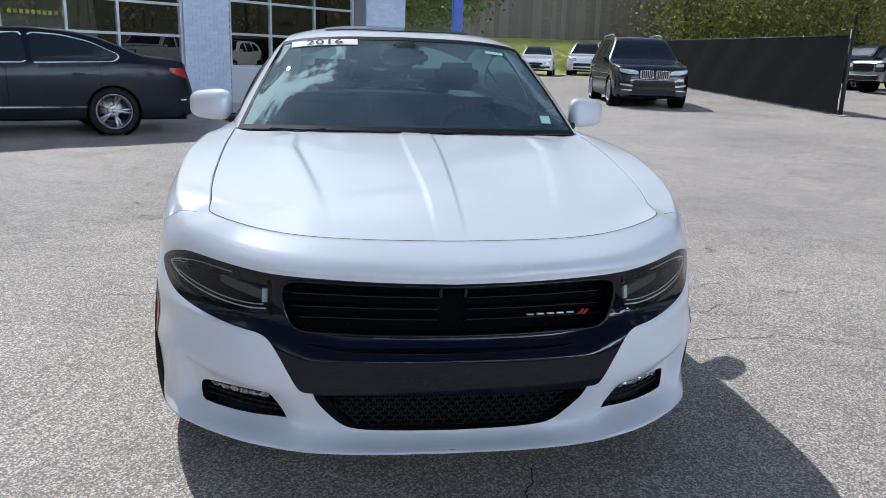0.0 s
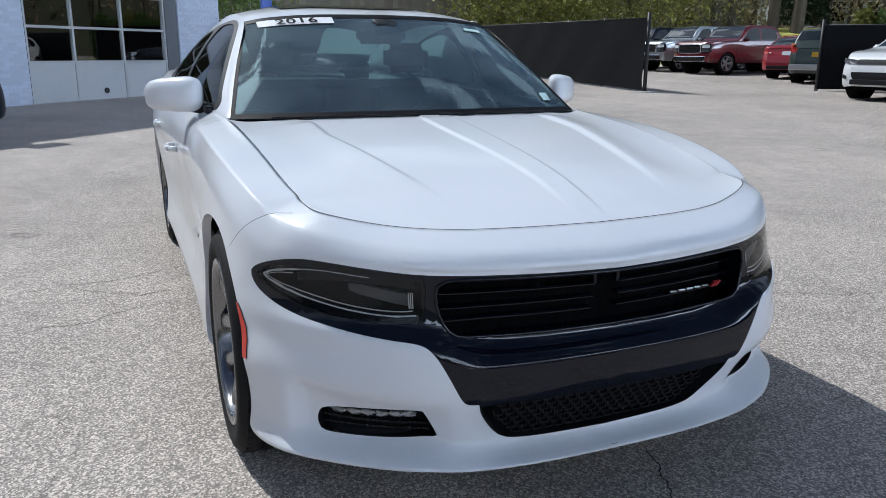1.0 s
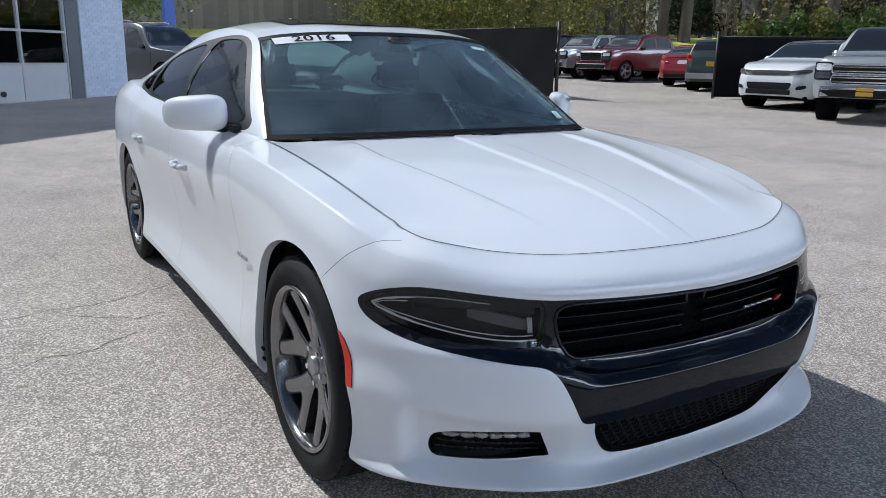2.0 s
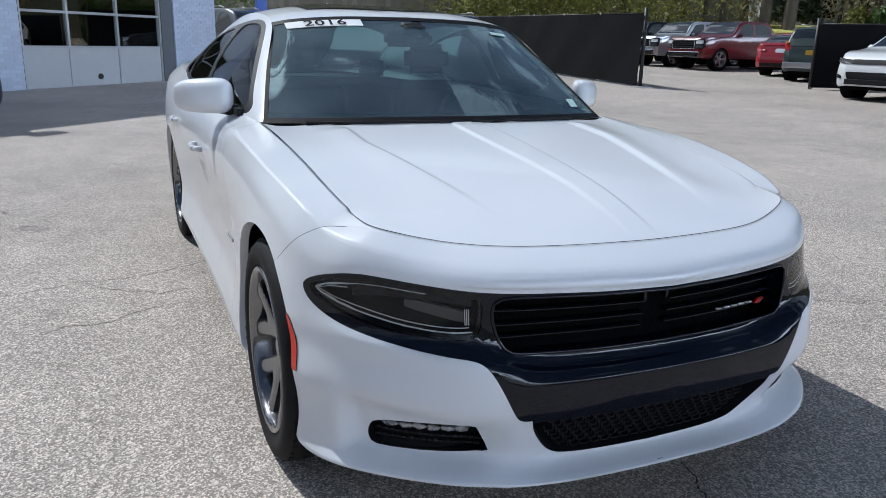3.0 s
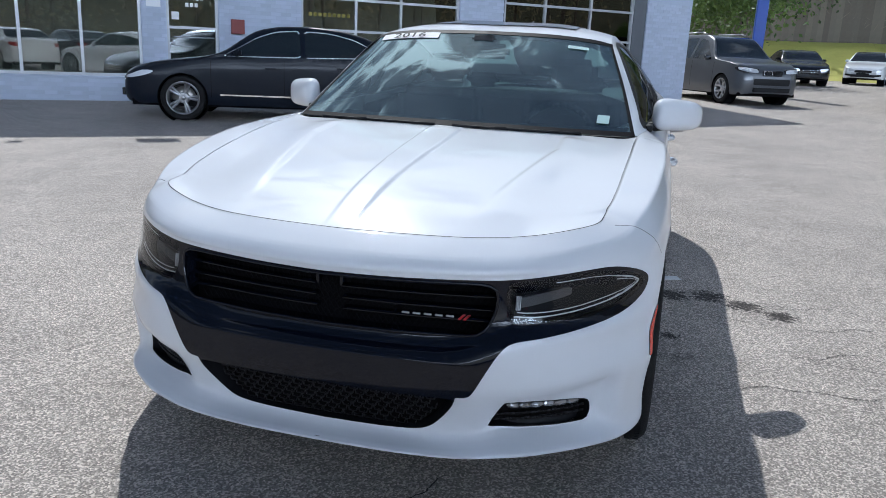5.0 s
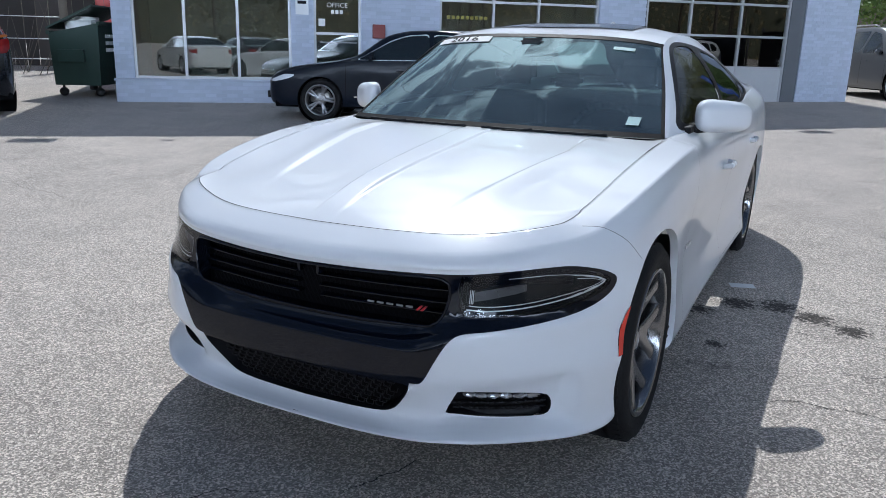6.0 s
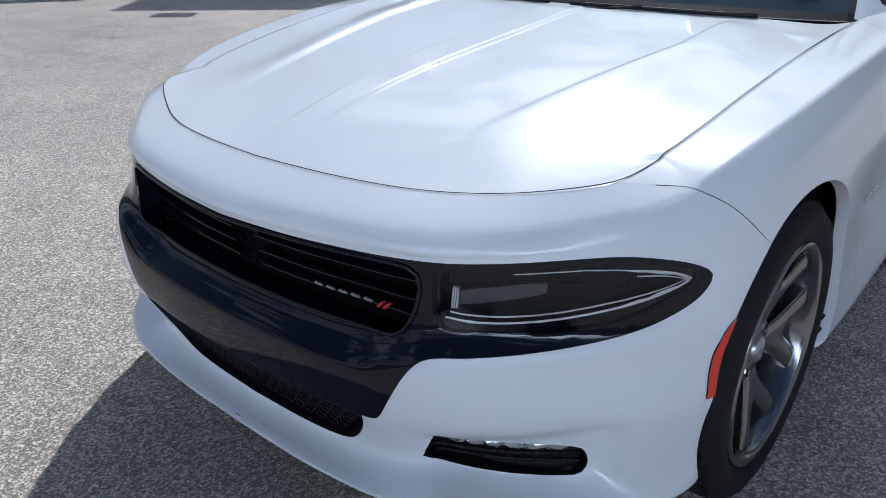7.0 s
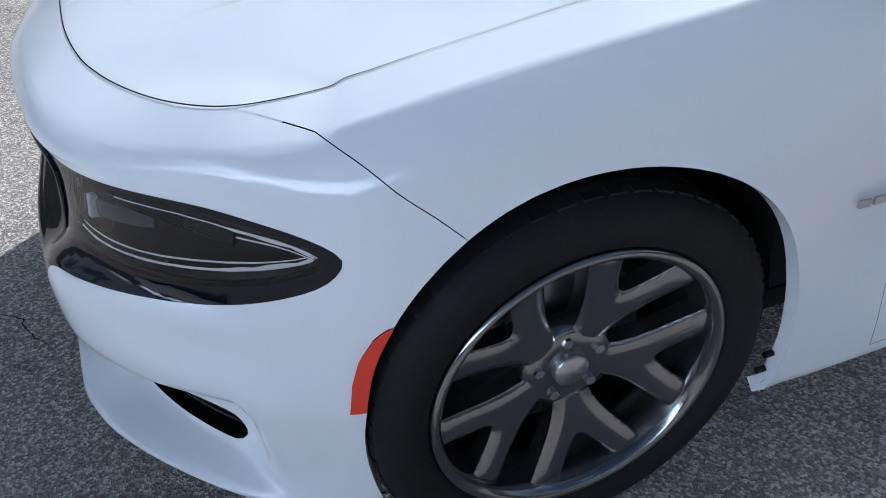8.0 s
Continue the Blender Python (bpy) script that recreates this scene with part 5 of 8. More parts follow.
RNG_LED = random.Random(5)
for sd in (1, -1):
    hl = new("headlight")
    hl.parent = CAR
    hl["label"] = "smoked headlight with a bright light-guide edge"
    ln = part("lens", SKIN.mesh("lens", in_lens, M_LENS, (sd,)), hl, "clear smoked lens")
    ln.visible_shadow = False
    part("housing", SKIN.mesh("housing", in_lens, M_LAMPGREY, (sd,), lift=-0.055), hl)
    part("housing_edge", SKIN.flange("housing_edge", LENS, 0.056, M_SATINBLACK, (sd,)), hl)
    # light guide: two thin lines under the lens, one along the top, bright facets round the tip
    xyz = SKIN.f(LENS[:, 0], LENS[:, 1])
    tip = ease(xyz[:, 0], 0.765, 0.835)
    top = (xyz[:, 2] > 0.60 + 0.42 * (xyz[:, 0] - 0.5)) & (xyz[:, 2] > 0.66)
    wide = np.where(top, 0.0011, 0.0022) + 0.0034 * tip * np.where(np.arange(len(LENS)) % 3 == 0, 0.45, 1.0)
    for start, more, first in ((0.0125, wide, 0.532), (0.0195, 0.0016 + 0 * wide, 0.545)):
        vs, k = strip_along(LENS, start + 0 * wide, start + more, 0.010, sd)
        fs = [(i, (i + 1) % k, k + (i + 1) % k, k + i) for i in range(k) if (xyz[i, 0] > (0.62 if top[i] else first)) and not (top[i] and start > 0.015)]
        part("light_guide", mesh_from("light_guide", vs, fs, M_DRL), hl, "bright clear light guide")
    # smooth dark inner bezel along the guide
    vs, k = strip_along(LENS, np.full(len(LENS), 0.002), np.full(len(LENS), 0.0125), 0.012, sd)
    part("inner_bezel", mesh_from("inner_bezel", vs, [(i, (i + 1) % k, k + (i + 1) % k, k + i) for i in range(k)], M_GLOSSBLACK), hl)

    def in_lamp(x, z, depth):
        q = SKIN.locate([(x, z)], XZ, 0, S_A0)
        p, nn = SKIN.f(q[:, 0], q[:, 1])[0], SKIN.vn[np.argmin(((SKIN.ab - q[0]) ** 2).sum(1))]
        return Vector(((p[0] - nn[0] * depth) * sd, p[1] - nn[1] * depth, p[2] - nn[2] * depth))

    def in_lamp_panel(name, cols, material, label, d0, d1):
        """A block behind the lens: columns of (x, z low, z high), front face at depth d0, returning to d1."""
        bm = bmesh.new()
        fr = [[bm.verts.new(in_lamp(x, z, d0)) for z in (za, zb)] for x, za, zb in cols]
        bk = [[bm.verts.new(in_lamp(x, z, d1)) for z in (za, zb)] for x, za, zb in cols]
        for a, b, c, d in zip(fr[:-1], fr[1:], bk[:-1], bk[1:]):
            for quad in ((a[0], b[0], b[1], a[1]), (a[1], b[1], d[1], c[1]), (a[0], c[0], d[0], b[0])):
                bm.faces.new(quad)
        bm.faces.new((fr[0][0], fr[0][1], bk[0][1], bk[0][0]))
        bm.faces.new((fr[-1][0], bk[-1][0], bk[-1][1], fr[-1][1]))
        return part(name, bm_mesh(name, bm, material), hl, label)

    in_lamp_panel("reflector_box", [(0.548, 0.632, 0.656), (0.58, 0.637, 0.664), (0.62, 0.645, 0.672), (0.66, 0.654, 0.679), (0.682, 0.662, 0.678)], M_LAMPBAR, "smoked grey reflector bar", 0.026, 0.050)
    for k in range(3):
        x0 = 0.536 + 0.0042 * k
        in_lamp_panel("side_light", [(x0, 0.626, 0.663), (x0 + 0.0022, 0.626, 0.663)], M_DRL, "clear upright light bar", 0.018, 0.030)
    in_lamp_panel("upper_shade", [(0.53, 0.672, 0.694), (0.58, 0.678, 0.699), (0.66, 0.684, 0.706), (0.73, 0.682, 0.708), (0.785, 0.672, 0.697)], M_GLOSSBLACK, "glossy black inner shade", 0.016, 0.050)
    fg = new("fog_light")
    fg.parent = CAR
    fq = SKIN.locate([(0.492 + 0.031 * i, 0.342 - 0.0020 * i) for i in range(8)], XZ, 0, S_A0)
    fp = SKIN.f(fq[:, 0], fq[:, 1])
    for i in range(6):
        a, b = Vector(fp[i + 1]) + Vector((0, 0.020, 0.002)), Vector(fp[i + 2]) + Vector((0, 0.020, 0.002))
        bm = bmesh.new()
        vs = bmesh.ops.create_icosphere(bm, subdivisions=2, radius=0.56)["verts"]
        for v in vs:
            v.co += Vector((RNG_LED.uniform(-1, 1), RNG_LED.uniform(-1, 1), RNG_LED.uniform(-1, 1))) * 0.07
        m = Matrix.Translation((a + b) / 2) @ ((b - a).to_track_quat("X", "Z").to_matrix().to_4x4()) @ Matrix.Diagonal(((b - a).length * 1.0, 0.014, 0.019, 1))
        bmesh.ops.transform(bm, matrix=Matrix.Diagonal((sd, 1, 1, 1)) @ m, verts=vs)
        part("led_lens", bm_mesh("led_lens", bm, M_LEDGLASS, False), fg, "faceted clear lamp lens")
    part("fog_back", SKIN.mesh("fog_back", in_fog, M_SATINBLACK, (sd,), lift=-0.05), fg)
    for zz in (0.308, 0.288):
        q = SKIN.locate([(0.49 + 0.0140 * i, zz) for i in range(18)], XZ, 0, S_A0)
        p = SKIN.f(q[:, 0], q[:, 1]) + np.array([-0.004, 0.02, 0])
        bm = bmesh.new()
        for i in range(17):
            tube(bm, (p[i][0] * sd, p[i][1], p[i][2]), (p[i + 1][0] * sd, p[i + 1][1], p[i + 1][2]), 0.004, n=6)
        part("trim_bar", bm_mesh("trim_bar", bm, M_SATINBLACK, True), fg)
    # plain dark badge bars on the fender
    for k in range(4):
        y = 1.245 + 0.030 * k
        part("fender_badge", box_mesh("fender_badge", M_ALLOYDULL, (sd * 0.932 - 0.003, sd * 0.932 + 0.003, y, y + 0.024, 0.590, 0.604), bevel=0.002), bumper, "small dark bright-edged badge bar")

# ---- bonnet ----
hc = int(np.argmin(np.abs(S_FINE - s_at(0.785, 0.258))))
ring10 = body(S_FINE, np.full(len(S_FINE), VSTEP * 10))
he = int(np.argmin(np.abs(np.where(ring10[:, 0] > 0.5, ring10[:, 1], 9) - 1.47)))
NU, NV = 145, 105
edge_front, edge_side = along(ring10[: hc + 1], NU), along(ring10[hc : he + 1], NV)
cowl = spline([(0, 1.312, 0.995), (0.3, 1.332, 0.993), (0.55, 1.387, 0.987), (0.70, 1.438, 0.979), tuple(edge_side[-1])], NU)
edge_front[-1], cowl[-1] = edge_side[0], edge_side[-1]
crown = spline([tuple(edge_front[0]), (0, 0.25, 0.850), (0, 0.5, 0.899), (0, 0.8, 0.940), (0, 1.1, 0.970), tuple(cowl[0])], NV)
hood = coons(edge_front, cowl, crown, edge_side)
bx, by = hood[..., 0], hood[..., 1]
# one smooth sheet through the whole bonnet, eased into its edges
terms = np.stack([bx**i * by**j for i in (0, 2, 4) for j in range(5)], -1)
coef, *_ = np.linalg.lstsq(terms.reshape(-1, 15), hood[..., 2].ravel(), rcond=None)
sheet = terms @ coef
off = hood[..., 2] - sheet
uu, vv = np.linspace(0, 1, NU)[None, :], np.linspace(0, 1, NV)[:, None]
front, rear, side = (1 - vv) ** 9, vv ** 9, uu ** 9
hood[..., 2] = sheet + off[:1] * front + off[-1:] * rear + off[:, -1:] * side - front * side * off[0, -1] - rear * side * off[-1, -1]
# fuller corners behind the leading edge
hood[..., 2] += 0.012 * np.exp(-((bx - 0.50) / 0.17) ** 2 - ((by - 0.36) / 0.17) ** 2) * (1 - (1 - vv) ** 8) * (1 - uu ** 4)
# raised centre spine, widening towards the screen
spine_w = 0.034 + 0.026 * ease(by, 0.1, 1.2)
hood[..., 2] += 0.0075 * ease(by, 0.06, 0.45) * (1 - ease(bx, spine_w, spine_w + 0.016)) * (1 - ease(by, 1.22, 1.30) * 0.6)
# a ridge on either side that dies away towards the nose
rx = 0.345 + 0.165 * np.clip((by - 0.15) / 0.90, 0, 1)
fade = ease(by, 0.22, 0.72) * (1 - ease(by, 1.24, 1.36))
hood[..., 2] += 0.0115 * fade * np.where(bx < rx, ease(bx, rx - 0.034, rx), np.exp(-((bx - rx) / 0.085) ** 2)) * (1 - uu ** 6)
# rolled side edge
tang = np.gradient(hood[:, -1], axis=0)
outw = np.stack([tang[:, 1], -tang[:, 0], np.zeros(len(tang))], 1)
outw /= np.linalg.norm(outw, axis=1, keepdims=True)
roll = [hood[:, -1] + outw * a + np.array([0, 0, -1]) * b for a, b in ((0.0002, 0.0004), (0.0003, 0.010))]
hood_me = grid_mesh("bonnet", np.concatenate([hood] + [r[:, None] for r in roll], 1), M_CARWHITE)
hood_me.set_sharp_from_angle(angle=radians(30))
bonnet = part("bonnet", hood_me, CAR)
# shut line round the bonnet
gap_s = S_FINE[: he + 1]
lip, skirt = (body(gap_s, np.full(len(gap_s), VSTEP * k)) for k in (10.0, 9.9))
gap_dir = (skirt - lip) / np.linalg.norm(skirt - lip, axis=1, keepdims=True)
gap = np.stack([lip + gap_dir * (0.0026 - 0.0019 * ease(lip[:, 1], 0.42, 0.70))[:, None], lip + gap_dir * 0.0002])
gap += np.array([0.0, -0.0006, 0.0014])
part("shut_line", grid_mesh("shut_line", gap, M_GAP), bonnet, "dark shut line round the bonnet")
wing = np.stack([body(gap_s, np.full(len(gap_s), VSTEP * k)) for k in (9.4, 9.6, 9.8, 9.9, 10.0)])
wing[..., 2] -= 0.0005
part("fender_lip", grid_mesh("fender_lip", wing, M_CARWHITE), CAR)
bay = hood.copy()
bay[..., 2] -= 0.03
bay[..., 0] *= 1.004
bay[..., 1] = 0.09 + (bay[..., 1] - 0.09) * 0.99
part("bonnet_underside", grid_mesh("bonnet_underside", bay, M_GAP), bonnet)

# ---- glasshouse ----
ws_base = spline([(0, 1.30, 0.996), (0.35, 1.335, 0.994), (0.6, 1.41, 0.989), (0.765, 1.49, 0.984)], 49)
ws_top = spline([(0, 1.965, 1.405), (0.3, 1.99, 1.400), (0.5, 2.045, 1.385), (0.598, 2.10, 1.367)], 49)
ws_side = spline([(0.765, 1.49, 0.984), (0.69, 1.78, 1.172), (0.598, 2.10, 1.367)], 25)
ws_mid = spline([(0, 1.30, 0.996), (0, 1.62, 1.222), (0, 1.965, 1.405)], 25)
screen_g = coons(ws_base, ws_top, ws_mid, ws_side)
wsc = part("windscreen", grid_mesh("windscreen", screen_g, M_WSGLASS), CAR, "green-tinted windscreen with paper stickers")
wsc.visible_shadow = False
cowl_e = along(cowl, 49)
cowl_g = np.stack([cowl_e + np.array([0, 0.006, -0.004]), cowl_e + np.array([0, 0.02, -0.03]), ws_base + np.array([0, 0.02, -0.03]), ws_base + np.array([0, 0.0, -0.002])])
part("cowl", grid_mesh("cowl", cowl_g, M_SATINBLACK), CAR, "black plastic scuttle panel")
# black frit border round the glass
fr = screen_g.copy()
fr[..., 2] += 0.0018
fr[..., 1] -= 0.0018
part("frit_band", grid_mesh("frit_band", fr[:2], M_INK), wsc, "black enamel band")
part("frit_band", grid_mesh("frit_band", fr[-2:], M_INK), wsc, "black enamel band")
for sd in (1, -1):
    part("frit_band", grid_mesh("frit_band", fr[:, -2:] * np.array([sd, 1, 1]), M_INK, False), wsc, "black enamel band")

RY = [1.49, 1.78, 2.10, 2.30, 2.70, 3.10, 3.50, 3.90, 4.30, 4.50]
RX = [0.765, 0.690, 0.598, 0.582, 0.572, 0.572, 0.580, 0.605, 0.665, 0.70]
RZ = [0.984, 1.172, 1.367, 1.402, 1.424, 1.408, 1.352, 1.262, 1.140, 1.115]
belt_ok = (S_FINE > s_at(0.935, 1.45)) & (S_FINE < s_at(0.88, 4.6))
belt = ring10[belt_ok]


def side_wall(y, w):
    """Cabin side from the belt line (w 0) to the roof edge (w 1)."""
    y, w = np.asarray(y, float), np.asarray(w, float)
    bx_, bz_ = np.interp(y, belt[:, 1], belt[:, 0]), np.interp(y, belt[:, 1], belt[:, 2])
    tx, tz = pchip(RY, RX, y), pchip(RY, RZ, y)
    bulge = 0.055 * 4 * w * (1 - w) * np.clip((tz - bz_) / 0.35, 0, 1)
    return np.stack([bx_ + (tx - bx_) * w + bulge * 0.55, y, bz_ + (tz - bz_) * w + bulge * 0.25], 1)


SIDE = Skin(side_wall, np.linspace(1.50, 4.45, 70), np.linspace(0, 1, 18))


def glass_loop(pts):
    return SIDE.locate(resample(chaikin(pts, 2), 0.02), YZ)


WIN_F = glass_loop([(1.66, 1.022), (1.80, 1.116), (2.02, 1.282), (2.13, 1.338), (2.28, 1.366), (2.50, 1.368), (2.60, 1.355), (2.60, 1.20), (2.58, 1.056), (2.1, 1.036)])
WIN_R = glass_loop([(2.66, 1.056), (2.68, 1.20), (2.69, 1.350), (2.95, 1.335), (3.25, 1.292), (3.42, 1.256), (3.42, 1.15), (3.40, 1.076), (3.0, 1.064)])
WIN_Q = glass_loop([(3.47, 1.080), (3.48, 1.16), (3.49, 1.238), (3.66, 1.190), (3.82, 1.138), (3.84, 1.115), (3.70, 1.092)])
TRIM = glass_loop([(1.58, 1.000), (1.78, 1.125), (2.00, 1.296), (2.12, 1.356), (2.28, 1.384), (2.52, 1.386), (2.95, 1.352), (3.45, 1.264), (3.80, 1.158), (3.90, 1.116), (3.74, 1.070), (3.2, 1.046), (2.4, 1.026), (1.9, 1.014)])
SIDE.loops = [(WIN_F, True), (WIN_R, True), (WIN_Q, True), (TRIM, True)]
SIDE.build()
wf, wr, wq, tr = (inside(q, SIDE.mid) for q in (WIN_F, WIN_R, WIN_Q, TRIM))
for sd in (1, -1):
    part("cabin_side", SIDE.mesh("cabin_side", ~tr, M_CARWHITE, (sd,)), CAR)
    part("window_trim", SIDE.mesh("window_trim", tr & ~wf & ~wr & ~wq, M_SATINBLACK, (sd,)), CAR, "black window surround")
    for q in (wf, wr, wq):
        g = part("side_window", SIDE.mesh("side_window", q, M_TINTGLASS, (sd,), lift=-0.004), CAR, "dark tinted side glass")
roof_side = np.stack([np.interp(np.linspace(2.10, 3.62, 33), RY, RY), pchip(RY, RX, np.linspace(2.10, 3.62, 33)), pchip(RY, RZ, np.linspace(2.10, 3.62, 33))], 1)[:, [1, 0, 2]]
roof_mid = spline([(0, 1.965, 1.405), (0, 2.2, 1.440), (0, 2.6, 1.474), (0, 3.0, 1.478), (0, 3.3, 1.458), (0, 3.50, 1.428)], 33)
roof_rear = spline([(0, 3.50, 1.428), (0.3, 3.52, 1.412), tuple(roof_side[-1])], 49)
roof_g = coons(ws_top, roof_rear, roof_mid, roof_side)
part("roof", grid_mesh("roof", roof_g, M_CARWHITE), CAR)
sunroof = roof_g[5:19, :33].copy()
sunroof[..., 2] += 0.005
part("sunroof", grid_mesh("sunroof", sunroof, M_GLOSSBLACK), CAR, "dark glass sunroof")
rear_side = spline([tuple(roof_side[-1]), (0.62, 3.95, 1.255), (0.68, 4.30, 1.148)], 25)
rear_base = spline([(0, 4.22, 1.150), (0.4, 4.24, 1.150), tuple(rear_side[-1])], 49)
rear_mid = spline([(0, 3.50, 1.428), (0, 3.88, 1.305), (0, 4.22, 1.150)], 25)
rg = coons(roof_rear, rear_base, rear_mid, rear_side)
rw = part("rear_window", grid_mesh("rear_window", rg, M_TINTGLASS), CAR, "rear window glass")
rw.visible_shadow = False
deck_edge = ring10[(S_FINE > s_at(0.945, 4.25)) & (S_FINE <= PLAN_S[-1])]
k0 = int(np.argmin(np.abs(deck_edge[:, 1] - 4.62)))
deck_side = spline([tuple(rear_side[-1]), (0.735, 4.48, 1.118), tuple(deck_edge[k0])], 17)
deck_rear = spline(deck_edge[k0:][::-1][::6], 49)
deck_rear[-1] = deck_side[-1]
deck_mid = spline([tuple(rear_base[0]), (0, 4.55, 1.150), tuple(deck_rear[0])], 17)
part("boot_lid", grid_mesh("boot_lid", coons(rear_base, deck_rear, deck_mid, deck_side), M_CARWHITE), CAR)
bm = bmesh.new()
vs = add_box(bm, -0.03, 0.03, 3.26, 3.40, 1.45, 1.515)
for v in vs:
    if v.co.z > 1.5:
        v.co.x *= 0.25
        v.co.y = 3.36 + (v.co.y - 3.33) * 0.4
bmesh.ops.bevel(bm, geom=list(bm.edges), offset=0.006, segments=2, affect="EDGES")
part("antenna_fin", bm_mesh("antenna_fin", bm, M_CARWHITE, True), CAR)


# mirrors
def mirror_shell(sd):
    n, m = 28, 16
    vs, fs = [], []
    for i in range(m + 1):
        ph = math.pi * (i / m - 0.5)
        for j in range(n):
            th = 2 * math.pi * j / n

            def sp(v, e):
                return math.copysign(abs(v) ** e, v)
            cx, cz = sp(math.cos(ph), 0.75) * sp(math.cos(th), 0.55), sp(math.cos(ph), 0.75) * sp(math.sin(th), 0.60)
            y = sp(math.sin(ph), 0.9)
            y = min(y, 0.35)
            wide = 0.112
            tall = 0.074 * (1 - 0.10 * cx) * (1.0 if cz > 0 else 0.92)
            vs.append((sd * (0.936 + wide * cx * (1 - 0.15 * max(0, -y))), 1.880 + 0.078 * y + 0.074 * cx, 1.060 + tall * cz - 0.004 * cx))
    for i in range(m):
        for j in range(n):
            fs.append((i * n + j, i * n + (j + 1) % n, (i + 1) * n + (j + 1) % n, (i + 1) * n + j))
    return mesh_from("mirror_shell", vs, fs, M_CARWHITE)


for sd in (1, -1):
    mr = new("wing_mirror")
    mr.parent = CAR
    part("mirror_shell", mirror_shell(sd), mr)
    bm = bmesh.new()
    tube(bm, (sd * 0.81, 1.80, 1.005), (sd * 0.90, 1.875, 1.012), 0.024, 0.018, 12)
    vs = add_box(bm, sd * 0.815 - 0.016, sd * 0.815 + 0.016, 1.70, 1.86, 0.992, 1.022, bevel=0.008)
    part("mirror_foot", bm_mesh("mirror_foot", bm, M_SATINBLACK, True), mr, "black mirror foot")
    bm = bmesh.new()
    add_box(bm, -0.105, 0.105, -0.0025, 0.0025, 1.008, 1.110, bevel=0.004)
    bmesh.ops.transform(bm, matrix=pose(sd * 0.930, 1.900, 0, 0, 0, sd * 33.5), verts=bm.verts)
    part("mirror_glass", bm_mesh("mirror_glass", bm, M_CHROME), mr, "silvered mirror glass")

# wipers
for x0, x1 in ((0.02, 0.55), (-0.62, -0.06)):
    bm = bmesh.new()

    def ws_pt(x, up):
        j = int(round(np.interp(abs(x), screen_g[0, :, 0], range(49))))
        p = screen_g[int(up * 24), j]
        return Vector((x, p[1] - 0.008, p[2] + 0.004))
    pts = [ws_pt(x0 + (x1 - x0) * t, 0.0 + 0.03 * t) for t in np.linspace(0, 1, 8)]
    wp = new("wiper")
    wp.parent = CAR
    wp["label"] = "black wiper"
    vs = [(p.x, p.y + 0.005 * math.cos(q), p.z + 0.006 * math.sin(q)) for p in pts for q in [math.pi * k / 3 for k in range(6)]]
    fs = [(i * 6 + k, i * 6 + (k + 1) % 6, i * 6 + 6 + (k + 1) % 6, i * 6 + 6 + k) for i in range(7) for k in range(6)] + [(0, 1, 2, 3, 4, 5), (42, 43, 44, 45, 46, 47)]
    part("blade", mesh_from("blade", vs, fs, M_SATINBLACK), wp)
    tube(bm, pts[0] + Vector((0, -0.015, -0.020)), pts[3] + Vector((0, -0.002, 0.006)), 0.004, n=6)
    part("arm", bm_mesh("arm", bm, M_SATINBLACK, True), wp)


# papers on the windscreen
def on_screen(name, x0, x1, v0, v1, material, label, parent=wsc, lift=0.004):
    rows = []
    for v in np.linspace(v0, v1, 4):
        i = v * 24
        i0 = int(min(23, i))
        row = screen_g[i0] * (1 - i + i0) + screen_g[i0 + 1] * (i - i0)
        rows.append([(x, np.interp(abs(x), row[:, 0], row[:, 1]) - lift * 0.6, np.interp(abs(x), row[:, 0], row[:, 2]) + lift) for x in np.linspace(x0, x1, 8)])
    return part(name, grid_mesh(name, np.array(rows), material, False), parent, label)


year = on_screen("year_card", -0.555, -0.232, 0.885, 0.958, M_PAPER, "white card lettered 2016 in black")
on_screen("inspection_sticker", 0.405, 0.500, 0.845, 0.880, M_STICKER, "small pale green sticker")
on_screen("registration_sticker", 0.600, 0.650, 0.10, 0.175, M_STICKER, "small pale registration sticker")
run = np.linalg.norm(screen_g[23, 8] - screen_g[21, 8]) * 12
for n, ch in enumerate("2016"):
    fc = bpy.data.curves.new("digit", "FONT")
    fc.body, fc.size, fc.offset = ch, 0.064, 0.0012
    fc.align_x, fc.align_y = "CENTER", "CENTER"
    tmp = new("digit", fc)
    tme = bpy.data.meshes.new_from_object(tmp.evaluated_get(bpy.context.evaluated_depsgraph_get()))
    bpy.data.objects.remove(tmp)
    tme.materials.clear()
    tme.materials.append(M_INK)
    for v in tme.vertices:
        x, i = v.co.x * 1.30 - 0.392 + (n - 1.5) * 0.046, (0.920 + v.co.y * 1.0 / run) * 24
        i0 = int(min(23, i))
        row = screen_g[i0] * (1 - i + i0) + screen_g[i0 + 1] * (i - i0)
        v.co = (x, np.interp(abs(x), row[:, 0], row[:, 1]) - 0.0045, np.interp(abs(x), row[:, 0], row[:, 2]) + 0.0065)
    part("digit", tme, year, "black digit " + ch)

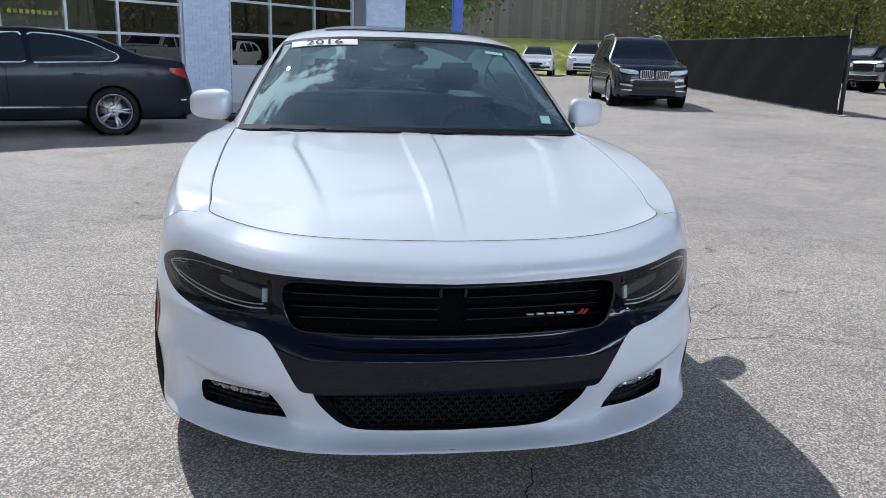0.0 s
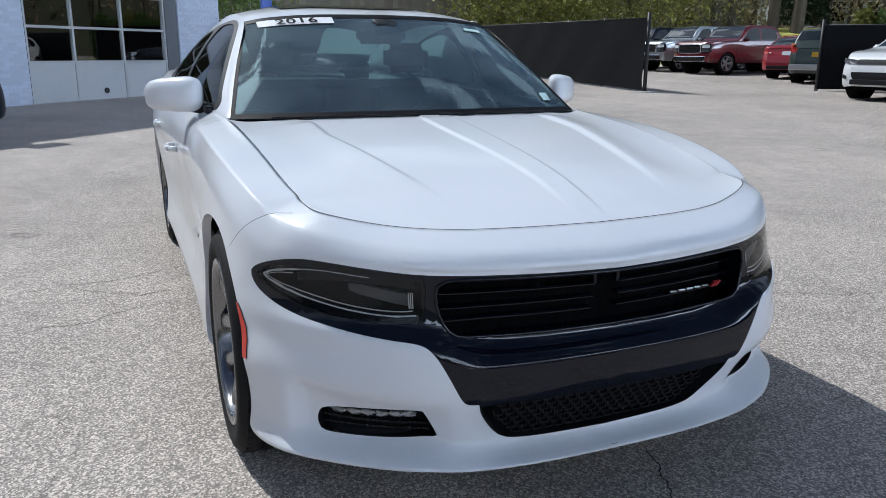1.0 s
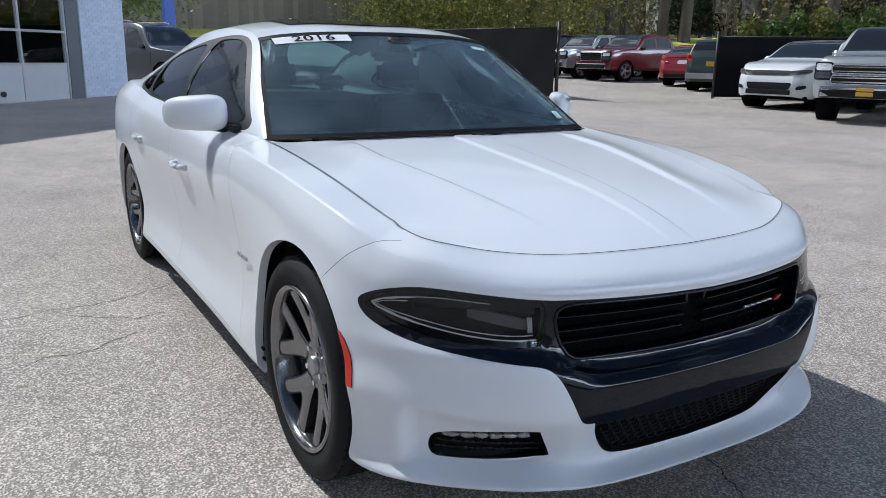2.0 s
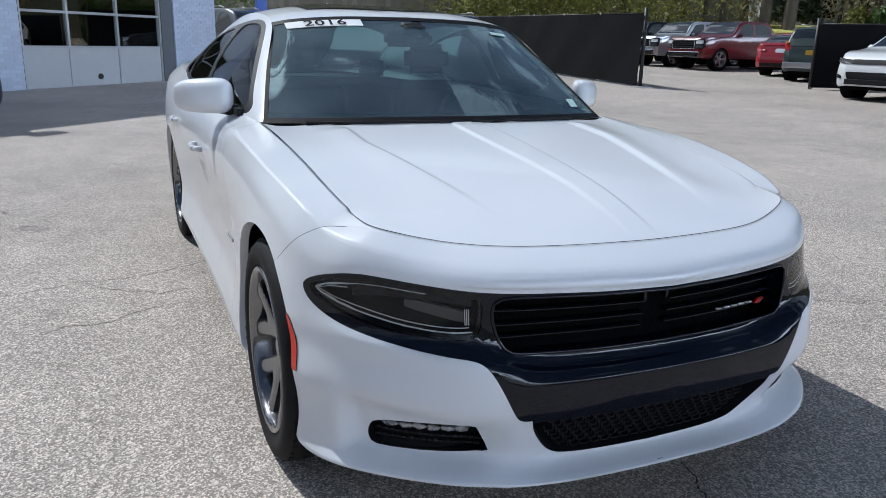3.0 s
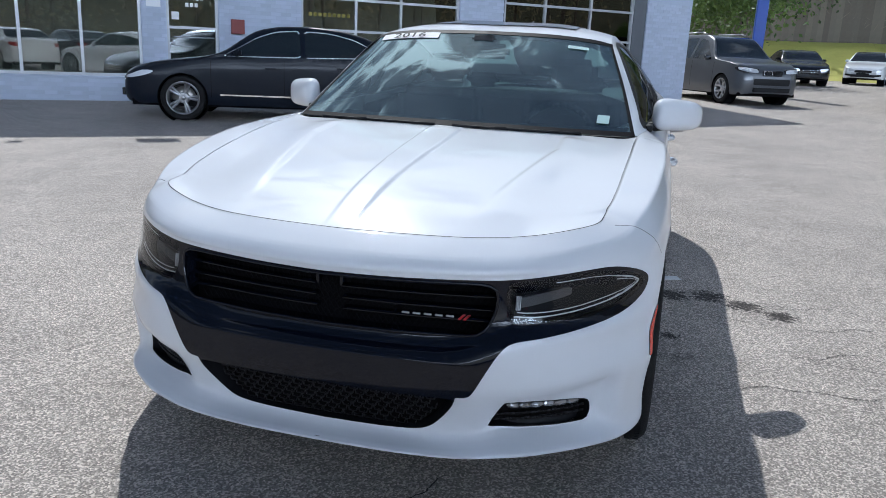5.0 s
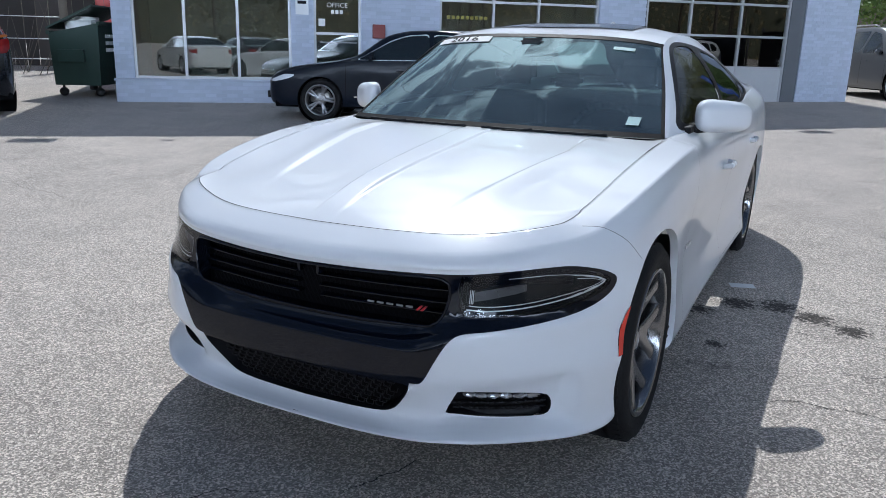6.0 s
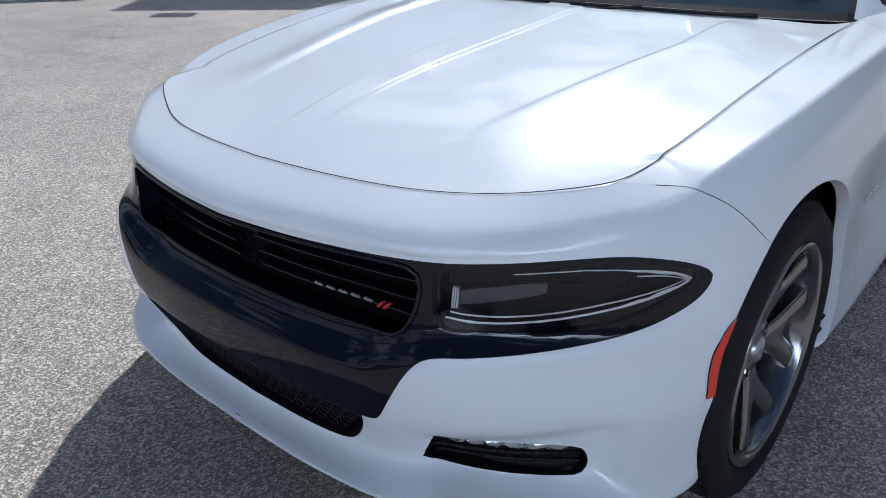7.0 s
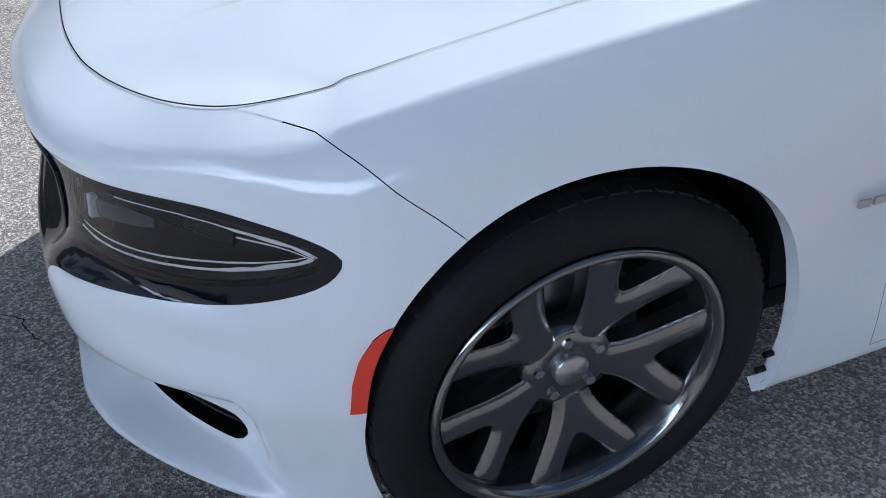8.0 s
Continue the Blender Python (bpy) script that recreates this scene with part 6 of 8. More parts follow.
# ---- cabin ----
cab = new("cabin")
cab.parent = CAR
cab["label"] = "black cabin with dashboard and seats"
dash = np.array([[(x, 1.36 + 0.16 * (abs(x) / 0.72) ** 2 + d, z) for x in np.linspace(-0.72, 0.72, 21)] for d, z in ((0.0, 0.955), (0.20, 0.975), (0.42, 0.985), (0.50, 0.96), (0.53, 0.80), (0.50, 0.50))])
part("dashboard", grid_mesh("dashboard", dash, M_CABIN, False), cab)
part("cabin_floor", box_mesh("cabin_floor", M_CABIN, (-0.75, 0.75, 1.3, 4.2, 0.28, 0.32)), cab)
part("parcel_shelf", box_mesh("parcel_shelf", M_CABIN, (-0.66, 0.66, 3.72, 4.2, 1.02, 1.06)), cab)
part("bulkhead", box_mesh("bulkhead", M_CABIN, (-0.76, 0.76, 1.28, 1.33, 0.3, 0.94)), cab)


def rounded(name, material, boxes, bevel):
    bm = bmesh.new()
    for x0, x1, y0, y1, z0, z1, lean in boxes:
        b2 = bmesh.new()
        vs = add_box(b2, x0, x1, y0, y1, z0, z1)
        for v in vs:
            if v.co.z == z1:
                v.co.y += lean
        bmesh.ops.bevel(b2, geom=list(b2.edges), offset=bevel, segments=3, affect="EDGES")
        tmp_me = bpy.data.meshes.new("tmp")
        b2.to_mesh(tmp_me)
        b2.free()
        bm.from_mesh(tmp_me)
        bpy.data.meshes.remove(tmp_me)
    return bm_mesh(name, bm, material, True)


for sx in (-0.37, 0.37):
    st = new("front_seat")
    st.parent = cab
    part("backrest", rounded("backrest", M_SEAT, [(sx - 0.25, sx + 0.25, 2.42, 2.56, 0.5, 1.10, 0.14)], 0.05), st)
    part("cushion", rounded("cushion", M_SEAT, [(sx - 0.25, sx + 0.25, 1.95, 2.50, 0.40, 0.56, 0.0)], 0.05), st)
    part("headrest", rounded("headrest", M_SEAT, [(sx - 0.13, sx + 0.13, 2.58, 2.68, 1.13, 1.29, 0.02)], 0.04), st)
part("rear_seat", rounded("rear_seat", M_SEAT, [(-0.66, 0.66, 3.42, 3.58, 0.5, 1.06, 0.16), (-0.66, 0.66, 3.0, 3.5, 0.38, 0.56, 0)], 0.05), cab)
for sx in (-0.38, 0.38):
    part("rear_headrest", rounded("rear_headrest", M_SEAT, [(sx - 0.12, sx + 0.12, 3.60, 3.68, 1.07, 1.17, 0.02)], 0.035), cab)
part("rear_view_mirror", rounded("rear_view_mirror", M_CABIN, [(-0.12, 0.12, 1.93, 1.97, 1.275, 1.345, 0)], 0.02), cab, "black rear-view mirror")
part("sensor_pod", rounded("sensor_pod", M_CABIN, [(-0.06, 0.06, 1.88, 2.0, 1.32, 1.385, 0.03)], 0.015), cab)
bm = bmesh.new()
ring = [Vector((0.37 + 0.185 * math.cos(a), 1.99 + 0.07 * math.sin(a), 0.90 + 0.17 * math.sin(a))) for a in [2 * math.pi * i / 32 for i in range(33)]]
for p, q in zip(ring[:-1], ring[1:]):
    tube(bm, p, q, 0.016, n=8)
tube(bm, (0.20, 1.99, 0.90), (0.54, 1.99, 0.90), 0.02, n=8)
part("steering_wheel", bm_mesh("steering_wheel", bm, M_CABIN, True), cab)
head = roof_g.copy()
head[..., 2] -= 0.03
part("headlining", grid_mesh("headlining", head, M_CABIN), cab)
part("underbody", box_mesh("underbody", M_SATINBLACK, (-0.55, 0.55, 0.24, 0.46, 0.19, 0.24), (-0.72, 0.72, 0.462, 4.60, 0.19, 0.24)), CAR, "black underbody tray")
part("engine_bay", box_mesh("engine_bay", M_GAP, (-0.55, 0.55, 0.22, 1.27, 0.22, 0.78)), CAR, "dark engine bay")


# ---- other parked vehicles ----
M_LAMPDARK = mat("smoked_lamp", (0.10, 0.10, 0.11), 0.15, 0.5, var=0.3, scale=30)
M_CARGLASS = paint_mat("dark_car_glass", (0.012, 0.016, 0.018), 0.1)
M_LAMPCLEAR = mat("clear_lamp", (0.72, 0.74, 0.78), 0.12, 0.3, var=0.2, scale=25)
M_AMBER = mat("amber_lamp", (0.55, 0.14, 0.02), 0.2, var=0.2, scale=25)
M_LAMPRED = mat("red_lamp", (0.30, 0.012, 0.012), 0.2, var=0.2, scale=25)
M_PLATE = mat("yellow_plate", (0.60, 0.36, 0.03), 0.5, var=0.05)
M_ALLOY = mat("silver_alloy", (0.50, 0.50, 0.52), 0.3, 0.9, var=0.1, scale=12)
M_TRIM = mat("satin_chrome_trim", (0.86, 0.87, 0.89), 0.35, 0.5, var=0.05)
M_GUNMETAL = mat("gunmetal_alloy", (0.30, 0.30, 0.31), 0.3, 0.9, var=0.1, scale=12)
M_TRIMGREY = mat("grey_bumper_plastic", (0.045, 0.047, 0.05), 0.6, var=0.15)
WHEEL_CACHE = {}


def far_wheel(car, x, y, z, left, r, style, alloy, width=0.22):
    """Wheel with tyre, rim and spokes; meshes are shared between wheels alike."""
    key = (r, style, alloy.name)
    if key not in WHEEL_CACHE:
        keep = new("wheel")
        wheel_parts(keep, r_tyre=r, r_rim=r * 0.72, width=width, style=style, rim_mat=alloy, detail=False)
        WHEEL_CACHE[key] = keep
    else:
        keep = copy_thing(WHEEL_CACHE[key], Matrix.Identity(4))
    keep.parent = car
    keep.matrix_local = pose(x, y, z, 0, 0, 0 if left else 180)
    return keep


def pieces_of(sk, keep):
    """The connected pieces of a choice of skin triangles, each with the sides of the car that it is built on."""
    owner = np.arange(len(sk.ab))
    tri = sk.tri[keep]
    for _ in range(200):
        low = owner[tri].min(1)
        was = owner.copy()
        for k in range(3):
            np.minimum.at(owner, tri[:, k], low)
        owner = owner[owner]
        if (owner == was).all():
            break
    first = owner[sk.tri[:, 0]]
    for who in np.unique(first[keep]):
        bit = keep & (first == who)
        if bit.sum() < 4:
            continue
        if sk.xyz[sk.tri[bit]][..., 0].min() < 1e-5:
            yield bit, (1, -1)
        else:
            yield bit, (1,)
            yield bit, (-1,)


def vehicle(name, label, category, m, L, W, top, belt, paint, axles, r_wheel, windows, screens, style="y", alloy=None, sill=0.24,
            nose=0.80, tail=0.84, tumble=0.45, grille=None, lamps=((0.52, 0.70, 0.62, 0.16),), rear_lamps=((0.62, 0.82, 0.2, 0.16),), trim=None,
            rails=False, plate=None, mirror_y=None, under=None, clad=None, bulge=0.10, face=(), back=()):
    """A vehicle facing -y with its nose at y = 0. top and belt: side-view lines; windows: side-view outlines; screens: windscreen and rear window stretches."""
    car = root(name, m, label, category)
    alloy = alloy or M_ALLOY
    ty, tz = zip(*top)
    by_, bz_ = zip(*belt)
    roof_z = max(tz)
    py = [0, 0.04, 0.12, 0.30, 0.7, L * 0.5, L - 0.7, L - 0.25, L - 0.08, L]
    pw = [nose - 0.20, nose - 0.06, nose + 0.05, 0.945, 0.995, 1.0, 0.985, tail + 0.08, tail - 0.02, tail - 0.16]

    def surf(y, b):
        y, v = np.asarray(y, float), np.clip(np.asarray(b, float) / 0.4, 0, 3)
        half = pchip(py, np.array(pw) * W / 2, y)
        zt = pchip(ty, tz, y)
        zb = np.minimum(pchip(by_, bz_, y), zt - 0.035)
        end = np.clip(np.minimum(y, L - y) / 0.35, 0, 1)
        z0 = sill + 0.05 * (1 - end) ** 3
        up = np.clip(zt - 0.05 - zb, 0, None)
        wt = half * 0.955 - tumble * up
        k = np.array([0.0, 0.12, 0.45, 0.80, 1.0, 1.06, 2.0, 2.12, 3.0])
        xs = np.stack([half * 0.94, half * 0.985, half, half * 0.992, half * 0.965, half * 0.952, wt + 0.012, wt - 0.03, wt * 0], 1)
        h = zb - z0
        zs = np.stack([z0, z0 + 0.10 * h, z0 + 0.45 * h, z0 + 0.80 * h, zb, zb + 0.012 + 0.03 * up, zt - 0.045 + 0.02 * (up < 0.05), zt - 0.016 + 0.004 * (up < 0.05), zt], 1)
        i = np.clip(np.searchsorted(k, v, side="right") - 1, 0, 7)
        t = (v - k[i]) / (k[i + 1] - k[i])
        n = np.arange(len(v))
        rise = np.where(i == 7, np.sin(t * math.pi / 2), t)
        zz = zs[n, i] * (1 - rise) + zs[n, i + 1] * rise
        return np.stack([xs[n, i] * (1 - t) + xs[n, i + 1] * t, y + bend(y, zz), zz], 1)

    def bend(y, z):
        """How far nose and tail draw back above and below their fullest height."""
        mid = sill + 0.48 * (np.interp(0.3, by_, bz_) - sill)
        k = np.clip((z - mid) / 0.45, -1, 1) ** 2 * bulge
        return k * (np.clip(1 - y / 0.4, 0, 1) - np.clip(1 - (L - y) / 0.4, 0, 1))

    ag = np.unique(np.r_[np.linspace(0, 0.35, 8), np.linspace(0.35, L - 0.35, int(L / 0.13)), np.linspace(L - 0.35, L, 8)])
    bg_ = np.array([0, 0.05, 0.12, 0.20, 0.28, 0.34, 0.40, 0.424, 0.52, 0.62, 0.72, 0.80, 0.848, 0.93, 1.02, 1.11, 1.2])
    sk = Skin(surf, ag, bg_)
    lo_half = sk.dense_ab[:, 1]
    loops = []
    for w in windows:
        keep_d, keep_ab = sk.dense, sk.dense_ab
        okw = (lo_half > 0.40) & (lo_half < 0.86)
        sk.dense, sk.dense_ab = keep_d[okw], keep_ab[okw]
        loops.append(sk.locate(resample(chaikin(resample(w, 0.09), 2), 0.045), YZ))
        sk.dense, sk.dense_ab = keep_d, keep_ab
    arches = []
    for ya in axles:
        keep_d, keep_ab = sk.dense, sk.dense_ab
        okw = lo_half < 0.42
        sk.dense, sk.dense_ab = keep_d[okw], keep_ab[okw]
        arches.append(sk.locate(resample(circle(ya, r_wheel, r_wheel * 1.10, 40), 0.06), YZ))
        sk.dense, sk.dense_ab = keep_d, keep_ab
    lamp_q, tail_q = [], []
    keep_d, keep_ab = sk.dense, sk.dense_ab
    okw = lo_half < 0.42
    sk.dense, sk.dense_ab = keep_d[okw], keep_ab[okw]
    for x0, z0, w_, h_ in lamps:
        lamp_q.append(sk.locate(resample(chaikin([(0.012, z0 - h_ * 0.45), (0.012, z0 + h_ * 0.30), (0.16, z0 + h_ * 0.48), (0.50, z0 + h_ * 0.62), (0.46, z0 + h_ * 0.20), (0.20, z0 - h_ * 0.40)], 1), 0.03), YZ))
    for x0, z0, w_, h_ in rear_lamps:
        tail_q.append(sk.locate(resample(chaikin([(L - 0.012, z0 - h_ * 0.45), (L - 0.012, z0 + h_ * 0.45), (L - 0.20, z0 + h_ * 0.50), (L - 0.42, z0 + h_ * 0.45), (L - 0.30, z0 - h_ * 0.10), (L - 0.15, z0 - h_ * 0.5)], 1), 0.03), YZ))
    sk.dense, sk.dense_ab = keep_d, keep_ab
    glass = [np.array([(a0, 0.862), (a0, 1.1995), (a1, 1.1995), (a1, 0.862), ((a0 + a1) / 2, 0.862)]) for a0, a1 in screens]
    glass = [resample(g, 0.08) for g in glass]
    sk.loops = [(q, True) for q in loops + arches + glass + lamp_q + tail_q]
    sk.build()
    inw = [inside(q, sk.mid) for q in loops]
    ing = [(sk.mid[:, 0] > a0) & (sk.mid[:, 0] < a1) & (sk.mid[:, 1] > 0.862) for a0, a1 in screens]
    ina = np.any([inside(q, sk.mid) for q in arches], 0)
    lamp_in, tail_in = [inside(q, sk.mid) for q in lamp_q], [inside(q, sk.mid) for q in tail_q]
    paintable = ~np.any(inw + ing + [ina], 0)
    if clad:
        low = sk.xyz[sk.tri].mean(1)[:, 2] < clad
        for bit, sides in pieces_of(sk, paintable & low):
            part("cladding", sk.mesh("cladding", bit, M_TRIMGREY, sides), car, "dark grey lower cladding")
        paintable &= ~low
    body_ob = part("body", sk.mesh("body", paintable, paint), car)
    for q in inw:
        for sd in (1, -1):
            part("side_window", sk.mesh("side_window", q, M_CARGLASS, (sd,), lift=-0.006), car, "dark glass")
    for q, nm in zip(ing, ("windscreen", "rear_window")):
        part(nm, sk.mesh(nm, q, M_CARGLASS, lift=-0.004), car, "dark glass")
    if trim is not None:
        spans = [sk.f(q[:, 0], q[:, 1])[:, 1] for q in loops]
        pillars = [(a.max() + b.min()) / 2 for a, b in zip(spans[:-1], spans[1:])]
        for q in loops:
            for sd in (1, -1):
                p = sk.f(q[:, 0], q[:, 1])
                c = q.mean(0)
                o = sk.f(*(c + (q - c) * np.array([1.03, 1.08])).T)
                n = len(q)
                vs = [(a[0] * sd * 1.004, a[1], a[2]) for a in np.vstack([p, o])]
                keep = [i for i in range(n) if not (any(abs(p[i, 1] - g) < 0.07 for g in pillars) and abs(p[(i + 1) % n, 2] - p[i, 2]) > abs(p[(i + 1) % n, 1] - p[i, 1]))]
                part("window_trim", mesh_from("window_trim", vs, [(i, (i + 1) % n, n + (i + 1) % n, n + i) for i in keep], trim), car, "bright window trim")
    # end faces follow the body's first and last section
    for y_end, nm in ((0.0, "nose_panel"), (L, "tail_panel")):
        e = surf(np.full(25, y_end), np.linspace(0, 1.2, 25))
        vs = [(x, y, z) for x, y, z in e] + [(-x, y, z) for x, y, z in e]
        part(nm, mesh_from(nm, vs, [(i, i + 1, 26 + i, 25 + i) for i in range(24)], paint), body_ob)

    def fitting(nm, outline, material, label="", rear=False, out=0.018, sides=(1, -1)):
        """A lamp or insert let into the nose or tail, following its curve."""
        ys = np.linspace(0, 0.7, 60)
        half = pchip(py, np.array(pw) * W / 2, L - ys if rear else ys)
        ring = resample(chaikin(resample(outline, 0.06), 2), 0.03)
        ring = np.vstack([ring, ring.mean(0)])
        y = np.interp(np.abs(ring[:, 0]), half, ys)
        y = np.where(rear, L - y, y)
        y = y + bend(y, ring[:, 1]) + (out if rear else -out)
        n = len(ring) - 1
        dy = -0.07 if rear else 0.07
        for sd in sides:
            vs = [(x * sd, b, z) for (x, z), b in zip(ring, y)] + [(x * sd, b + dy, z) for (x, z), b in zip(ring[:-1], y)]
            fs = [(i, (i + 1) % n, n) for i in range(n)] + [(i, n + 1 + i, n + 1 + (i + 1) % n, (i + 1) % n) for i in range(n)]
            bm = bmesh.new()
            bv = [bm.verts.new(v) for v in vs]
            for f in fs:
                bm.faces.new([bv[i] for i in f])
            part(nm, bm_mesh(nm, bm, material), car, label)

    for nm, outline, material, label, *rest in face:
        fitting(nm, outline, material, label, False, *rest)
    for nm, outline, material, label, *rest in back:
        fitting(nm, outline, material, label, True, *rest)
    for ya in axles:
        for sd in (1, -1):
            far_wheel(car, sd * (W / 2 - 0.125), ya, r_wheel, sd > 0, r_wheel, style, alloy)
            v, f = lathe([(0.0, r_wheel * 1.12), (-0.28, r_wheel * 1.12), (-0.29, 0.01)], 24)
            part("arch_liner", mesh_from("arch_liner", [(sd * (W / 2 - 0.03 + a), ya + b, r_wheel + c) for a, b, c in v], f, M_GAP), car)
    part("underbody", box_mesh("underbody", M_GAP, (-W / 2 + 0.12, W / 2 - 0.12, 0.15, L - 0.15, sill - 0.03, sill + 0.06)), car)
    fw = W / 2
    for q in lamp_in:
        for sd in (1, -1):
            part("headlight", sk.mesh("headlight", q, M_LAMPCLEAR, (sd,), lift=0.004), car, "clear headlight")
    for q in tail_in:
        for sd in (1, -1):
            part("tail_light", sk.mesh("tail_light", q, M_LAMPRED, (sd,), lift=0.004), car, "red tail light")
    for g in grille or ():
        x0, x1, z0, z1, gm, bars = g
        gp = part("grille", box_mesh("grille", M_SATINBLACK, (x0, x1, -0.022, 0.05, z0, z1), bevel=0.008), car)
        ring = resample(chaikin([(x0, z0 + 0.02), (x0 + 0.02, z0), (x1 - 0.02, z0), (x1, z0 + 0.02), (x1, z1 - 0.02), (x1 - 0.02, z1), (x0 + 0.02, z1), (x0, z1 - 0.02)], 2), 0.03)
        bm = bmesh.new()
        for p, q in zip(ring, np.roll(ring, -1, 0)):
            tube(bm, (p[0], -0.022, p[1]), (q[0], -0.022, q[1]), 0.013, n=6)
        part("grille_rim", bm_mesh("grille_rim", bm, gm, True), gp)
        for k in range(bars):
            if (x1 - x0) < 0.45:
                x = x0 + (x1 - x0) * (k + 0.5) / bars
                part("grille_bar", box_mesh("grille_bar", gm, (x - 0.008, x + 0.008, -0.034, 0.0, z0, z1)), gp)
            else:
                z = z0 + (z1 - z0) * (k + 0.5) / bars
                part("grille_bar", box_mesh("grille_bar", gm, (x0, x1, -0.034, 0.0, z - 0.011, z + 0.011)), gp)
    if under:
        z0, z1, um = under
        part("front_bumper", box_mesh("front_bumper", um, (-fw * 0.80, fw * 0.80, -0.05, 0.12, z0, z1), bevel=0.03), car)
        part("rear_bumper", box_mesh("rear_bumper", um, (-fw * 0.84, fw * 0.84, L - 0.12, L + 0.05, z0, z1), bevel=0.03), car)
    part("air_intake", box_mesh("air_intake", M_SATINBLACK, (-fw * 0.55, fw * 0.55, -0.058, 0.03, sill + 0.09, sill + 0.20), bevel=0.01), car)
    if plate:
        y_p, z_p = plate
        part("plate", box_mesh("plate", M_PLATE, (-0.15, 0.15, y_p - 0.012, y_p + 0.012, z_p - 0.075, z_p + 0.075), bevel=0.004), car, "blank yellow plate")
    if mirror_y:
        for sd in (1, -1):
            zb = float(np.interp(mirror_y, by_, bz_))
            bm = bmesh.new()
            vs = add_box(bm, sd * (fw + 0.01) - 0.09, sd * (fw + 0.01) + 0.09, mirror_y - 0.06, mirror_y + 0.05, zb + 0.02, zb + 0.15)
            bmesh.ops.bevel(bm, geom=list(bm.edges), offset=0.035, segments=2, affect="EDGES")
            part("wing_mirror", bm_mesh("wing_mirror", bm, paint, True), car)
    if rails:
        ys = [y for y, z in top if z > roof_z - 0.06]
        for sd in (1, -1):
            xx = sd * (fw * 0.955 - tumble * (roof_z - 0.05 - float(np.interp(ys[0], by_, bz_))))
            part("roof_rail", tube_mesh("roof_rail", M_ALLOY, ((xx, ys[0] + 0.05, roof_z + 0.005), (xx, ys[0] + 0.25, roof_z + 0.045), 0.018), ((xx, ys[0] + 0.25, roof_z + 0.045), (xx, ys[-1] - 0.1, roof_z + 0.035), 0.018), ((xx, ys[-1] - 0.1, roof_z + 0.035), (xx, ys[-1] + 0.05, roof_z), 0.018)), car, "bright roof rail")
    for sd in (1, -1):
        for yy in (axles[0] + 0.42, (axles[0] + axles[1]) / 2 + 0.10, axles[1] - 0.40 + 0.25):
            zt_ = float(np.interp(yy, by_, bz_))
            p = sk.locate([(yy, z) for z in np.linspace(sill + 0.12, zt_ - 0.02, 8)], YZ, yy - 0.05, yy + 0.05)
            p[:, 1] = np.minimum(p[:, 1], 0.40)
            q = sk.f(p[:, 0], p[:, 1])
            vs = [(a[0] * sd * 1.001 + sd * 0.0015, a[1] + d, a[2]) for a in q for d in (-0.004, 0.004)]
            part("door_seam", mesh_from("door_seam", vs, [(2 * i, 2 * i + 1, 2 * i + 3, 2 * i + 2) for i in range(7)], M_GAP), body_ob)
        for yy in ((axles[0] + axles[1]) / 2 - 0.02, axles[1] - 0.35):
            part("door_handle", box_mesh("door_handle", paint, (sd * (fw - 0.01) - 0.012, sd * (fw - 0.01) + 0.014, yy - 0.16, yy, float(np.interp(yy, by_, bz_)) - 0.16, float(np.interp(yy, by_, bz_)) - 0.13), bevel=0.006), car)
    return car, sk


def spot(px, py, lx, ly, rz):
    """Pose that puts the local ground point (lx, ly) at (px, py) in the world."""
    r = radians(rz)
    ox, oy = px - (lx * math.cos(r) - ly * math.sin(r)), py - (lx * math.sin(r) + ly * math.cos(r))
    cx, cy = ox - math.sin(r) * 2.3, oy + math.cos(r) * 2.3
    return pose(ox, oy, ground_z(cx, cy) - 0.004, 0, 0, rz)


def saloon(name, label, paint, m, L=4.87, W=1.84, H=1.47, wb=2.80, fo=0.90, style="x", trim=M_TRIM, **kw):
    top = [(0, 0.62), (0.03, 0.68), (0.10, 0.745), (0.22, 0.80), (0.5, 0.865), (1.25, 0.98), (1.42, 1.03), (2.05, H - 0.07), (2.4, H - 0.01), (2.75, H), (3.2, H - 0.03), (3.55, H - 0.10), (4.25, 1.12), (4.7, 1.09), (L, 1.02)]
    belt = [(0, 0.60), (0.6, 0.80), (1.5, 0.94), (3.6, 1.00), (L, 0.98)]
    win = [[(1.50, 0.978), (2.02, 1.270), (2.28, H - 0.115), (2.62, H - 0.090), (2.66, 1.0)], [(2.72, 1.0), (2.70, H - 0.090), (3.10, H - 0.110), (3.45, H - 0.185), (3.84, 1.11), (3.76, 1.03)]]
    args = dict(style=style, trim=trim, mirror_y=1.72, lamps=((0.50, 0.66, 0.30, 0.12),), rear_lamps=((0.55, 0.88, 0.34, 0.15),), grille=[(-0.42, 0.42, 0.53, 0.61, M_CHROME, 2)])
    args.update(kw)
    return vehicle(name, label, "car", m, L, W, top, belt, paint, (fo, fo + wb), 0.335, win, [(1.45, 2.28), (3.50, 4.20)], **args)


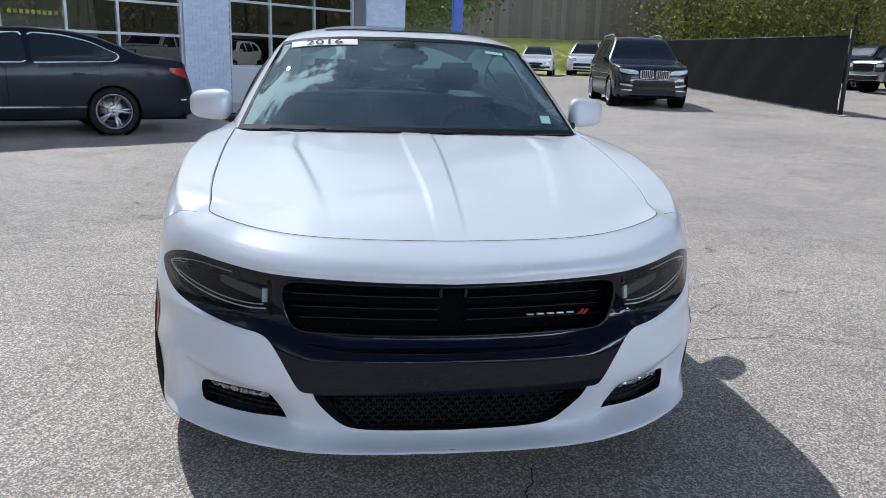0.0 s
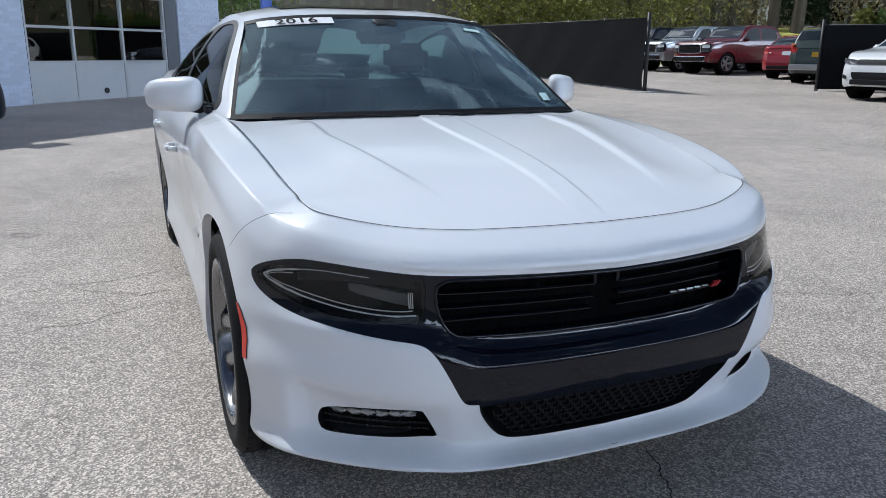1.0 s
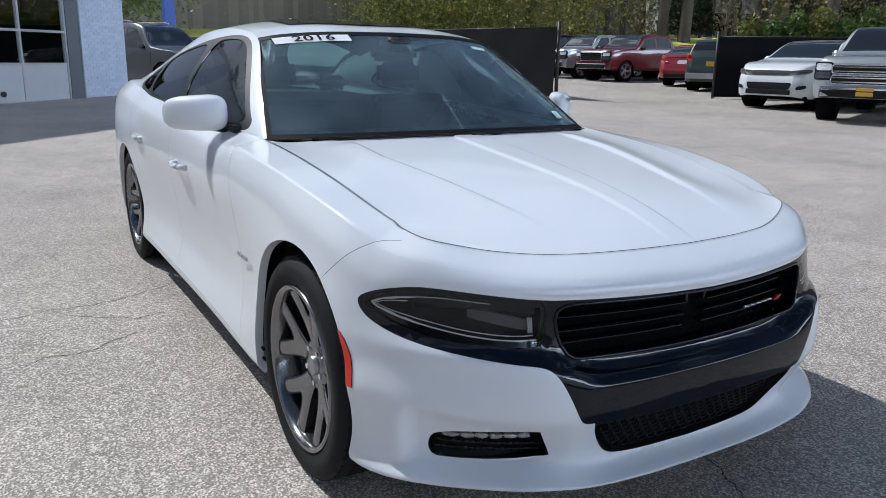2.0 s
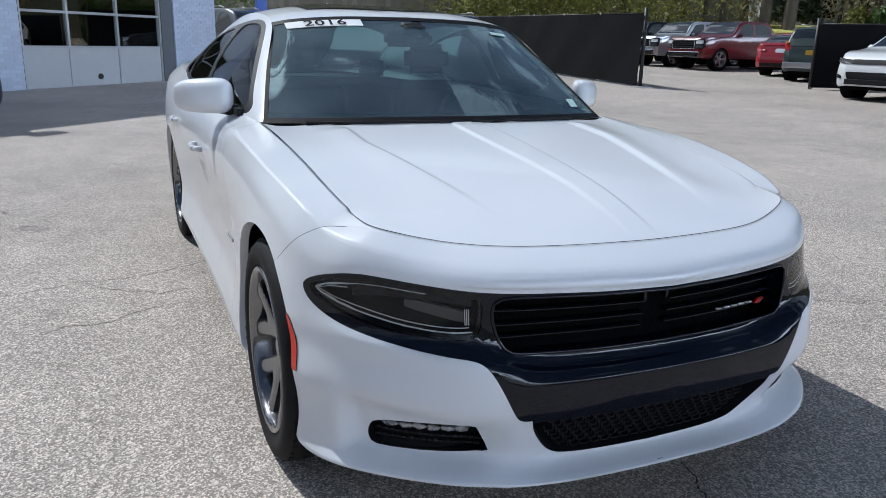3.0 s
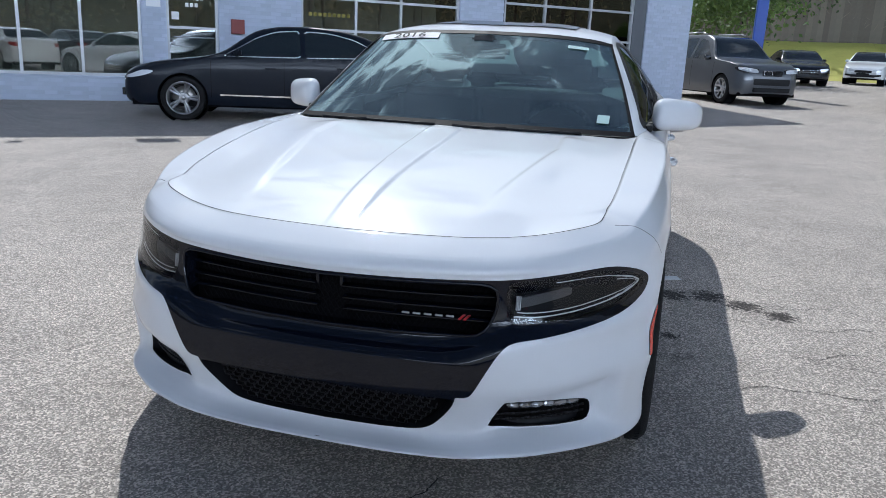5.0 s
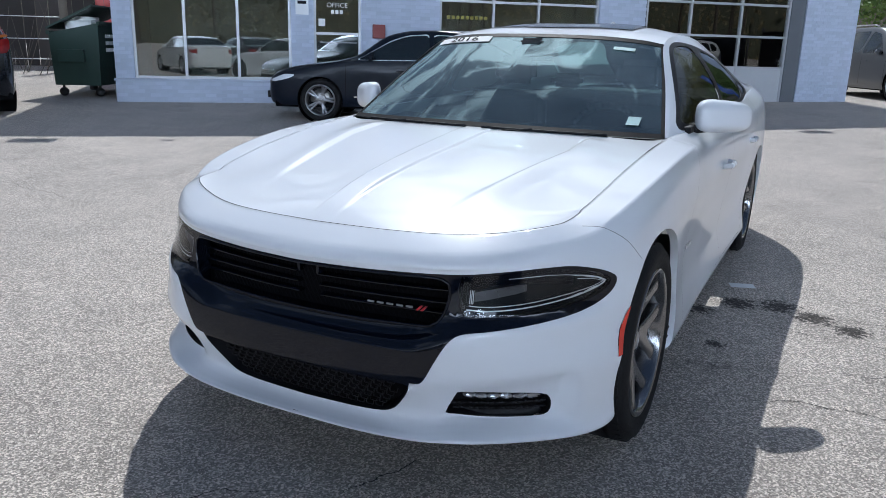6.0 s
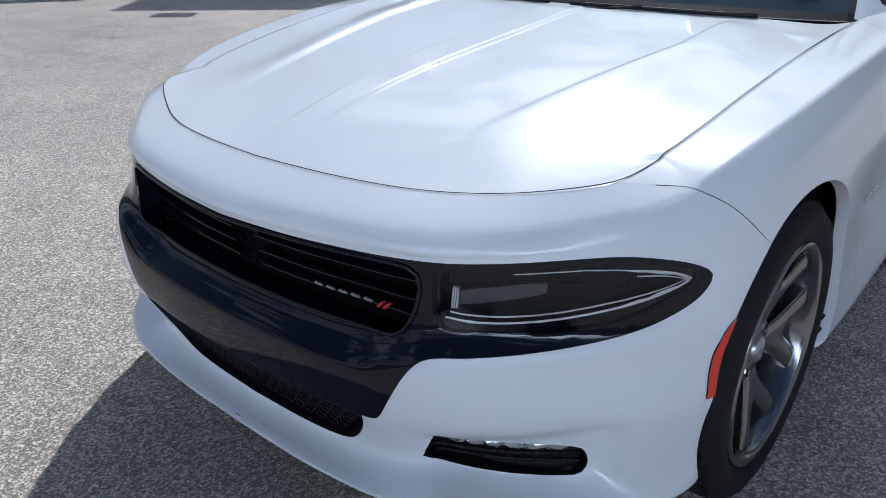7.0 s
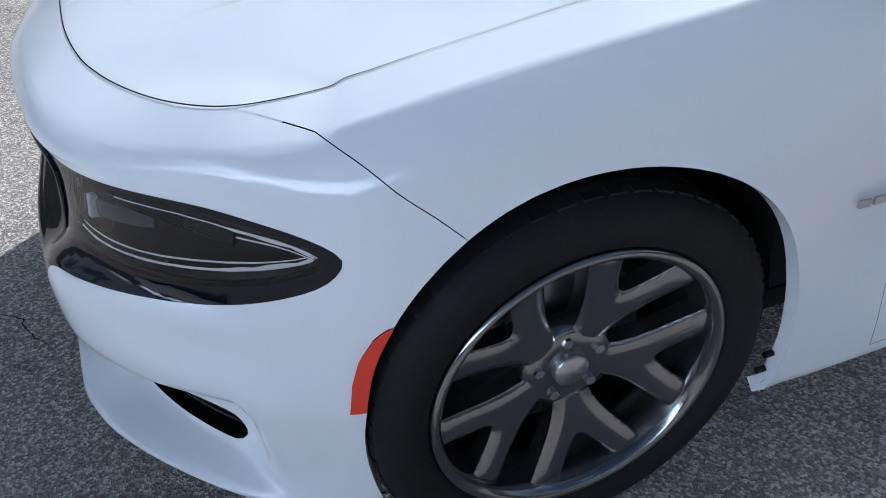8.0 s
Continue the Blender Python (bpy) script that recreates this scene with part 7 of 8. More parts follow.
def suv(name, label, paint, m, L=4.7, W=1.88, H=1.66, wb=2.86, fo=0.86, style="y", **kw):
    top = [(0, 0.80), (0.03, 0.88), (0.10, 0.96), (0.22, 1.01), (0.45, 1.05), (1.15, 1.13), (1.30, 1.17), (1.95, H - 0.08), (2.3, H - 0.01), (2.8, H), (3.8, H - 0.03), (4.25, H - 0.10), (4.52, 1.25), (L, 1.05)]
    belt = [(0, 0.74), (0.6, 0.98), (1.5, 1.06), (3.8, 1.12), (L, 1.05)]
    win = [[(1.50, 1.10), (2.05, H - 0.19), (2.45, H - 0.115), (2.48, 1.11)], [(2.58, 1.11), (2.57, H - 0.115), (3.30, H - 0.125), (3.38, 1.14)], [(3.46, 1.15), (3.42, H - 0.13), (3.90, H - 0.16), (4.16, 1.28), (4.05, 1.18)]]
    args = dict(style=style, mirror_y=1.62, lamps=((0.52, 0.82, 0.34, 0.13),), rear_lamps=((0.66, 1.0, 0.26, 0.22),), clad=0.42, rails=True)
    args.update(kw)
    return vehicle(name, label, "car", m, L, W, top, belt, paint, (fo, fo + wb), 0.365, win, [(1.32, 2.20), (4.28, 4.50)], **args)


def pickup(name, label, paint, m, L=5.8, W=2.03, H=1.88, wb=3.6, fo=1.0, **kw):
    top = [(0, 1.12), (0.06, 1.20), (0.5, 1.26), (1.45, 1.30), (1.60, 1.34), (2.15, H - 0.06), (2.5, H), (3.3, H - 0.01), (3.75, H - 0.06), (3.92, 1.36), (4.1, 1.33), (L - 0.05, 1.33), (L, 1.28)]
    belt = [(0, 0.95), (0.6, 1.15), (1.6, 1.22), (3.9, 1.26), (L, 1.26)]
    win = [[(1.80, 1.26), (2.22, H - 0.17), (2.55, H - 0.12), (2.72, H - 0.12), (2.72, 1.27)], [(2.84, 1.27), (2.84, H - 0.12), (3.5, H - 0.14), (3.66, H - 0.22), (3.70, 1.28)]]
    args = dict(style="x", mirror_y=1.95, sill=0.42, nose=0.90, tail=0.93, lamps=(), rear_lamps=((0.80, 1.10, 0.14, 0.36),), under=(0.46, 0.68, M_CHROME), grille=[(-0.58, 0.58, 0.78, 1.10, M_CHROME, 4)], bulge=0.03, face=TRUCK_FACE)
    args.update(kw)
    return vehicle(name, label, "truck", m, L, W, top, belt, paint, (fo, fo + wb), 0.40, win, [(1.66, 2.30), (3.78, 3.90)], tumble=0.32, **args)


def slab(x0, x1, z0, z1, dz=0.0):
    """Four-cornered outline, its outer end raised by dz."""
    return [(x0, z0), (x1, z0 + dz), (x1, z1 + dz), (x0, z1)]


SUV_FACE = (
    ("headlight", [(0.40, 0.80), (0.66, 0.81), (0.85, 0.86), (0.87, 0.94), (0.62, 0.915), (0.40, 0.89)], M_LAMPCLEAR, "clear headlight"),
    ("headlight_bezel", [(0.38, 0.785), (0.66, 0.795), (0.87, 0.85), (0.89, 0.955), (0.62, 0.93), (0.38, 0.905)], M_SATINBLACK, "", 0.010),
    ("fog_trim", slab(0.52, 0.84, 0.50, 0.545, 0.03), M_ALLOY, "bright fog lamp trim"),
    ("lower_grille", slab(-0.52, 0.52, 0.50, 0.66), M_SATINBLACK, "black lower grille", 0.012, (1,)),
)
TRUCK_FACE = (
    ("headlight", slab(0.64, 0.93, 0.97, 1.10), M_LAMPCLEAR, "clear headlight"),
    ("headlight", slab(0.64, 0.93, 0.82, 0.945), M_LAMPDARK, "clear lower headlight"),
    ("headlight_bezel", slab(0.61, 0.96, 0.79, 1.13), M_SATINBLACK, "", 0.008),
    ("lower_grille", slab(-0.80, 0.80, 0.47, 0.60), M_SATINBLACK, "black bumper intake", 0.075, (1,)),
)
HATCH_FACE = (
    ("headlight", [(0.36, 0.57), (0.66, 0.60), (0.76, 0.66), (0.74, 0.71), (0.40, 0.67)], M_LAMPCLEAR, "clear headlight"),
    ("fog_inset", slab(0.46, 0.74, 0.36, 0.44, 0.02), M_SATINBLACK, "black fog lamp inset"),
)
SPORT_FACE = (
    ("headlight", [(0.44, 0.775), (0.72, 0.79), (0.88, 0.83), (0.88, 0.91), (0.66, 0.885), (0.44, 0.865)], M_LAMPDARK, "smoked headlight"),
    ("grille_mask", slab(-0.46, 0.46, 0.765, 0.875), M_SATINBLACK, "black grille mask", 0.014, (1,)),
    ("lower_grille", [(-0.50, 0.44), (0.50, 0.44), (0.56, 0.60), (-0.56, 0.60)], M_SATINBLACK, "black lower grille", 0.016, (1,)),
    ("fog_inset", slab(0.66, 0.84, 0.44, 0.52, 0.03), M_SATINBLACK, "black fog lamp inset"),
)
SALOON_BACK = (
    ("tail_light", [(0.46, 0.80), (0.70, 0.80), (0.84, 0.86), (0.84, 0.97), (0.66, 0.95), (0.48, 0.90)], M_LAMPRED, "red tail light"),
    ("reversing_light", slab(0.50, 0.62, 0.83, 0.87), M_LAMPCLEAR, "clear reversing light", 0.024),
    ("number_recess", slab(-0.17, 0.17, 0.77, 0.90), M_LAMPCLEAR, "blank pale plate", 0.012, (1,)),
    ("bumper_insert", slab(-0.62, 0.62, 0.30, 0.42), M_SATINBLACK, "black bumper insert", 0.012, (1,)),
)
WAGON_BACK = (
    ("tail_light", [(0.66, 0.92), (0.86, 0.95), (0.86, 1.12), (0.72, 1.10)], M_LAMPRED, "red tail light"),
    ("tail_light", slab(0.68, 0.86, 1.12, 1.16, 0.02), M_AMBER, "amber tail light"),
)

P_GREY = paint_mat("graphite_paint", (0.007, 0.010, 0.017), 0.3, coat=0.1, spec=0.15)
P_BLACK = paint_mat("black_paint", (0.006, 0.007, 0.010), 0.25, coat=0.9)
P_MIDGREY = paint_mat("steel_grey_paint", (0.085, 0.092, 0.104), 0.3, metal=0.3, coat=0.5)
P_WHITE = paint_mat("plain_white_paint", (0.66, 0.68, 0.70), 0.35)
P_RED = paint_mat("deep_red_paint", (0.115, 0.006, 0.012), 0.3)
P_RED2 = paint_mat("bright_red_paint", (0.27, 0.010, 0.020), 0.3)
P_SILVER = paint_mat("silver_paint", (0.42, 0.44, 0.46), 0.3, metal=0.5)
P_GREEN = paint_mat("dark_green_paint", (0.02, 0.035, 0.032), 0.3, coat=0.5)

vw, vsk = saloon("grey_saloon", "dark grey saloon with chrome window line, parked by the brick building", P_GREY, spot(-6.07, 8.46, 0.84, 0.90, -66.0), grille=[(-0.42, 0.42, 0.52, 0.62, M_CHROME, 3)], alloy=M_GUNMETAL)
for sd in (1, -1):
    p = vsk.locate([(y, 0.40) for y in np.linspace(1.45, 3.35, 16)], YZ, 1.3, 3.5)
    q = vsk.f(p[:, 0], p[:, 1])
    vs = [(a[0] * sd + sd * 0.006, a[1], a[2] + d) for a in q for d in (-0.011, 0.011)]
    part("side_strip", mesh_from("side_strip", vs, [(2 * i, 2 * i + 1, 2 * i + 3, 2 * i + 2) for i in range(15)], M_CHROME), vw, "thin chrome side strip")
    part("rear_strip", box_mesh("rear_strip", M_CHROME, (sd * 0.80 - 0.02, sd * 0.80 + 0.035, 4.46, 4.72, 0.485, 0.505), bevel=0.004), vw, "thin chrome bumper strip")
suv("black_suv", "black SUV with twin upright chrome grilles, parked on the lot", P_BLACK, spot(6.85, 17.75, -0.80, 0.86, -9), grille=[(-0.36, -0.03, 0.70, 0.90, M_CHROME, 7), (0.03, 0.36, 0.70, 0.90, M_CHROME, 7)], under=(0.40, 0.43, M_ALLOY), W=1.98, H=1.80, lamps=(), face=SUV_FACE)
suv("grey_suv", "steel grey SUV with roof rails, parked behind the building", P_MIDGREY, spot(2.5, 20.1, -0.80, 0.86, 28), H=1.78, L=4.6, grille=[(-0.26, -0.03, 0.74, 0.86, M_CHROME, 5), (0.03, 0.26, 0.74, 0.86, M_SATINBLACK, 3)], lamps=(), face=SUV_FACE[:2] + SUV_FACE[3:], clad=None)
saloon("white_hatchback", "small white hatchback parked before the grass bank", P_WHITE, spot(9.14, 38.4, -0.80, 0.85, -18), L=4.3, W=1.76, H=1.50, wb=2.58, trim=M_SATINBLACK, grille=[(-0.34, 0.34, 0.53, 0.62, M_SATINBLACK, 2), (-0.26, 0.26, 0.34, 0.50, M_SATINBLACK, 2)], lamps=(), face=HATCH_FACE)
suv("white_suv", "white SUV with roof rails parked before the grass bank", P_WHITE, spot(12.3, 40.2, -0.80, 0.9, -22), H=1.80, clad=None, lamps=(), face=SUV_FACE)
saloon("black_coupe", "black car parked before the grass bank", P_BLACK, spot(7.5, 34.5, 0.78, 0.9, 4), trim=M_SATINBLACK, lamps=(), face=HATCH_FACE)
pickup("red_pickup", "deep red pickup truck with chrome bumper in a parked row", P_RED, spot(20.75, 22.3, 0.95, 1.0, -86))
pickup("silver_pickup", "silver pickup truck in a parked row", P_SILVER, spot(20.9, 25.2, 0.95, 1.0, -86))
pickup("dark_pickup", "dark blue-grey pickup truck in a parked row", P_GREY, spot(21.2, 28.4, 0.95, 1.0, -85))
saloon("red_saloon", "bright red saloon backed into the parked row", P_RED2, spot(20.2, 19.6, 0.82, 4.0, 116), trim=M_SATINBLACK, back=SALOON_BACK, bulge=0.16)
suv("green_wagon", "dark green wagon backed up beside the screened fence", P_GREEN, spot(18.9, 17.1, 0.80, 3.75, 116), plate=(4.71, 0.85), under=(0.38, 0.56, M_ALLOY), clad=None, back=WAGON_BACK)
suv("white_sport_suv", "white sporty SUV with a bonnet scoop parked along the fence", P_WHITE, spot(14.97, 11.54, -0.82, 0.9, -82), L=5.0, W=1.93, H=1.62, wb=3.04, clad=None, rails=False, lamps=(), face=SPORT_FACE, bulge=0.13)
pickup("silver_grille_pickup", "silver pickup truck with a wide chrome grille and yellow plate", P_SILVER, spot(13.24, 8.53, -0.95, 1.0, -70), grille=[(-0.62, 0.62, 0.92, 1.08, M_CHROME, 2), (-0.62, 0.62, 0.72, 0.88, M_CHROME, 2)], plate=(-0.06, 0.58))
suv("black_wagon", "black wagon parked with its tail to the lot near a dumpster", P_BLACK, spot(-10.62, 6.2, -0.82, 3.75, -118), plate=(4.73, 0.95), clad=None, rails=False, back=WAGON_BACK)
saloon("pale_saloon", "white saloon parked across the lot", P_WHITE, spot(1.7, -4.9, 0, 2.4, 20), trim=M_SATINBLACK)
saloon("dark_saloon", "dark saloon parked across the lot", P_GREY, spot(5.2, -5.4, 0, 2.4, 20))


# ---- bank, woods, house and yard things ----
def polar(az, r):
    """A point at a bearing clockwise from straight ahead, and a distance."""
    return r * math.sin(radians(az)), r * math.cos(radians(az))


def bank_z(x, y):
    """Height of the land, with the grass bank behind the far row."""
    r, az = math.hypot(x, y), math.degrees(math.atan2(x, y))
    k = min(1.0, max(0.0, (r - 45.0) / 8.0)) * min(1.0, max(0.0, (az + 10) / 8)) * min(1.0, max(0.0, (78 - az) / 12))
    return ground_z(x, y) + 2.2 * k * k * (3 - 2 * k)


def build_bank():
    vs, fs = [], []
    azs, rs = np.arange(-10, 79, 1.0), [44.6, 45.5, 47, 49, 51, 53, 56, 64, 80, 110]
    for a in azs:
        for r in rs:
            x, y = polar(a, r)
            edge = min(a + 10, 78 - a)
            vs.append((x, y, bank_z(x, y) + (0.012 if r > 45 else -0.03) + 0.05 * noise.noise(Vector((x * 0.4, y * 0.4, 0))) * (r > 45.2)))
    n = len(rs)
    for i in range(len(azs) - 1):
        for j in range(n - 1):
            fs.append((i * n + j, i * n + j + 1, (i + 1) * n + j + 1, (i + 1) * n + j))
    tagged(new("grass_bank", mesh_from("grass_bank", vs, fs, M_GRASS)), "yellow-green grass bank rising behind the lot", "bank", kind="structure")


def leaf_mesh(name, pts, size, material, slim=0.55):
    """A mesh of small crossed-over leaf blades at the given points."""
    pts = np.asarray(pts)
    n = len(pts)
    rng = np.random.RandomState(n % 9973)
    a, b = rng.normal(size=(n, 3)), rng.normal(size=(n, 3))
    a /= np.linalg.norm(a, axis=1)[:, None]
    b -= (a * b).sum(1)[:, None] * a
    b /= np.linalg.norm(b, axis=1)[:, None]
    s = size * rng.uniform(0.5, 1.2, (n, 1))
    v = np.stack([pts + a * s, pts + b * s * slim, pts - a * s, pts - b * s * slim], 1).reshape(-1, 3)
    me = bpy.data.meshes.new(name)
    me.vertices.add(4 * n)
    me.vertices.foreach_set("co", v.ravel())
    me.loops.add(4 * n)
    me.loops.foreach_set("vertex_index", np.arange(4 * n))
    me.polygons.add(n)
    me.polygons.foreach_set("loop_start", np.arange(0, 4 * n, 4))
    me.polygons.foreach_set("loop_total", np.full(n, 4))
    me.materials.append(material)
    me.update()
    me.validate()
    return me


def grow(seed, height, leaves, leaf_size, leaf_material, spread=0.9, bare=False):
    """Trunk with limbs and twigs, and a crown of small leaves round the twigs."""
    rnd = random.Random(seed)
    bm, tips = bmesh.new(), []

    def limb(p, d, length, r, level):
        steps = 4 if level < 2 else 2
        for i in range(steps):
            q = p + d * (length / steps)
            r2 = r * (0.86 if level == 0 else 0.74)
            tube(bm, p, q, r, r2, 8 if level == 0 else (5 if level == 1 else 4), caps=False)
            if level < 3 and (i > 0 or level > 0):
                for _ in range(2 if level < 2 else 1):
                    az = rnd.uniform(0, 2 * math.pi)
                    side = Vector((math.cos(az), math.sin(az), rnd.uniform(0.1, 0.8))).normalized()
                    limb(q, (d * 0.45 + side * spread).normalized(), length * rnd.uniform(0.38, 0.55), r2 * 0.52, level + 1)
            if level >= 2:
                tips.append(q)
            p, r = q, r2
            d = (d + Vector((rnd.uniform(-0.14, 0.14), rnd.uniform(-0.14, 0.14), 0.03))).normalized()
        tips.append(p)

    limb(Vector((0, 0, -0.3)), Vector((rnd.uniform(-0.05, 0.05), rnd.uniform(-0.05, 0.05), 1)).normalized(), height, 0.022 * height, 0)
    rng = np.random.RandomState(seed)
    t = np.array([tuple(q) for q in tips])
    pts = t[rng.randint(0, len(t), leaves)] + rng.normal(scale=0.045 * height, size=(leaves, 3))
    return bm_mesh("trunk", bm, M_BARK, True), leaf_mesh("crown", pts, leaf_size, leaf_material)


TREES = []
for sd_, h_, nl, ls, mt in ((3, 11.0, 1500, 0.10, M_LEAF_A), (7, 14.0, 700, 0.10, M_LEAF_A), (11, 9.0, 2200, 0.11, M_LEAF_A), (19, 16.0, 400, 0.09, M_LEAF_C)):
    TREES.append(grow(sd_, h_, nl, ls, mt))


def plant(k, az, r, turn, scale, label, group="trees on the bank"):
    x, y = polar(az, r)
    t = root("tree", Matrix.Translation((x, y, bank_z(x, y))) @ Matrix.Rotation(turn, 4, "Z") @ Matrix.Scale(scale, 4), label, "tree", group)
    part("trunk", TREES[k][0], t)
    part("crown", TREES[k][1], t, "sparse spring leaves")


def build_woods():
    rnd = random.Random(5)
    for i in range(46):
        az = 8 + 62 * (i + rnd.uniform(-0.4, 0.4)) / 46
        r = rnd.uniform(50, 70) if az > 25 else rnd.uniform(57, 68)
        k = rnd.choice((0, 1, 3, 3)) if az > 36 else rnd.choice((0, 2, 2, 1))
        plant(k, az, r, rnd.uniform(0, 6.28), rnd.uniform(0.8, 1.3), "tall bare-limbed tree with sparse spring leaves on the bank" if k in (1, 3) else "slender tree with yellow-green spring leaves on the bank")
    for i in range(14):
        az = -70 + 62 * (i + rnd.uniform(-0.3, 0.3)) / 14
        plant(rnd.choice((0, 1, 3)), az, rnd.uniform(40, 52), rnd.uniform(0, 6.28), rnd.uniform(0.8, 1.2), "bare-limbed tree standing behind the building")
    rng = np.random.RandomState(2)

    def cloud(name, label, n, az0, az1, r0, r1, z0, z1, size, material, lumps=60, slim=0.55):
        c_az, c_r, c_z = rng.uniform(az0, az1, lumps), rng.uniform(r0, r1, lumps), rng.uniform(z0, z1, lumps)
        pick = rng.randint(0, lumps, n)
        az = np.radians(c_az[pick] + rng.normal(scale=1.4, size=n))
        r = c_r[pick] + rng.normal(scale=1.0, size=n)
        z = c_z[pick] + rng.normal(scale=(z1 - z0) * 0.14, size=n)
        x, y = r * np.sin(az), r * np.cos(az)
        g = np.array([bank_z(a, b) for a, b in zip(x, y)])
        tagged(new(name, leaf_mesh(name, np.stack([x, y, g + np.maximum(0.05, z)], 1), size, material, slim)), label, "foliage", kind="stuff")

    cloud("shrub_leaves", "yellow-green spring shrubs along the top of the bank", 20000, 23, 41, 48, 56, 0.2, 4.5, 0.13, M_LEAF_A, 80)
    cloud("ivy_leaves", "dark ivy hanging over the board wall", 5000, 1, 9, 52.4, 53.2, 1.6, 4.4, 0.14, M_LEAF_B, 30)
    cloud("understorey_leaves", "dark green undergrowth between the trees", 15000, 36, 72, 55, 68, 0.2, 5.0, 0.18, M_LEAF_E, 90)
    cloud("branch_leaves", "light spring foliage high in the woods", 24000, 5, 70, 56, 74, 5.0, 16.0, 0.20, M_LEAF_A, 160)
    cloud("side_leaves", "bright green bushes beside the building", 5000, 3, 9, 34, 38, 2.4, 5.2, 0.13, M_LEAF_C, 22)
    cloud("far_leaves", "dark woods round the lot", 34000, -180, 180, 74, 90, 0.5, 18.0, 0.42, M_LEAF_E, 500)
    cloud("bare_twigs", "tangle of bare tan twigs between the trees", 16000, 9, 74, 50, 66, 0.3, 8.0, 0.42, M_TWIG, 260, 0.03)
    # the dim depth of the woods
    vs, fs = [], []
    for k in range(121):
        a = 2 * math.pi * k / 120
        for z in (-1.0, 9.0, 19.0 + 3 * math.sin(k * 1.7) + 2 * math.sin(k * 4.1)):
            vs.append((96 * math.sin(a), 96 * math.cos(a), z))
    for k in range(120):
        for j in range(2):
            fs.append((k * 3 + j, k * 3 + j + 1, (k + 1) * 3 + j + 1, (k + 1) * 3 + j))
    far = mat("wood_depth", (0.115, 0.118, 0.080), 0.95, var=0.6, scale=0.12)
    tagged(new("backdrop", mesh_from("backdrop", vs, fs, far)), "dim brown-green depth of the woods all round", "woods", kind="structure")
    # trunks in the depth
    bm = bmesh.new()
    for i in range(150):
        az = rnd.uniform(0, 360)
        r = rnd.uniform(70, 88)
        x, y = polar(az, r)
        h = rnd.uniform(10, 20)
        tube(bm, (x, y, 0), (x + rnd.uniform(-1, 1), y + rnd.uniform(-1, 1), h), rnd.uniform(0.14, 0.32), 0.06, 6, caps=False)
    tagged(new("far_trunks", bm_mesh("far_trunks", bm, M_BARK, True)), "bare grey-brown trunks in the far woods", "trunks", kind="stuff")


def build_board_wall():
    """Weathered board wall on top of the bank, board by board."""
    w = root("board_wall", Matrix.Identity(4), "tall weathered grey-brown board wall above the grass bank", "fence")
    me = box_mesh("board", M_WOODFENCE, (-0.29, 0.29, -0.02, 0.02, 0.0, 3.6), bevel=0.006)
    for i in range(64):
        az = 1.5 + 22.5 * i / 64
        x, y = polar(az, 53.5)
        part("board", me, w, m=pose(x, y, bank_z(x, y) - 0.2 + random.uniform(-0.05, 0.05), 0, random.uniform(-0.6, 0.6), -az))
    for z in (0.8, 2.6):
        pts = [Vector((*polar(az, 53.56), bank_z(*polar(az, 53.56)) + z)) for az in np.linspace(1.5, 24, 24)]
        part("rail", tube_mesh("rail", M_WOODFENCE, *[(p, q, 0.06) for p, q in zip(pts[:-1], pts[1:])], n=4), w)


def build_house():
    az, r = 49.4, 66
    x, y = polar(az, r)
    h = root("house", pose(x, y, bank_z(x, y), 0, 0, -az + 20), "pale blue-grey clapboard house with white windows among trees", "house")
    wall = part("wall", box_mesh("wall", M_SIDING, (-4.2, 4.2, 0, 7, 0, 6.2)), h)
    for k in range(30):
        part("clapboard", box_mesh("clapboard", M_SIDING, (-4.22, 4.22, -0.03, 0.0, 0.2 * k, 0.2 * k + 0.185)), wall)
    bm = bmesh.new()
    vs = [bm.verts.new(p) for p in ((-4.6, -0.5, 6.1), (4.6, -0.5, 6.1), (4.6, 7.5, 6.1), (-4.6, 7.5, 6.1), (-4.6, 3.5, 8.8), (4.6, 3.5, 8.8))]
    for f in ((0, 1, 5, 4), (2, 3, 4, 5), (0, 4, 3), (1, 2, 5), (0, 3, 2, 1)):
        bm.faces.new([vs[i] for i in f])
    part("roof", bm_mesh("roof", bm, M_ROOF), h)
    for cx in (-2.6, 0.0, 2.6):
        for cz in (1.6, 4.4):
            w = part("window", box_mesh("window", M_WHITE, (cx - 0.60, cx - 0.50, -0.09, -0.03, cz - 0.8, cz + 0.8), (cx + 0.50, cx + 0.60, -0.09, -0.03, cz - 0.8, cz + 0.8), (cx - 0.5, cx + 0.5, -0.09, -0.03, cz - 0.8, cz - 0.7), (cx - 0.5, cx + 0.5, -0.09, -0.03, cz + 0.7, cz + 0.8), (cx - 0.5, cx + 0.5, -0.085, -0.035, cz - 0.03, cz + 0.03)), h, "white sash window")
            part("pane", box_mesh("pane", M_CARGLASS, (cx - 0.5, cx + 0.5, -0.06, -0.045, cz - 0.7, cz + 0.7)), w)


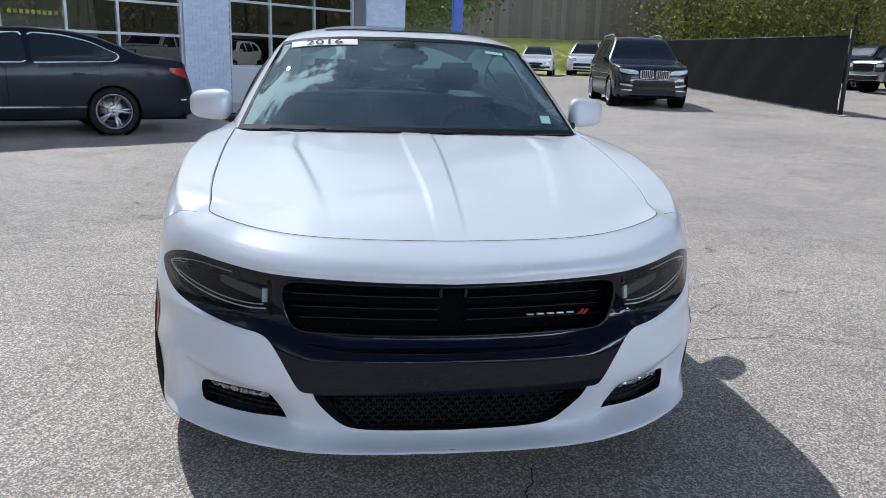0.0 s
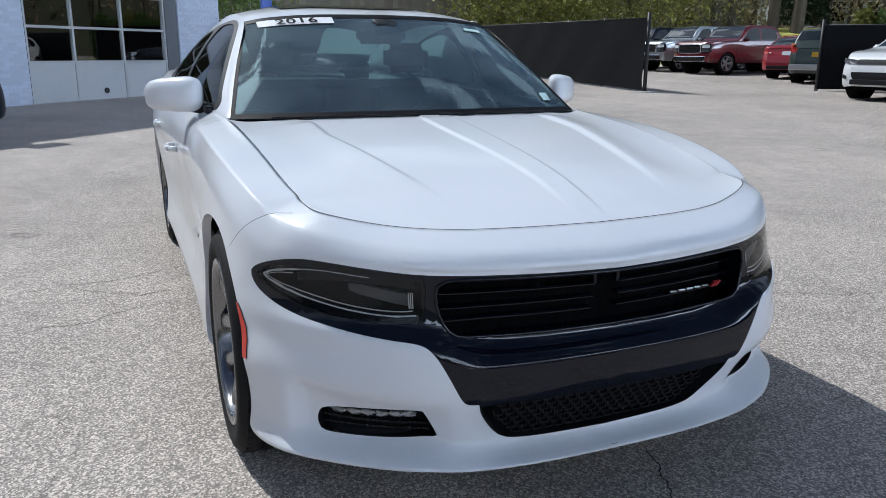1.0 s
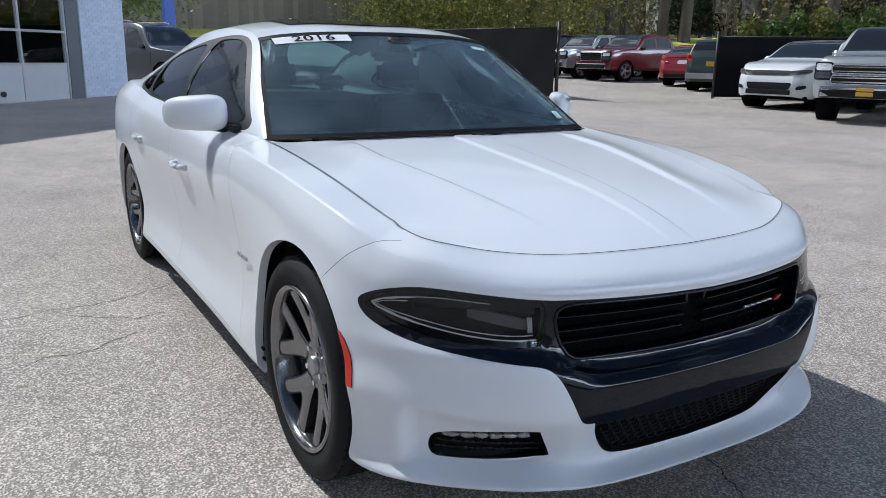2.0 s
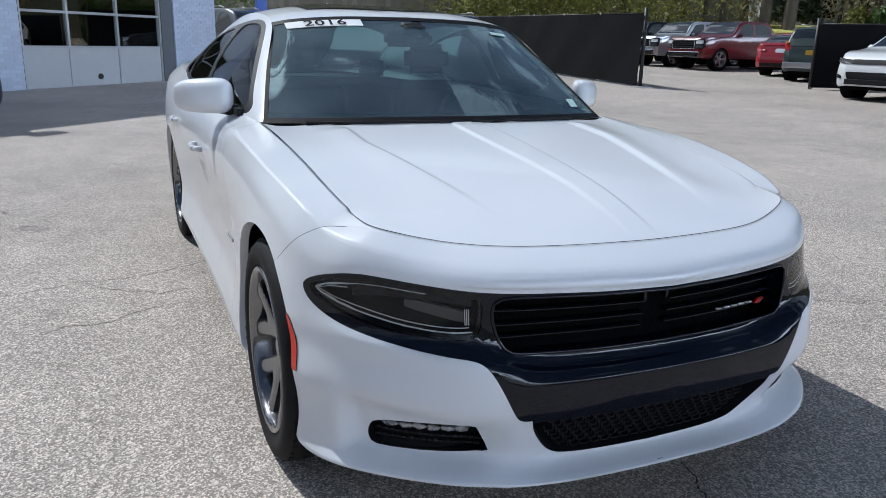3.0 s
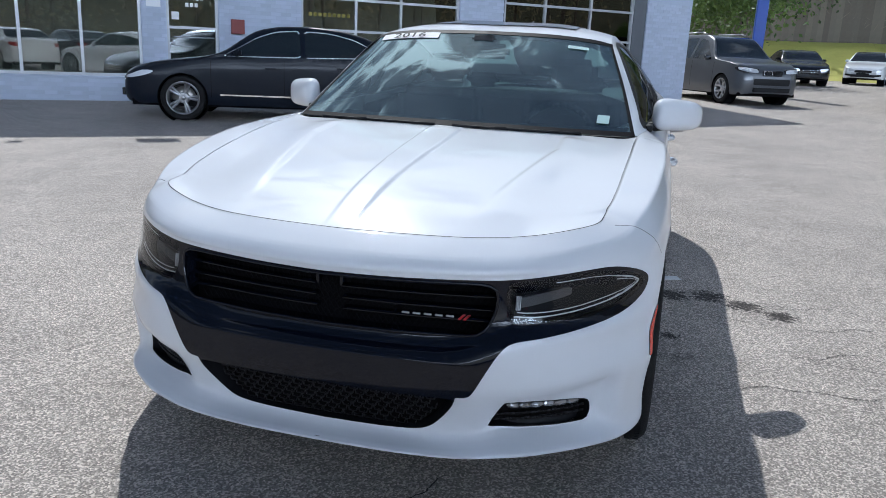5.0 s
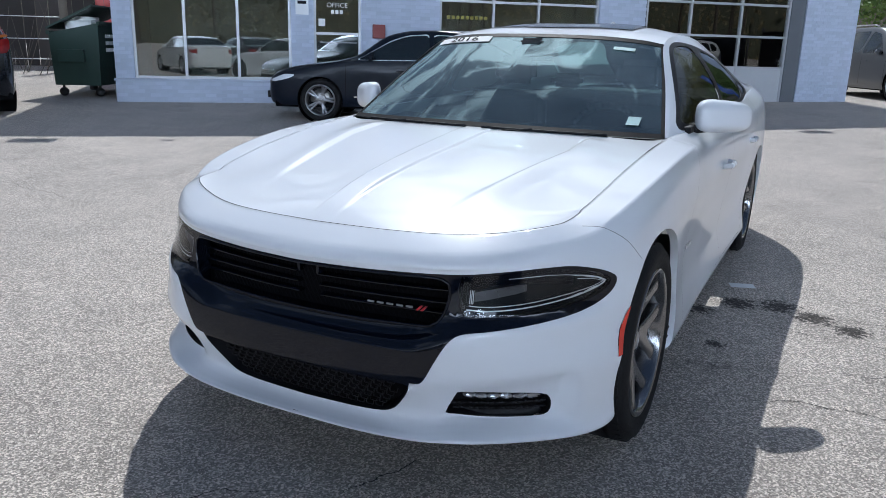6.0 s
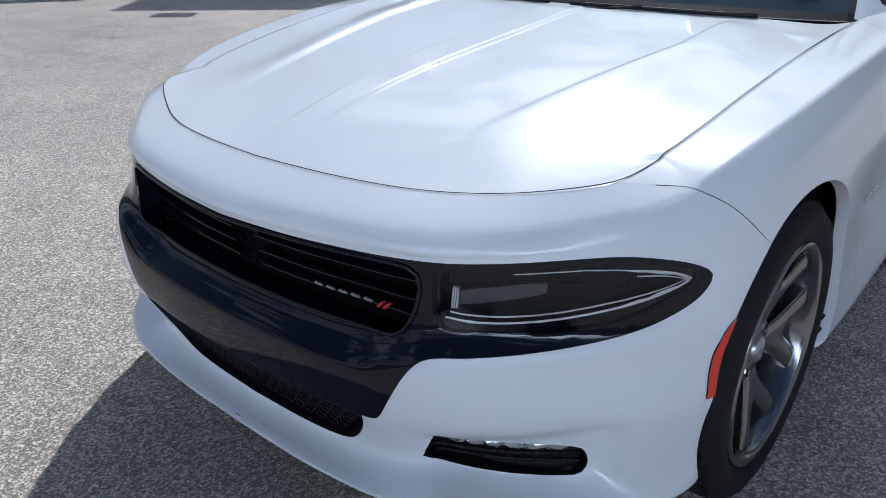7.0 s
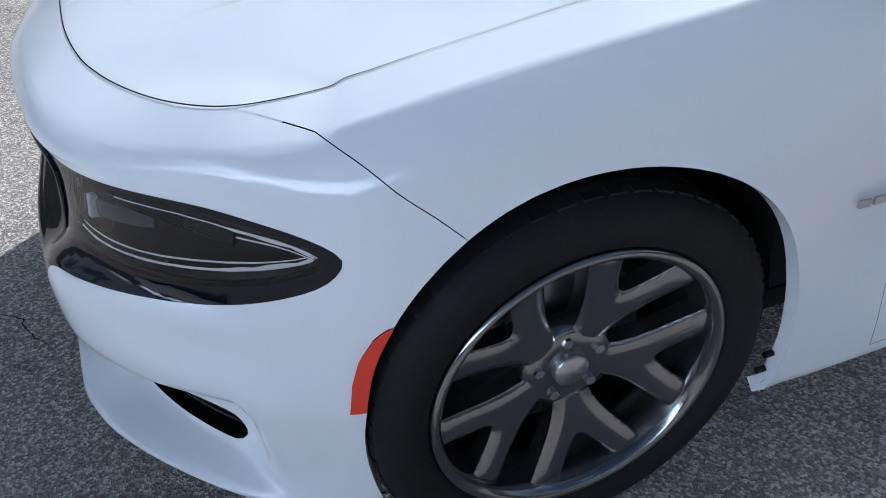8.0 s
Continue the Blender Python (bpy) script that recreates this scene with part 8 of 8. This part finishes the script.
def build_hedge():
    """Row of rounded evergreen shrubs behind the second fence."""
    rng = np.random.RandomState(8)
    for i in range(9):
        az, r = 51.5 + 1.55 * i, 31.0
        x, y = polar(az, r)
        n = 2600
        d = rng.normal(size=(n, 3))
        d /= np.linalg.norm(d, axis=1)[:, None]
        rad = rng.uniform(0.72, 1.05, (n, 1)) * (1 + 0.12 * np.sin(d[:, :1] * 9 + i) * np.cos(d[:, 1:2] * 7))
        h = rng.uniform(2.3, 2.9)
        pts = d * rad * np.array([0.62, 0.62, h / 2]) + np.array([0, 0, h / 2])
        s = root("shrub", Matrix.Translation((x, y, ground_z(x, y))), "rounded bright green evergreen shrub behind the fence", "shrub", "shrubs behind the fence")
        part("crown", leaf_mesh("crown", pts, 0.10, M_LEAF_C if i % 3 else M_LEAF_A), s)
        part("trunk", tube_mesh("trunk", M_BARK, ((0, 0, 0), (0, 0, h * 0.6), 0.06)), s)
    for az, r, h in ((46.8, 56, 7.0), (48.2, 55, 6.0), (55, 60, 10), (58, 62, 11)):
        x, y = polar(az, r)
        n = 3500
        t = rng.uniform(0, 1, n)
        a = rng.uniform(0, 2 * math.pi, n)
        rr = (1 - t) * h * 0.16 * np.sqrt(rng.uniform(0.25, 1.0, n))
        s = root("conifer", Matrix.Translation((x, y, bank_z(x, y))), "dark green conifer standing by the house", "tree", "conifers by the house")
        part("crown", leaf_mesh("crown", np.stack([rr * np.cos(a), rr * np.sin(a), 0.3 + t * h], 1), 0.16, M_LEAF_D), s)
        part("trunk", tube_mesh("trunk", M_BARK, ((0, 0, -0.2), (0, 0, h * 0.8), 0.12, 0.03)), s)


def build_dumpster():
    gz = ground_z(-12, 8.9)
    d = root("dumpster", pose(-11.55, 8.80, gz, 0, 0, 120), "dark green steel dumpster with a raised lid and worn lettering", "dumpster")
    bm = bmesh.new()
    prof = [(0.03, 0.22), (0.90, 0.22), (0.95, 1.20), (0.0, 1.40)]
    a = [bm.verts.new((0.0, y, z)) for y, z in prof]
    b = [bm.verts.new((1.85, y, z)) for y, z in prof]
    for i in range(3):
        bm.faces.new((a[i], a[(i + 1) % 4], b[(i + 1) % 4], b[i]))
    bm.faces.new((a[3], a[0], b[0], b[3]))
    bm.faces.new(a[::-1])
    bm.faces.new(b)
    part("bin", bm_mesh("bin", bm, M_DUMP), d)
    part("rim", box_mesh("rim", M_DUMP, (-0.03, 1.88, -0.04, 0.02, 1.36, 1.43)), d)
    part("rim", box_mesh("rim", M_DUMP, (-0.03, 1.88, 0.92, 0.98, 1.17, 1.24)), d)
    part("fork_pocket", box_mesh("fork_pocket", M_DUMP, (-0.10, -0.004, 0.28, 0.78, 0.66, 0.90), bevel=0.01), d)
    part("lid", box_mesh("lid", M_DUMP, (-0.03, 1.88, -1.0, 0.0, 0.0, 0.035)), d, "raised dark lid", m=pose(0, 0.97, 1.27, -26, 0, 0))
    part("bin_bag", rounded("bin_bag", M_WHITE, [(0.1, 0.75, 0.12, 0.70, 1.15, 1.52, 0.05)], 0.09), d, "pale rubbish bags under the lid")
    for x in (0.18, 1.66):
        for y in (0.12, 0.82):
            part("caster", tube_mesh("caster", M_BLACKMETAL, ((x - 0.03, y, 0.085), (x + 0.03, y, 0.085), 0.085), ((x, y, 0.085), (x, y, 0.23), 0.025)), d)
    for w, z in ((0.62, 1.16), (0.46, 1.03), (0.54, 0.90)):
        for j in range(6):
            x0 = 0.36 + j * w / 6
            part("lettering_bar", box_mesh("lettering_bar", M_WHITE, (x0, x0 + w / 10, -0.002, 0.03, z - 0.035, z + 0.035)), d, "worn pale lettering bar")


M_FADED = mat("faded_yellow_lettering", (0.22, 0.19, 0.03), 0.6, var=0.2)
M_DARKBOARD = mat("dark_boards", (0.05, 0.042, 0.038), 0.9, var=0.4, scale=2.0, bump=0.4, bscale=30, island=0.5)


def build_yard():
    x, y = 3.75, 25.5
    p = root("sign_pole", Matrix.Translation((x, y, ground_z(x, y))), "tall square blue steel sign pole", "pole")
    part("shaft", box_mesh("shaft", M_BLUE, (-0.17, 0.17, -0.17, 0.17, -0.1, 4.6), bevel=0.02), p)
    part("base_plate", box_mesh("base_plate", M_CONCRETE, (-0.35, 0.35, -0.35, 0.35, -0.05, 0.06), bevel=0.01), p)
    # yard beyond the dumpster: wire fence, poles, a red trailer and brush
    f = root("yard_fence", Matrix.Identity(4), "rusty wire fence with grey timber posts beyond the dumpster", "fence")
    a, b = Vector((-26, 5.5, 0)), Vector((-15.5, 16.5, 0))
    for k in range(8):
        q = a.lerp(b, k / 7)
        z = ground_z(q.x, q.y)
        part("post", tube_mesh("post", M_WOODFENCE, ((q.x, q.y, z - 0.2), (q.x + random.uniform(-0.06, 0.06), q.y, z + random.uniform(2.2, 3.2)), 0.11)), f)
    back = Vector((-2.2, 2.1, 0))
    sh = root("timber_shed", Matrix.Identity(4), "dark weathered timber shed wall beyond the yard fence", "shed")
    plank = box_mesh("board", M_DARKBOARD, (-0.17, 0.17, -0.02, 0.02, 0.0, 3.4), bevel=0.005)
    for k in range(44):
        q = a.lerp(b, k / 43) + back
        part("board", plank, sh, m=pose(q.x, q.y, ground_z(q.x, q.y) - 0.1 + random.uniform(-0.25, 0.1), 0, random.uniform(-0.8, 0.8), 46.3))
    for z in (0.35, 0.9, 1.5, 2.1):
        part("wire", tube_mesh("wire", M_ALLOY, (a + Vector((0, 0, z + 0.35)), b + Vector((0, 0, z + 0.35)), 0.012), n=5), f)
    t = root("red_trailer", pose(-17.2, 16.2, ground_z(-17.2, 16.2), 0, 0, 44), "red box trailer standing beyond the dumpster", "trailer")
    part("box", box_mesh("box", M_RED, (-2.2, 2.2, 0, 2.4, 0.8, 3.2), bevel=0.03), t)
    part("chassis", box_mesh("chassis", M_BLACKMETAL, (-2.1, 2.1, 0.3, 2.1, 0.55, 0.79)), t)
    for xx in (-1.4, 1.4):
        part("wheel", tube_mesh("wheel", M_TYRE, ((xx, 0.1, 0.42), (xx, 0.35, 0.42), 0.42), n=20), t)
    rng = np.random.RandomState(4)
    bm = bmesh.new()
    for i in range(120):
        q = a.lerp(b, rng.uniform(0, 1))
        s = Vector((q.x + rng.normal() * 0.7, q.y + rng.normal() * 0.7, 0.2))
        e = s + Vector((rng.normal() * 0.7, rng.normal() * 0.7, rng.uniform(0.6, 2.6)))
        tube(bm, s, e, 0.014, 0.004, 4, caps=False)
    tagged(new("brush", bm_mesh("brush", bm, M_BARK)), "tangle of bare brush along the yard fence", "brush", kind="stuff")
    # a paper scrap on the asphalt
    s = tagged(new("paper_scrap", box_mesh("paper_scrap", M_PAPER, (-0.07, 0.07, -0.04, 0.04, 0.001, 0.006))), "crumpled white paper scrap on the asphalt", "litter")
    s.matrix_world = pose(1.02, 2.92, 0.0, 0, 0, 20)
    fo = tagged(new("post_footing", box_mesh("post_footing", M_CONCRETE, (-0.2, 0.2, -0.2, 0.2, -0.05, 0.03), bevel=0.01)), "pale concrete footing under the fence post", "footing")
    fo.matrix_world = pose(11.70, 15.30, ground_z(11.7, 15.3), 0, 0, 10)


def build_door_lettering():
    fc = bpy.data.curves.new("door_word", "FONT")
    fc.body, fc.size, fc.align_x = "OFFICE", 0.13, "CENTER"
    tmp = new("door_word", fc)
    me = bpy.data.meshes.new_from_object(tmp.evaluated_get(bpy.context.evaluated_depsgraph_get()))
    bpy.data.objects.remove(tmp)
    me.materials.clear()
    me.materials.append(M_WHITE)
    dr = bpy.data.objects["door_1"]
    part("door_lettering", me, dr, "white lettering OFFICE on the glass", m=pose(4.17, 0.085, 2.02, 90, 0, 0))
    for k in range(3):
        part("lettering_bar", box_mesh("lettering_bar", M_WHITE, (4.05 + 0.085 * k, 4.11 + 0.085 * k, 0.080, 0.085, 1.90, 1.97)), dr, "white lettering bar")
    part("notice", box_mesh("notice", M_PAPER, (3.80, 3.93, 0.075, 0.080, 1.66, 1.80)), dr, "small pale notice")
    sg = tagged(new("wall_sign", box_mesh("wall_sign", M_PAPER, (3.35, 3.60, -0.03, -0.010, 1.86, 2.16), bevel=0.003)), "small white sign with dark bars on the brick pier", "sign")
    sg.matrix_world = BUILD
    part("sign_bar", box_mesh("sign_bar", M_INK, (3.39, 3.56, -0.034, -0.0305, 2.06, 2.12)), sg)
    # faded yellow word on the office glass
    of = bpy.data.objects["window_2"]
    for k in range(9):
        part("lettering_bar", box_mesh("lettering_bar", M_FADED, (6.42 + 0.10 * k, 6.49 + 0.10 * k, 0.082, 0.088, 1.88, 1.95)), of, "yellow lettering bar on the glass")


def build_floodlights():
    """Lamps on short arms at the roof edge; their shadows fall on the lot."""
    for s, w, h in ((0.88, 0.52, 0.42), (4.03, 0.50, 0.42), (2.46, 0.16, 0.12), (4.66, 0.14, 0.12), (8.2, 0.5, 0.42), (12.4, 0.5, 0.42)):
        f = root("floodlight", BUILD @ pose(s, 0, 5.43), "grey floodlight on an arm at the roof edge" if w > 0.3 else "small bracket at the roof edge", "lamp", "lamps at the roof edge")
        part("arm", tube_mesh("arm", M_BLACKMETAL, ((0, -0.01, -0.02), (0, -0.42, 0.02), 0.012)), f)
        part("housing", box_mesh("housing", M_FRAME, (-w / 2, w / 2, -0.52 - h / 3, -0.52 + h / 3, 0.0, 0.10), bevel=0.015), f)


build_bank()
build_floodlights()
build_woods()
build_board_wall()
build_house()
build_hedge()
build_dumpster()
build_yard()
build_door_lettering()
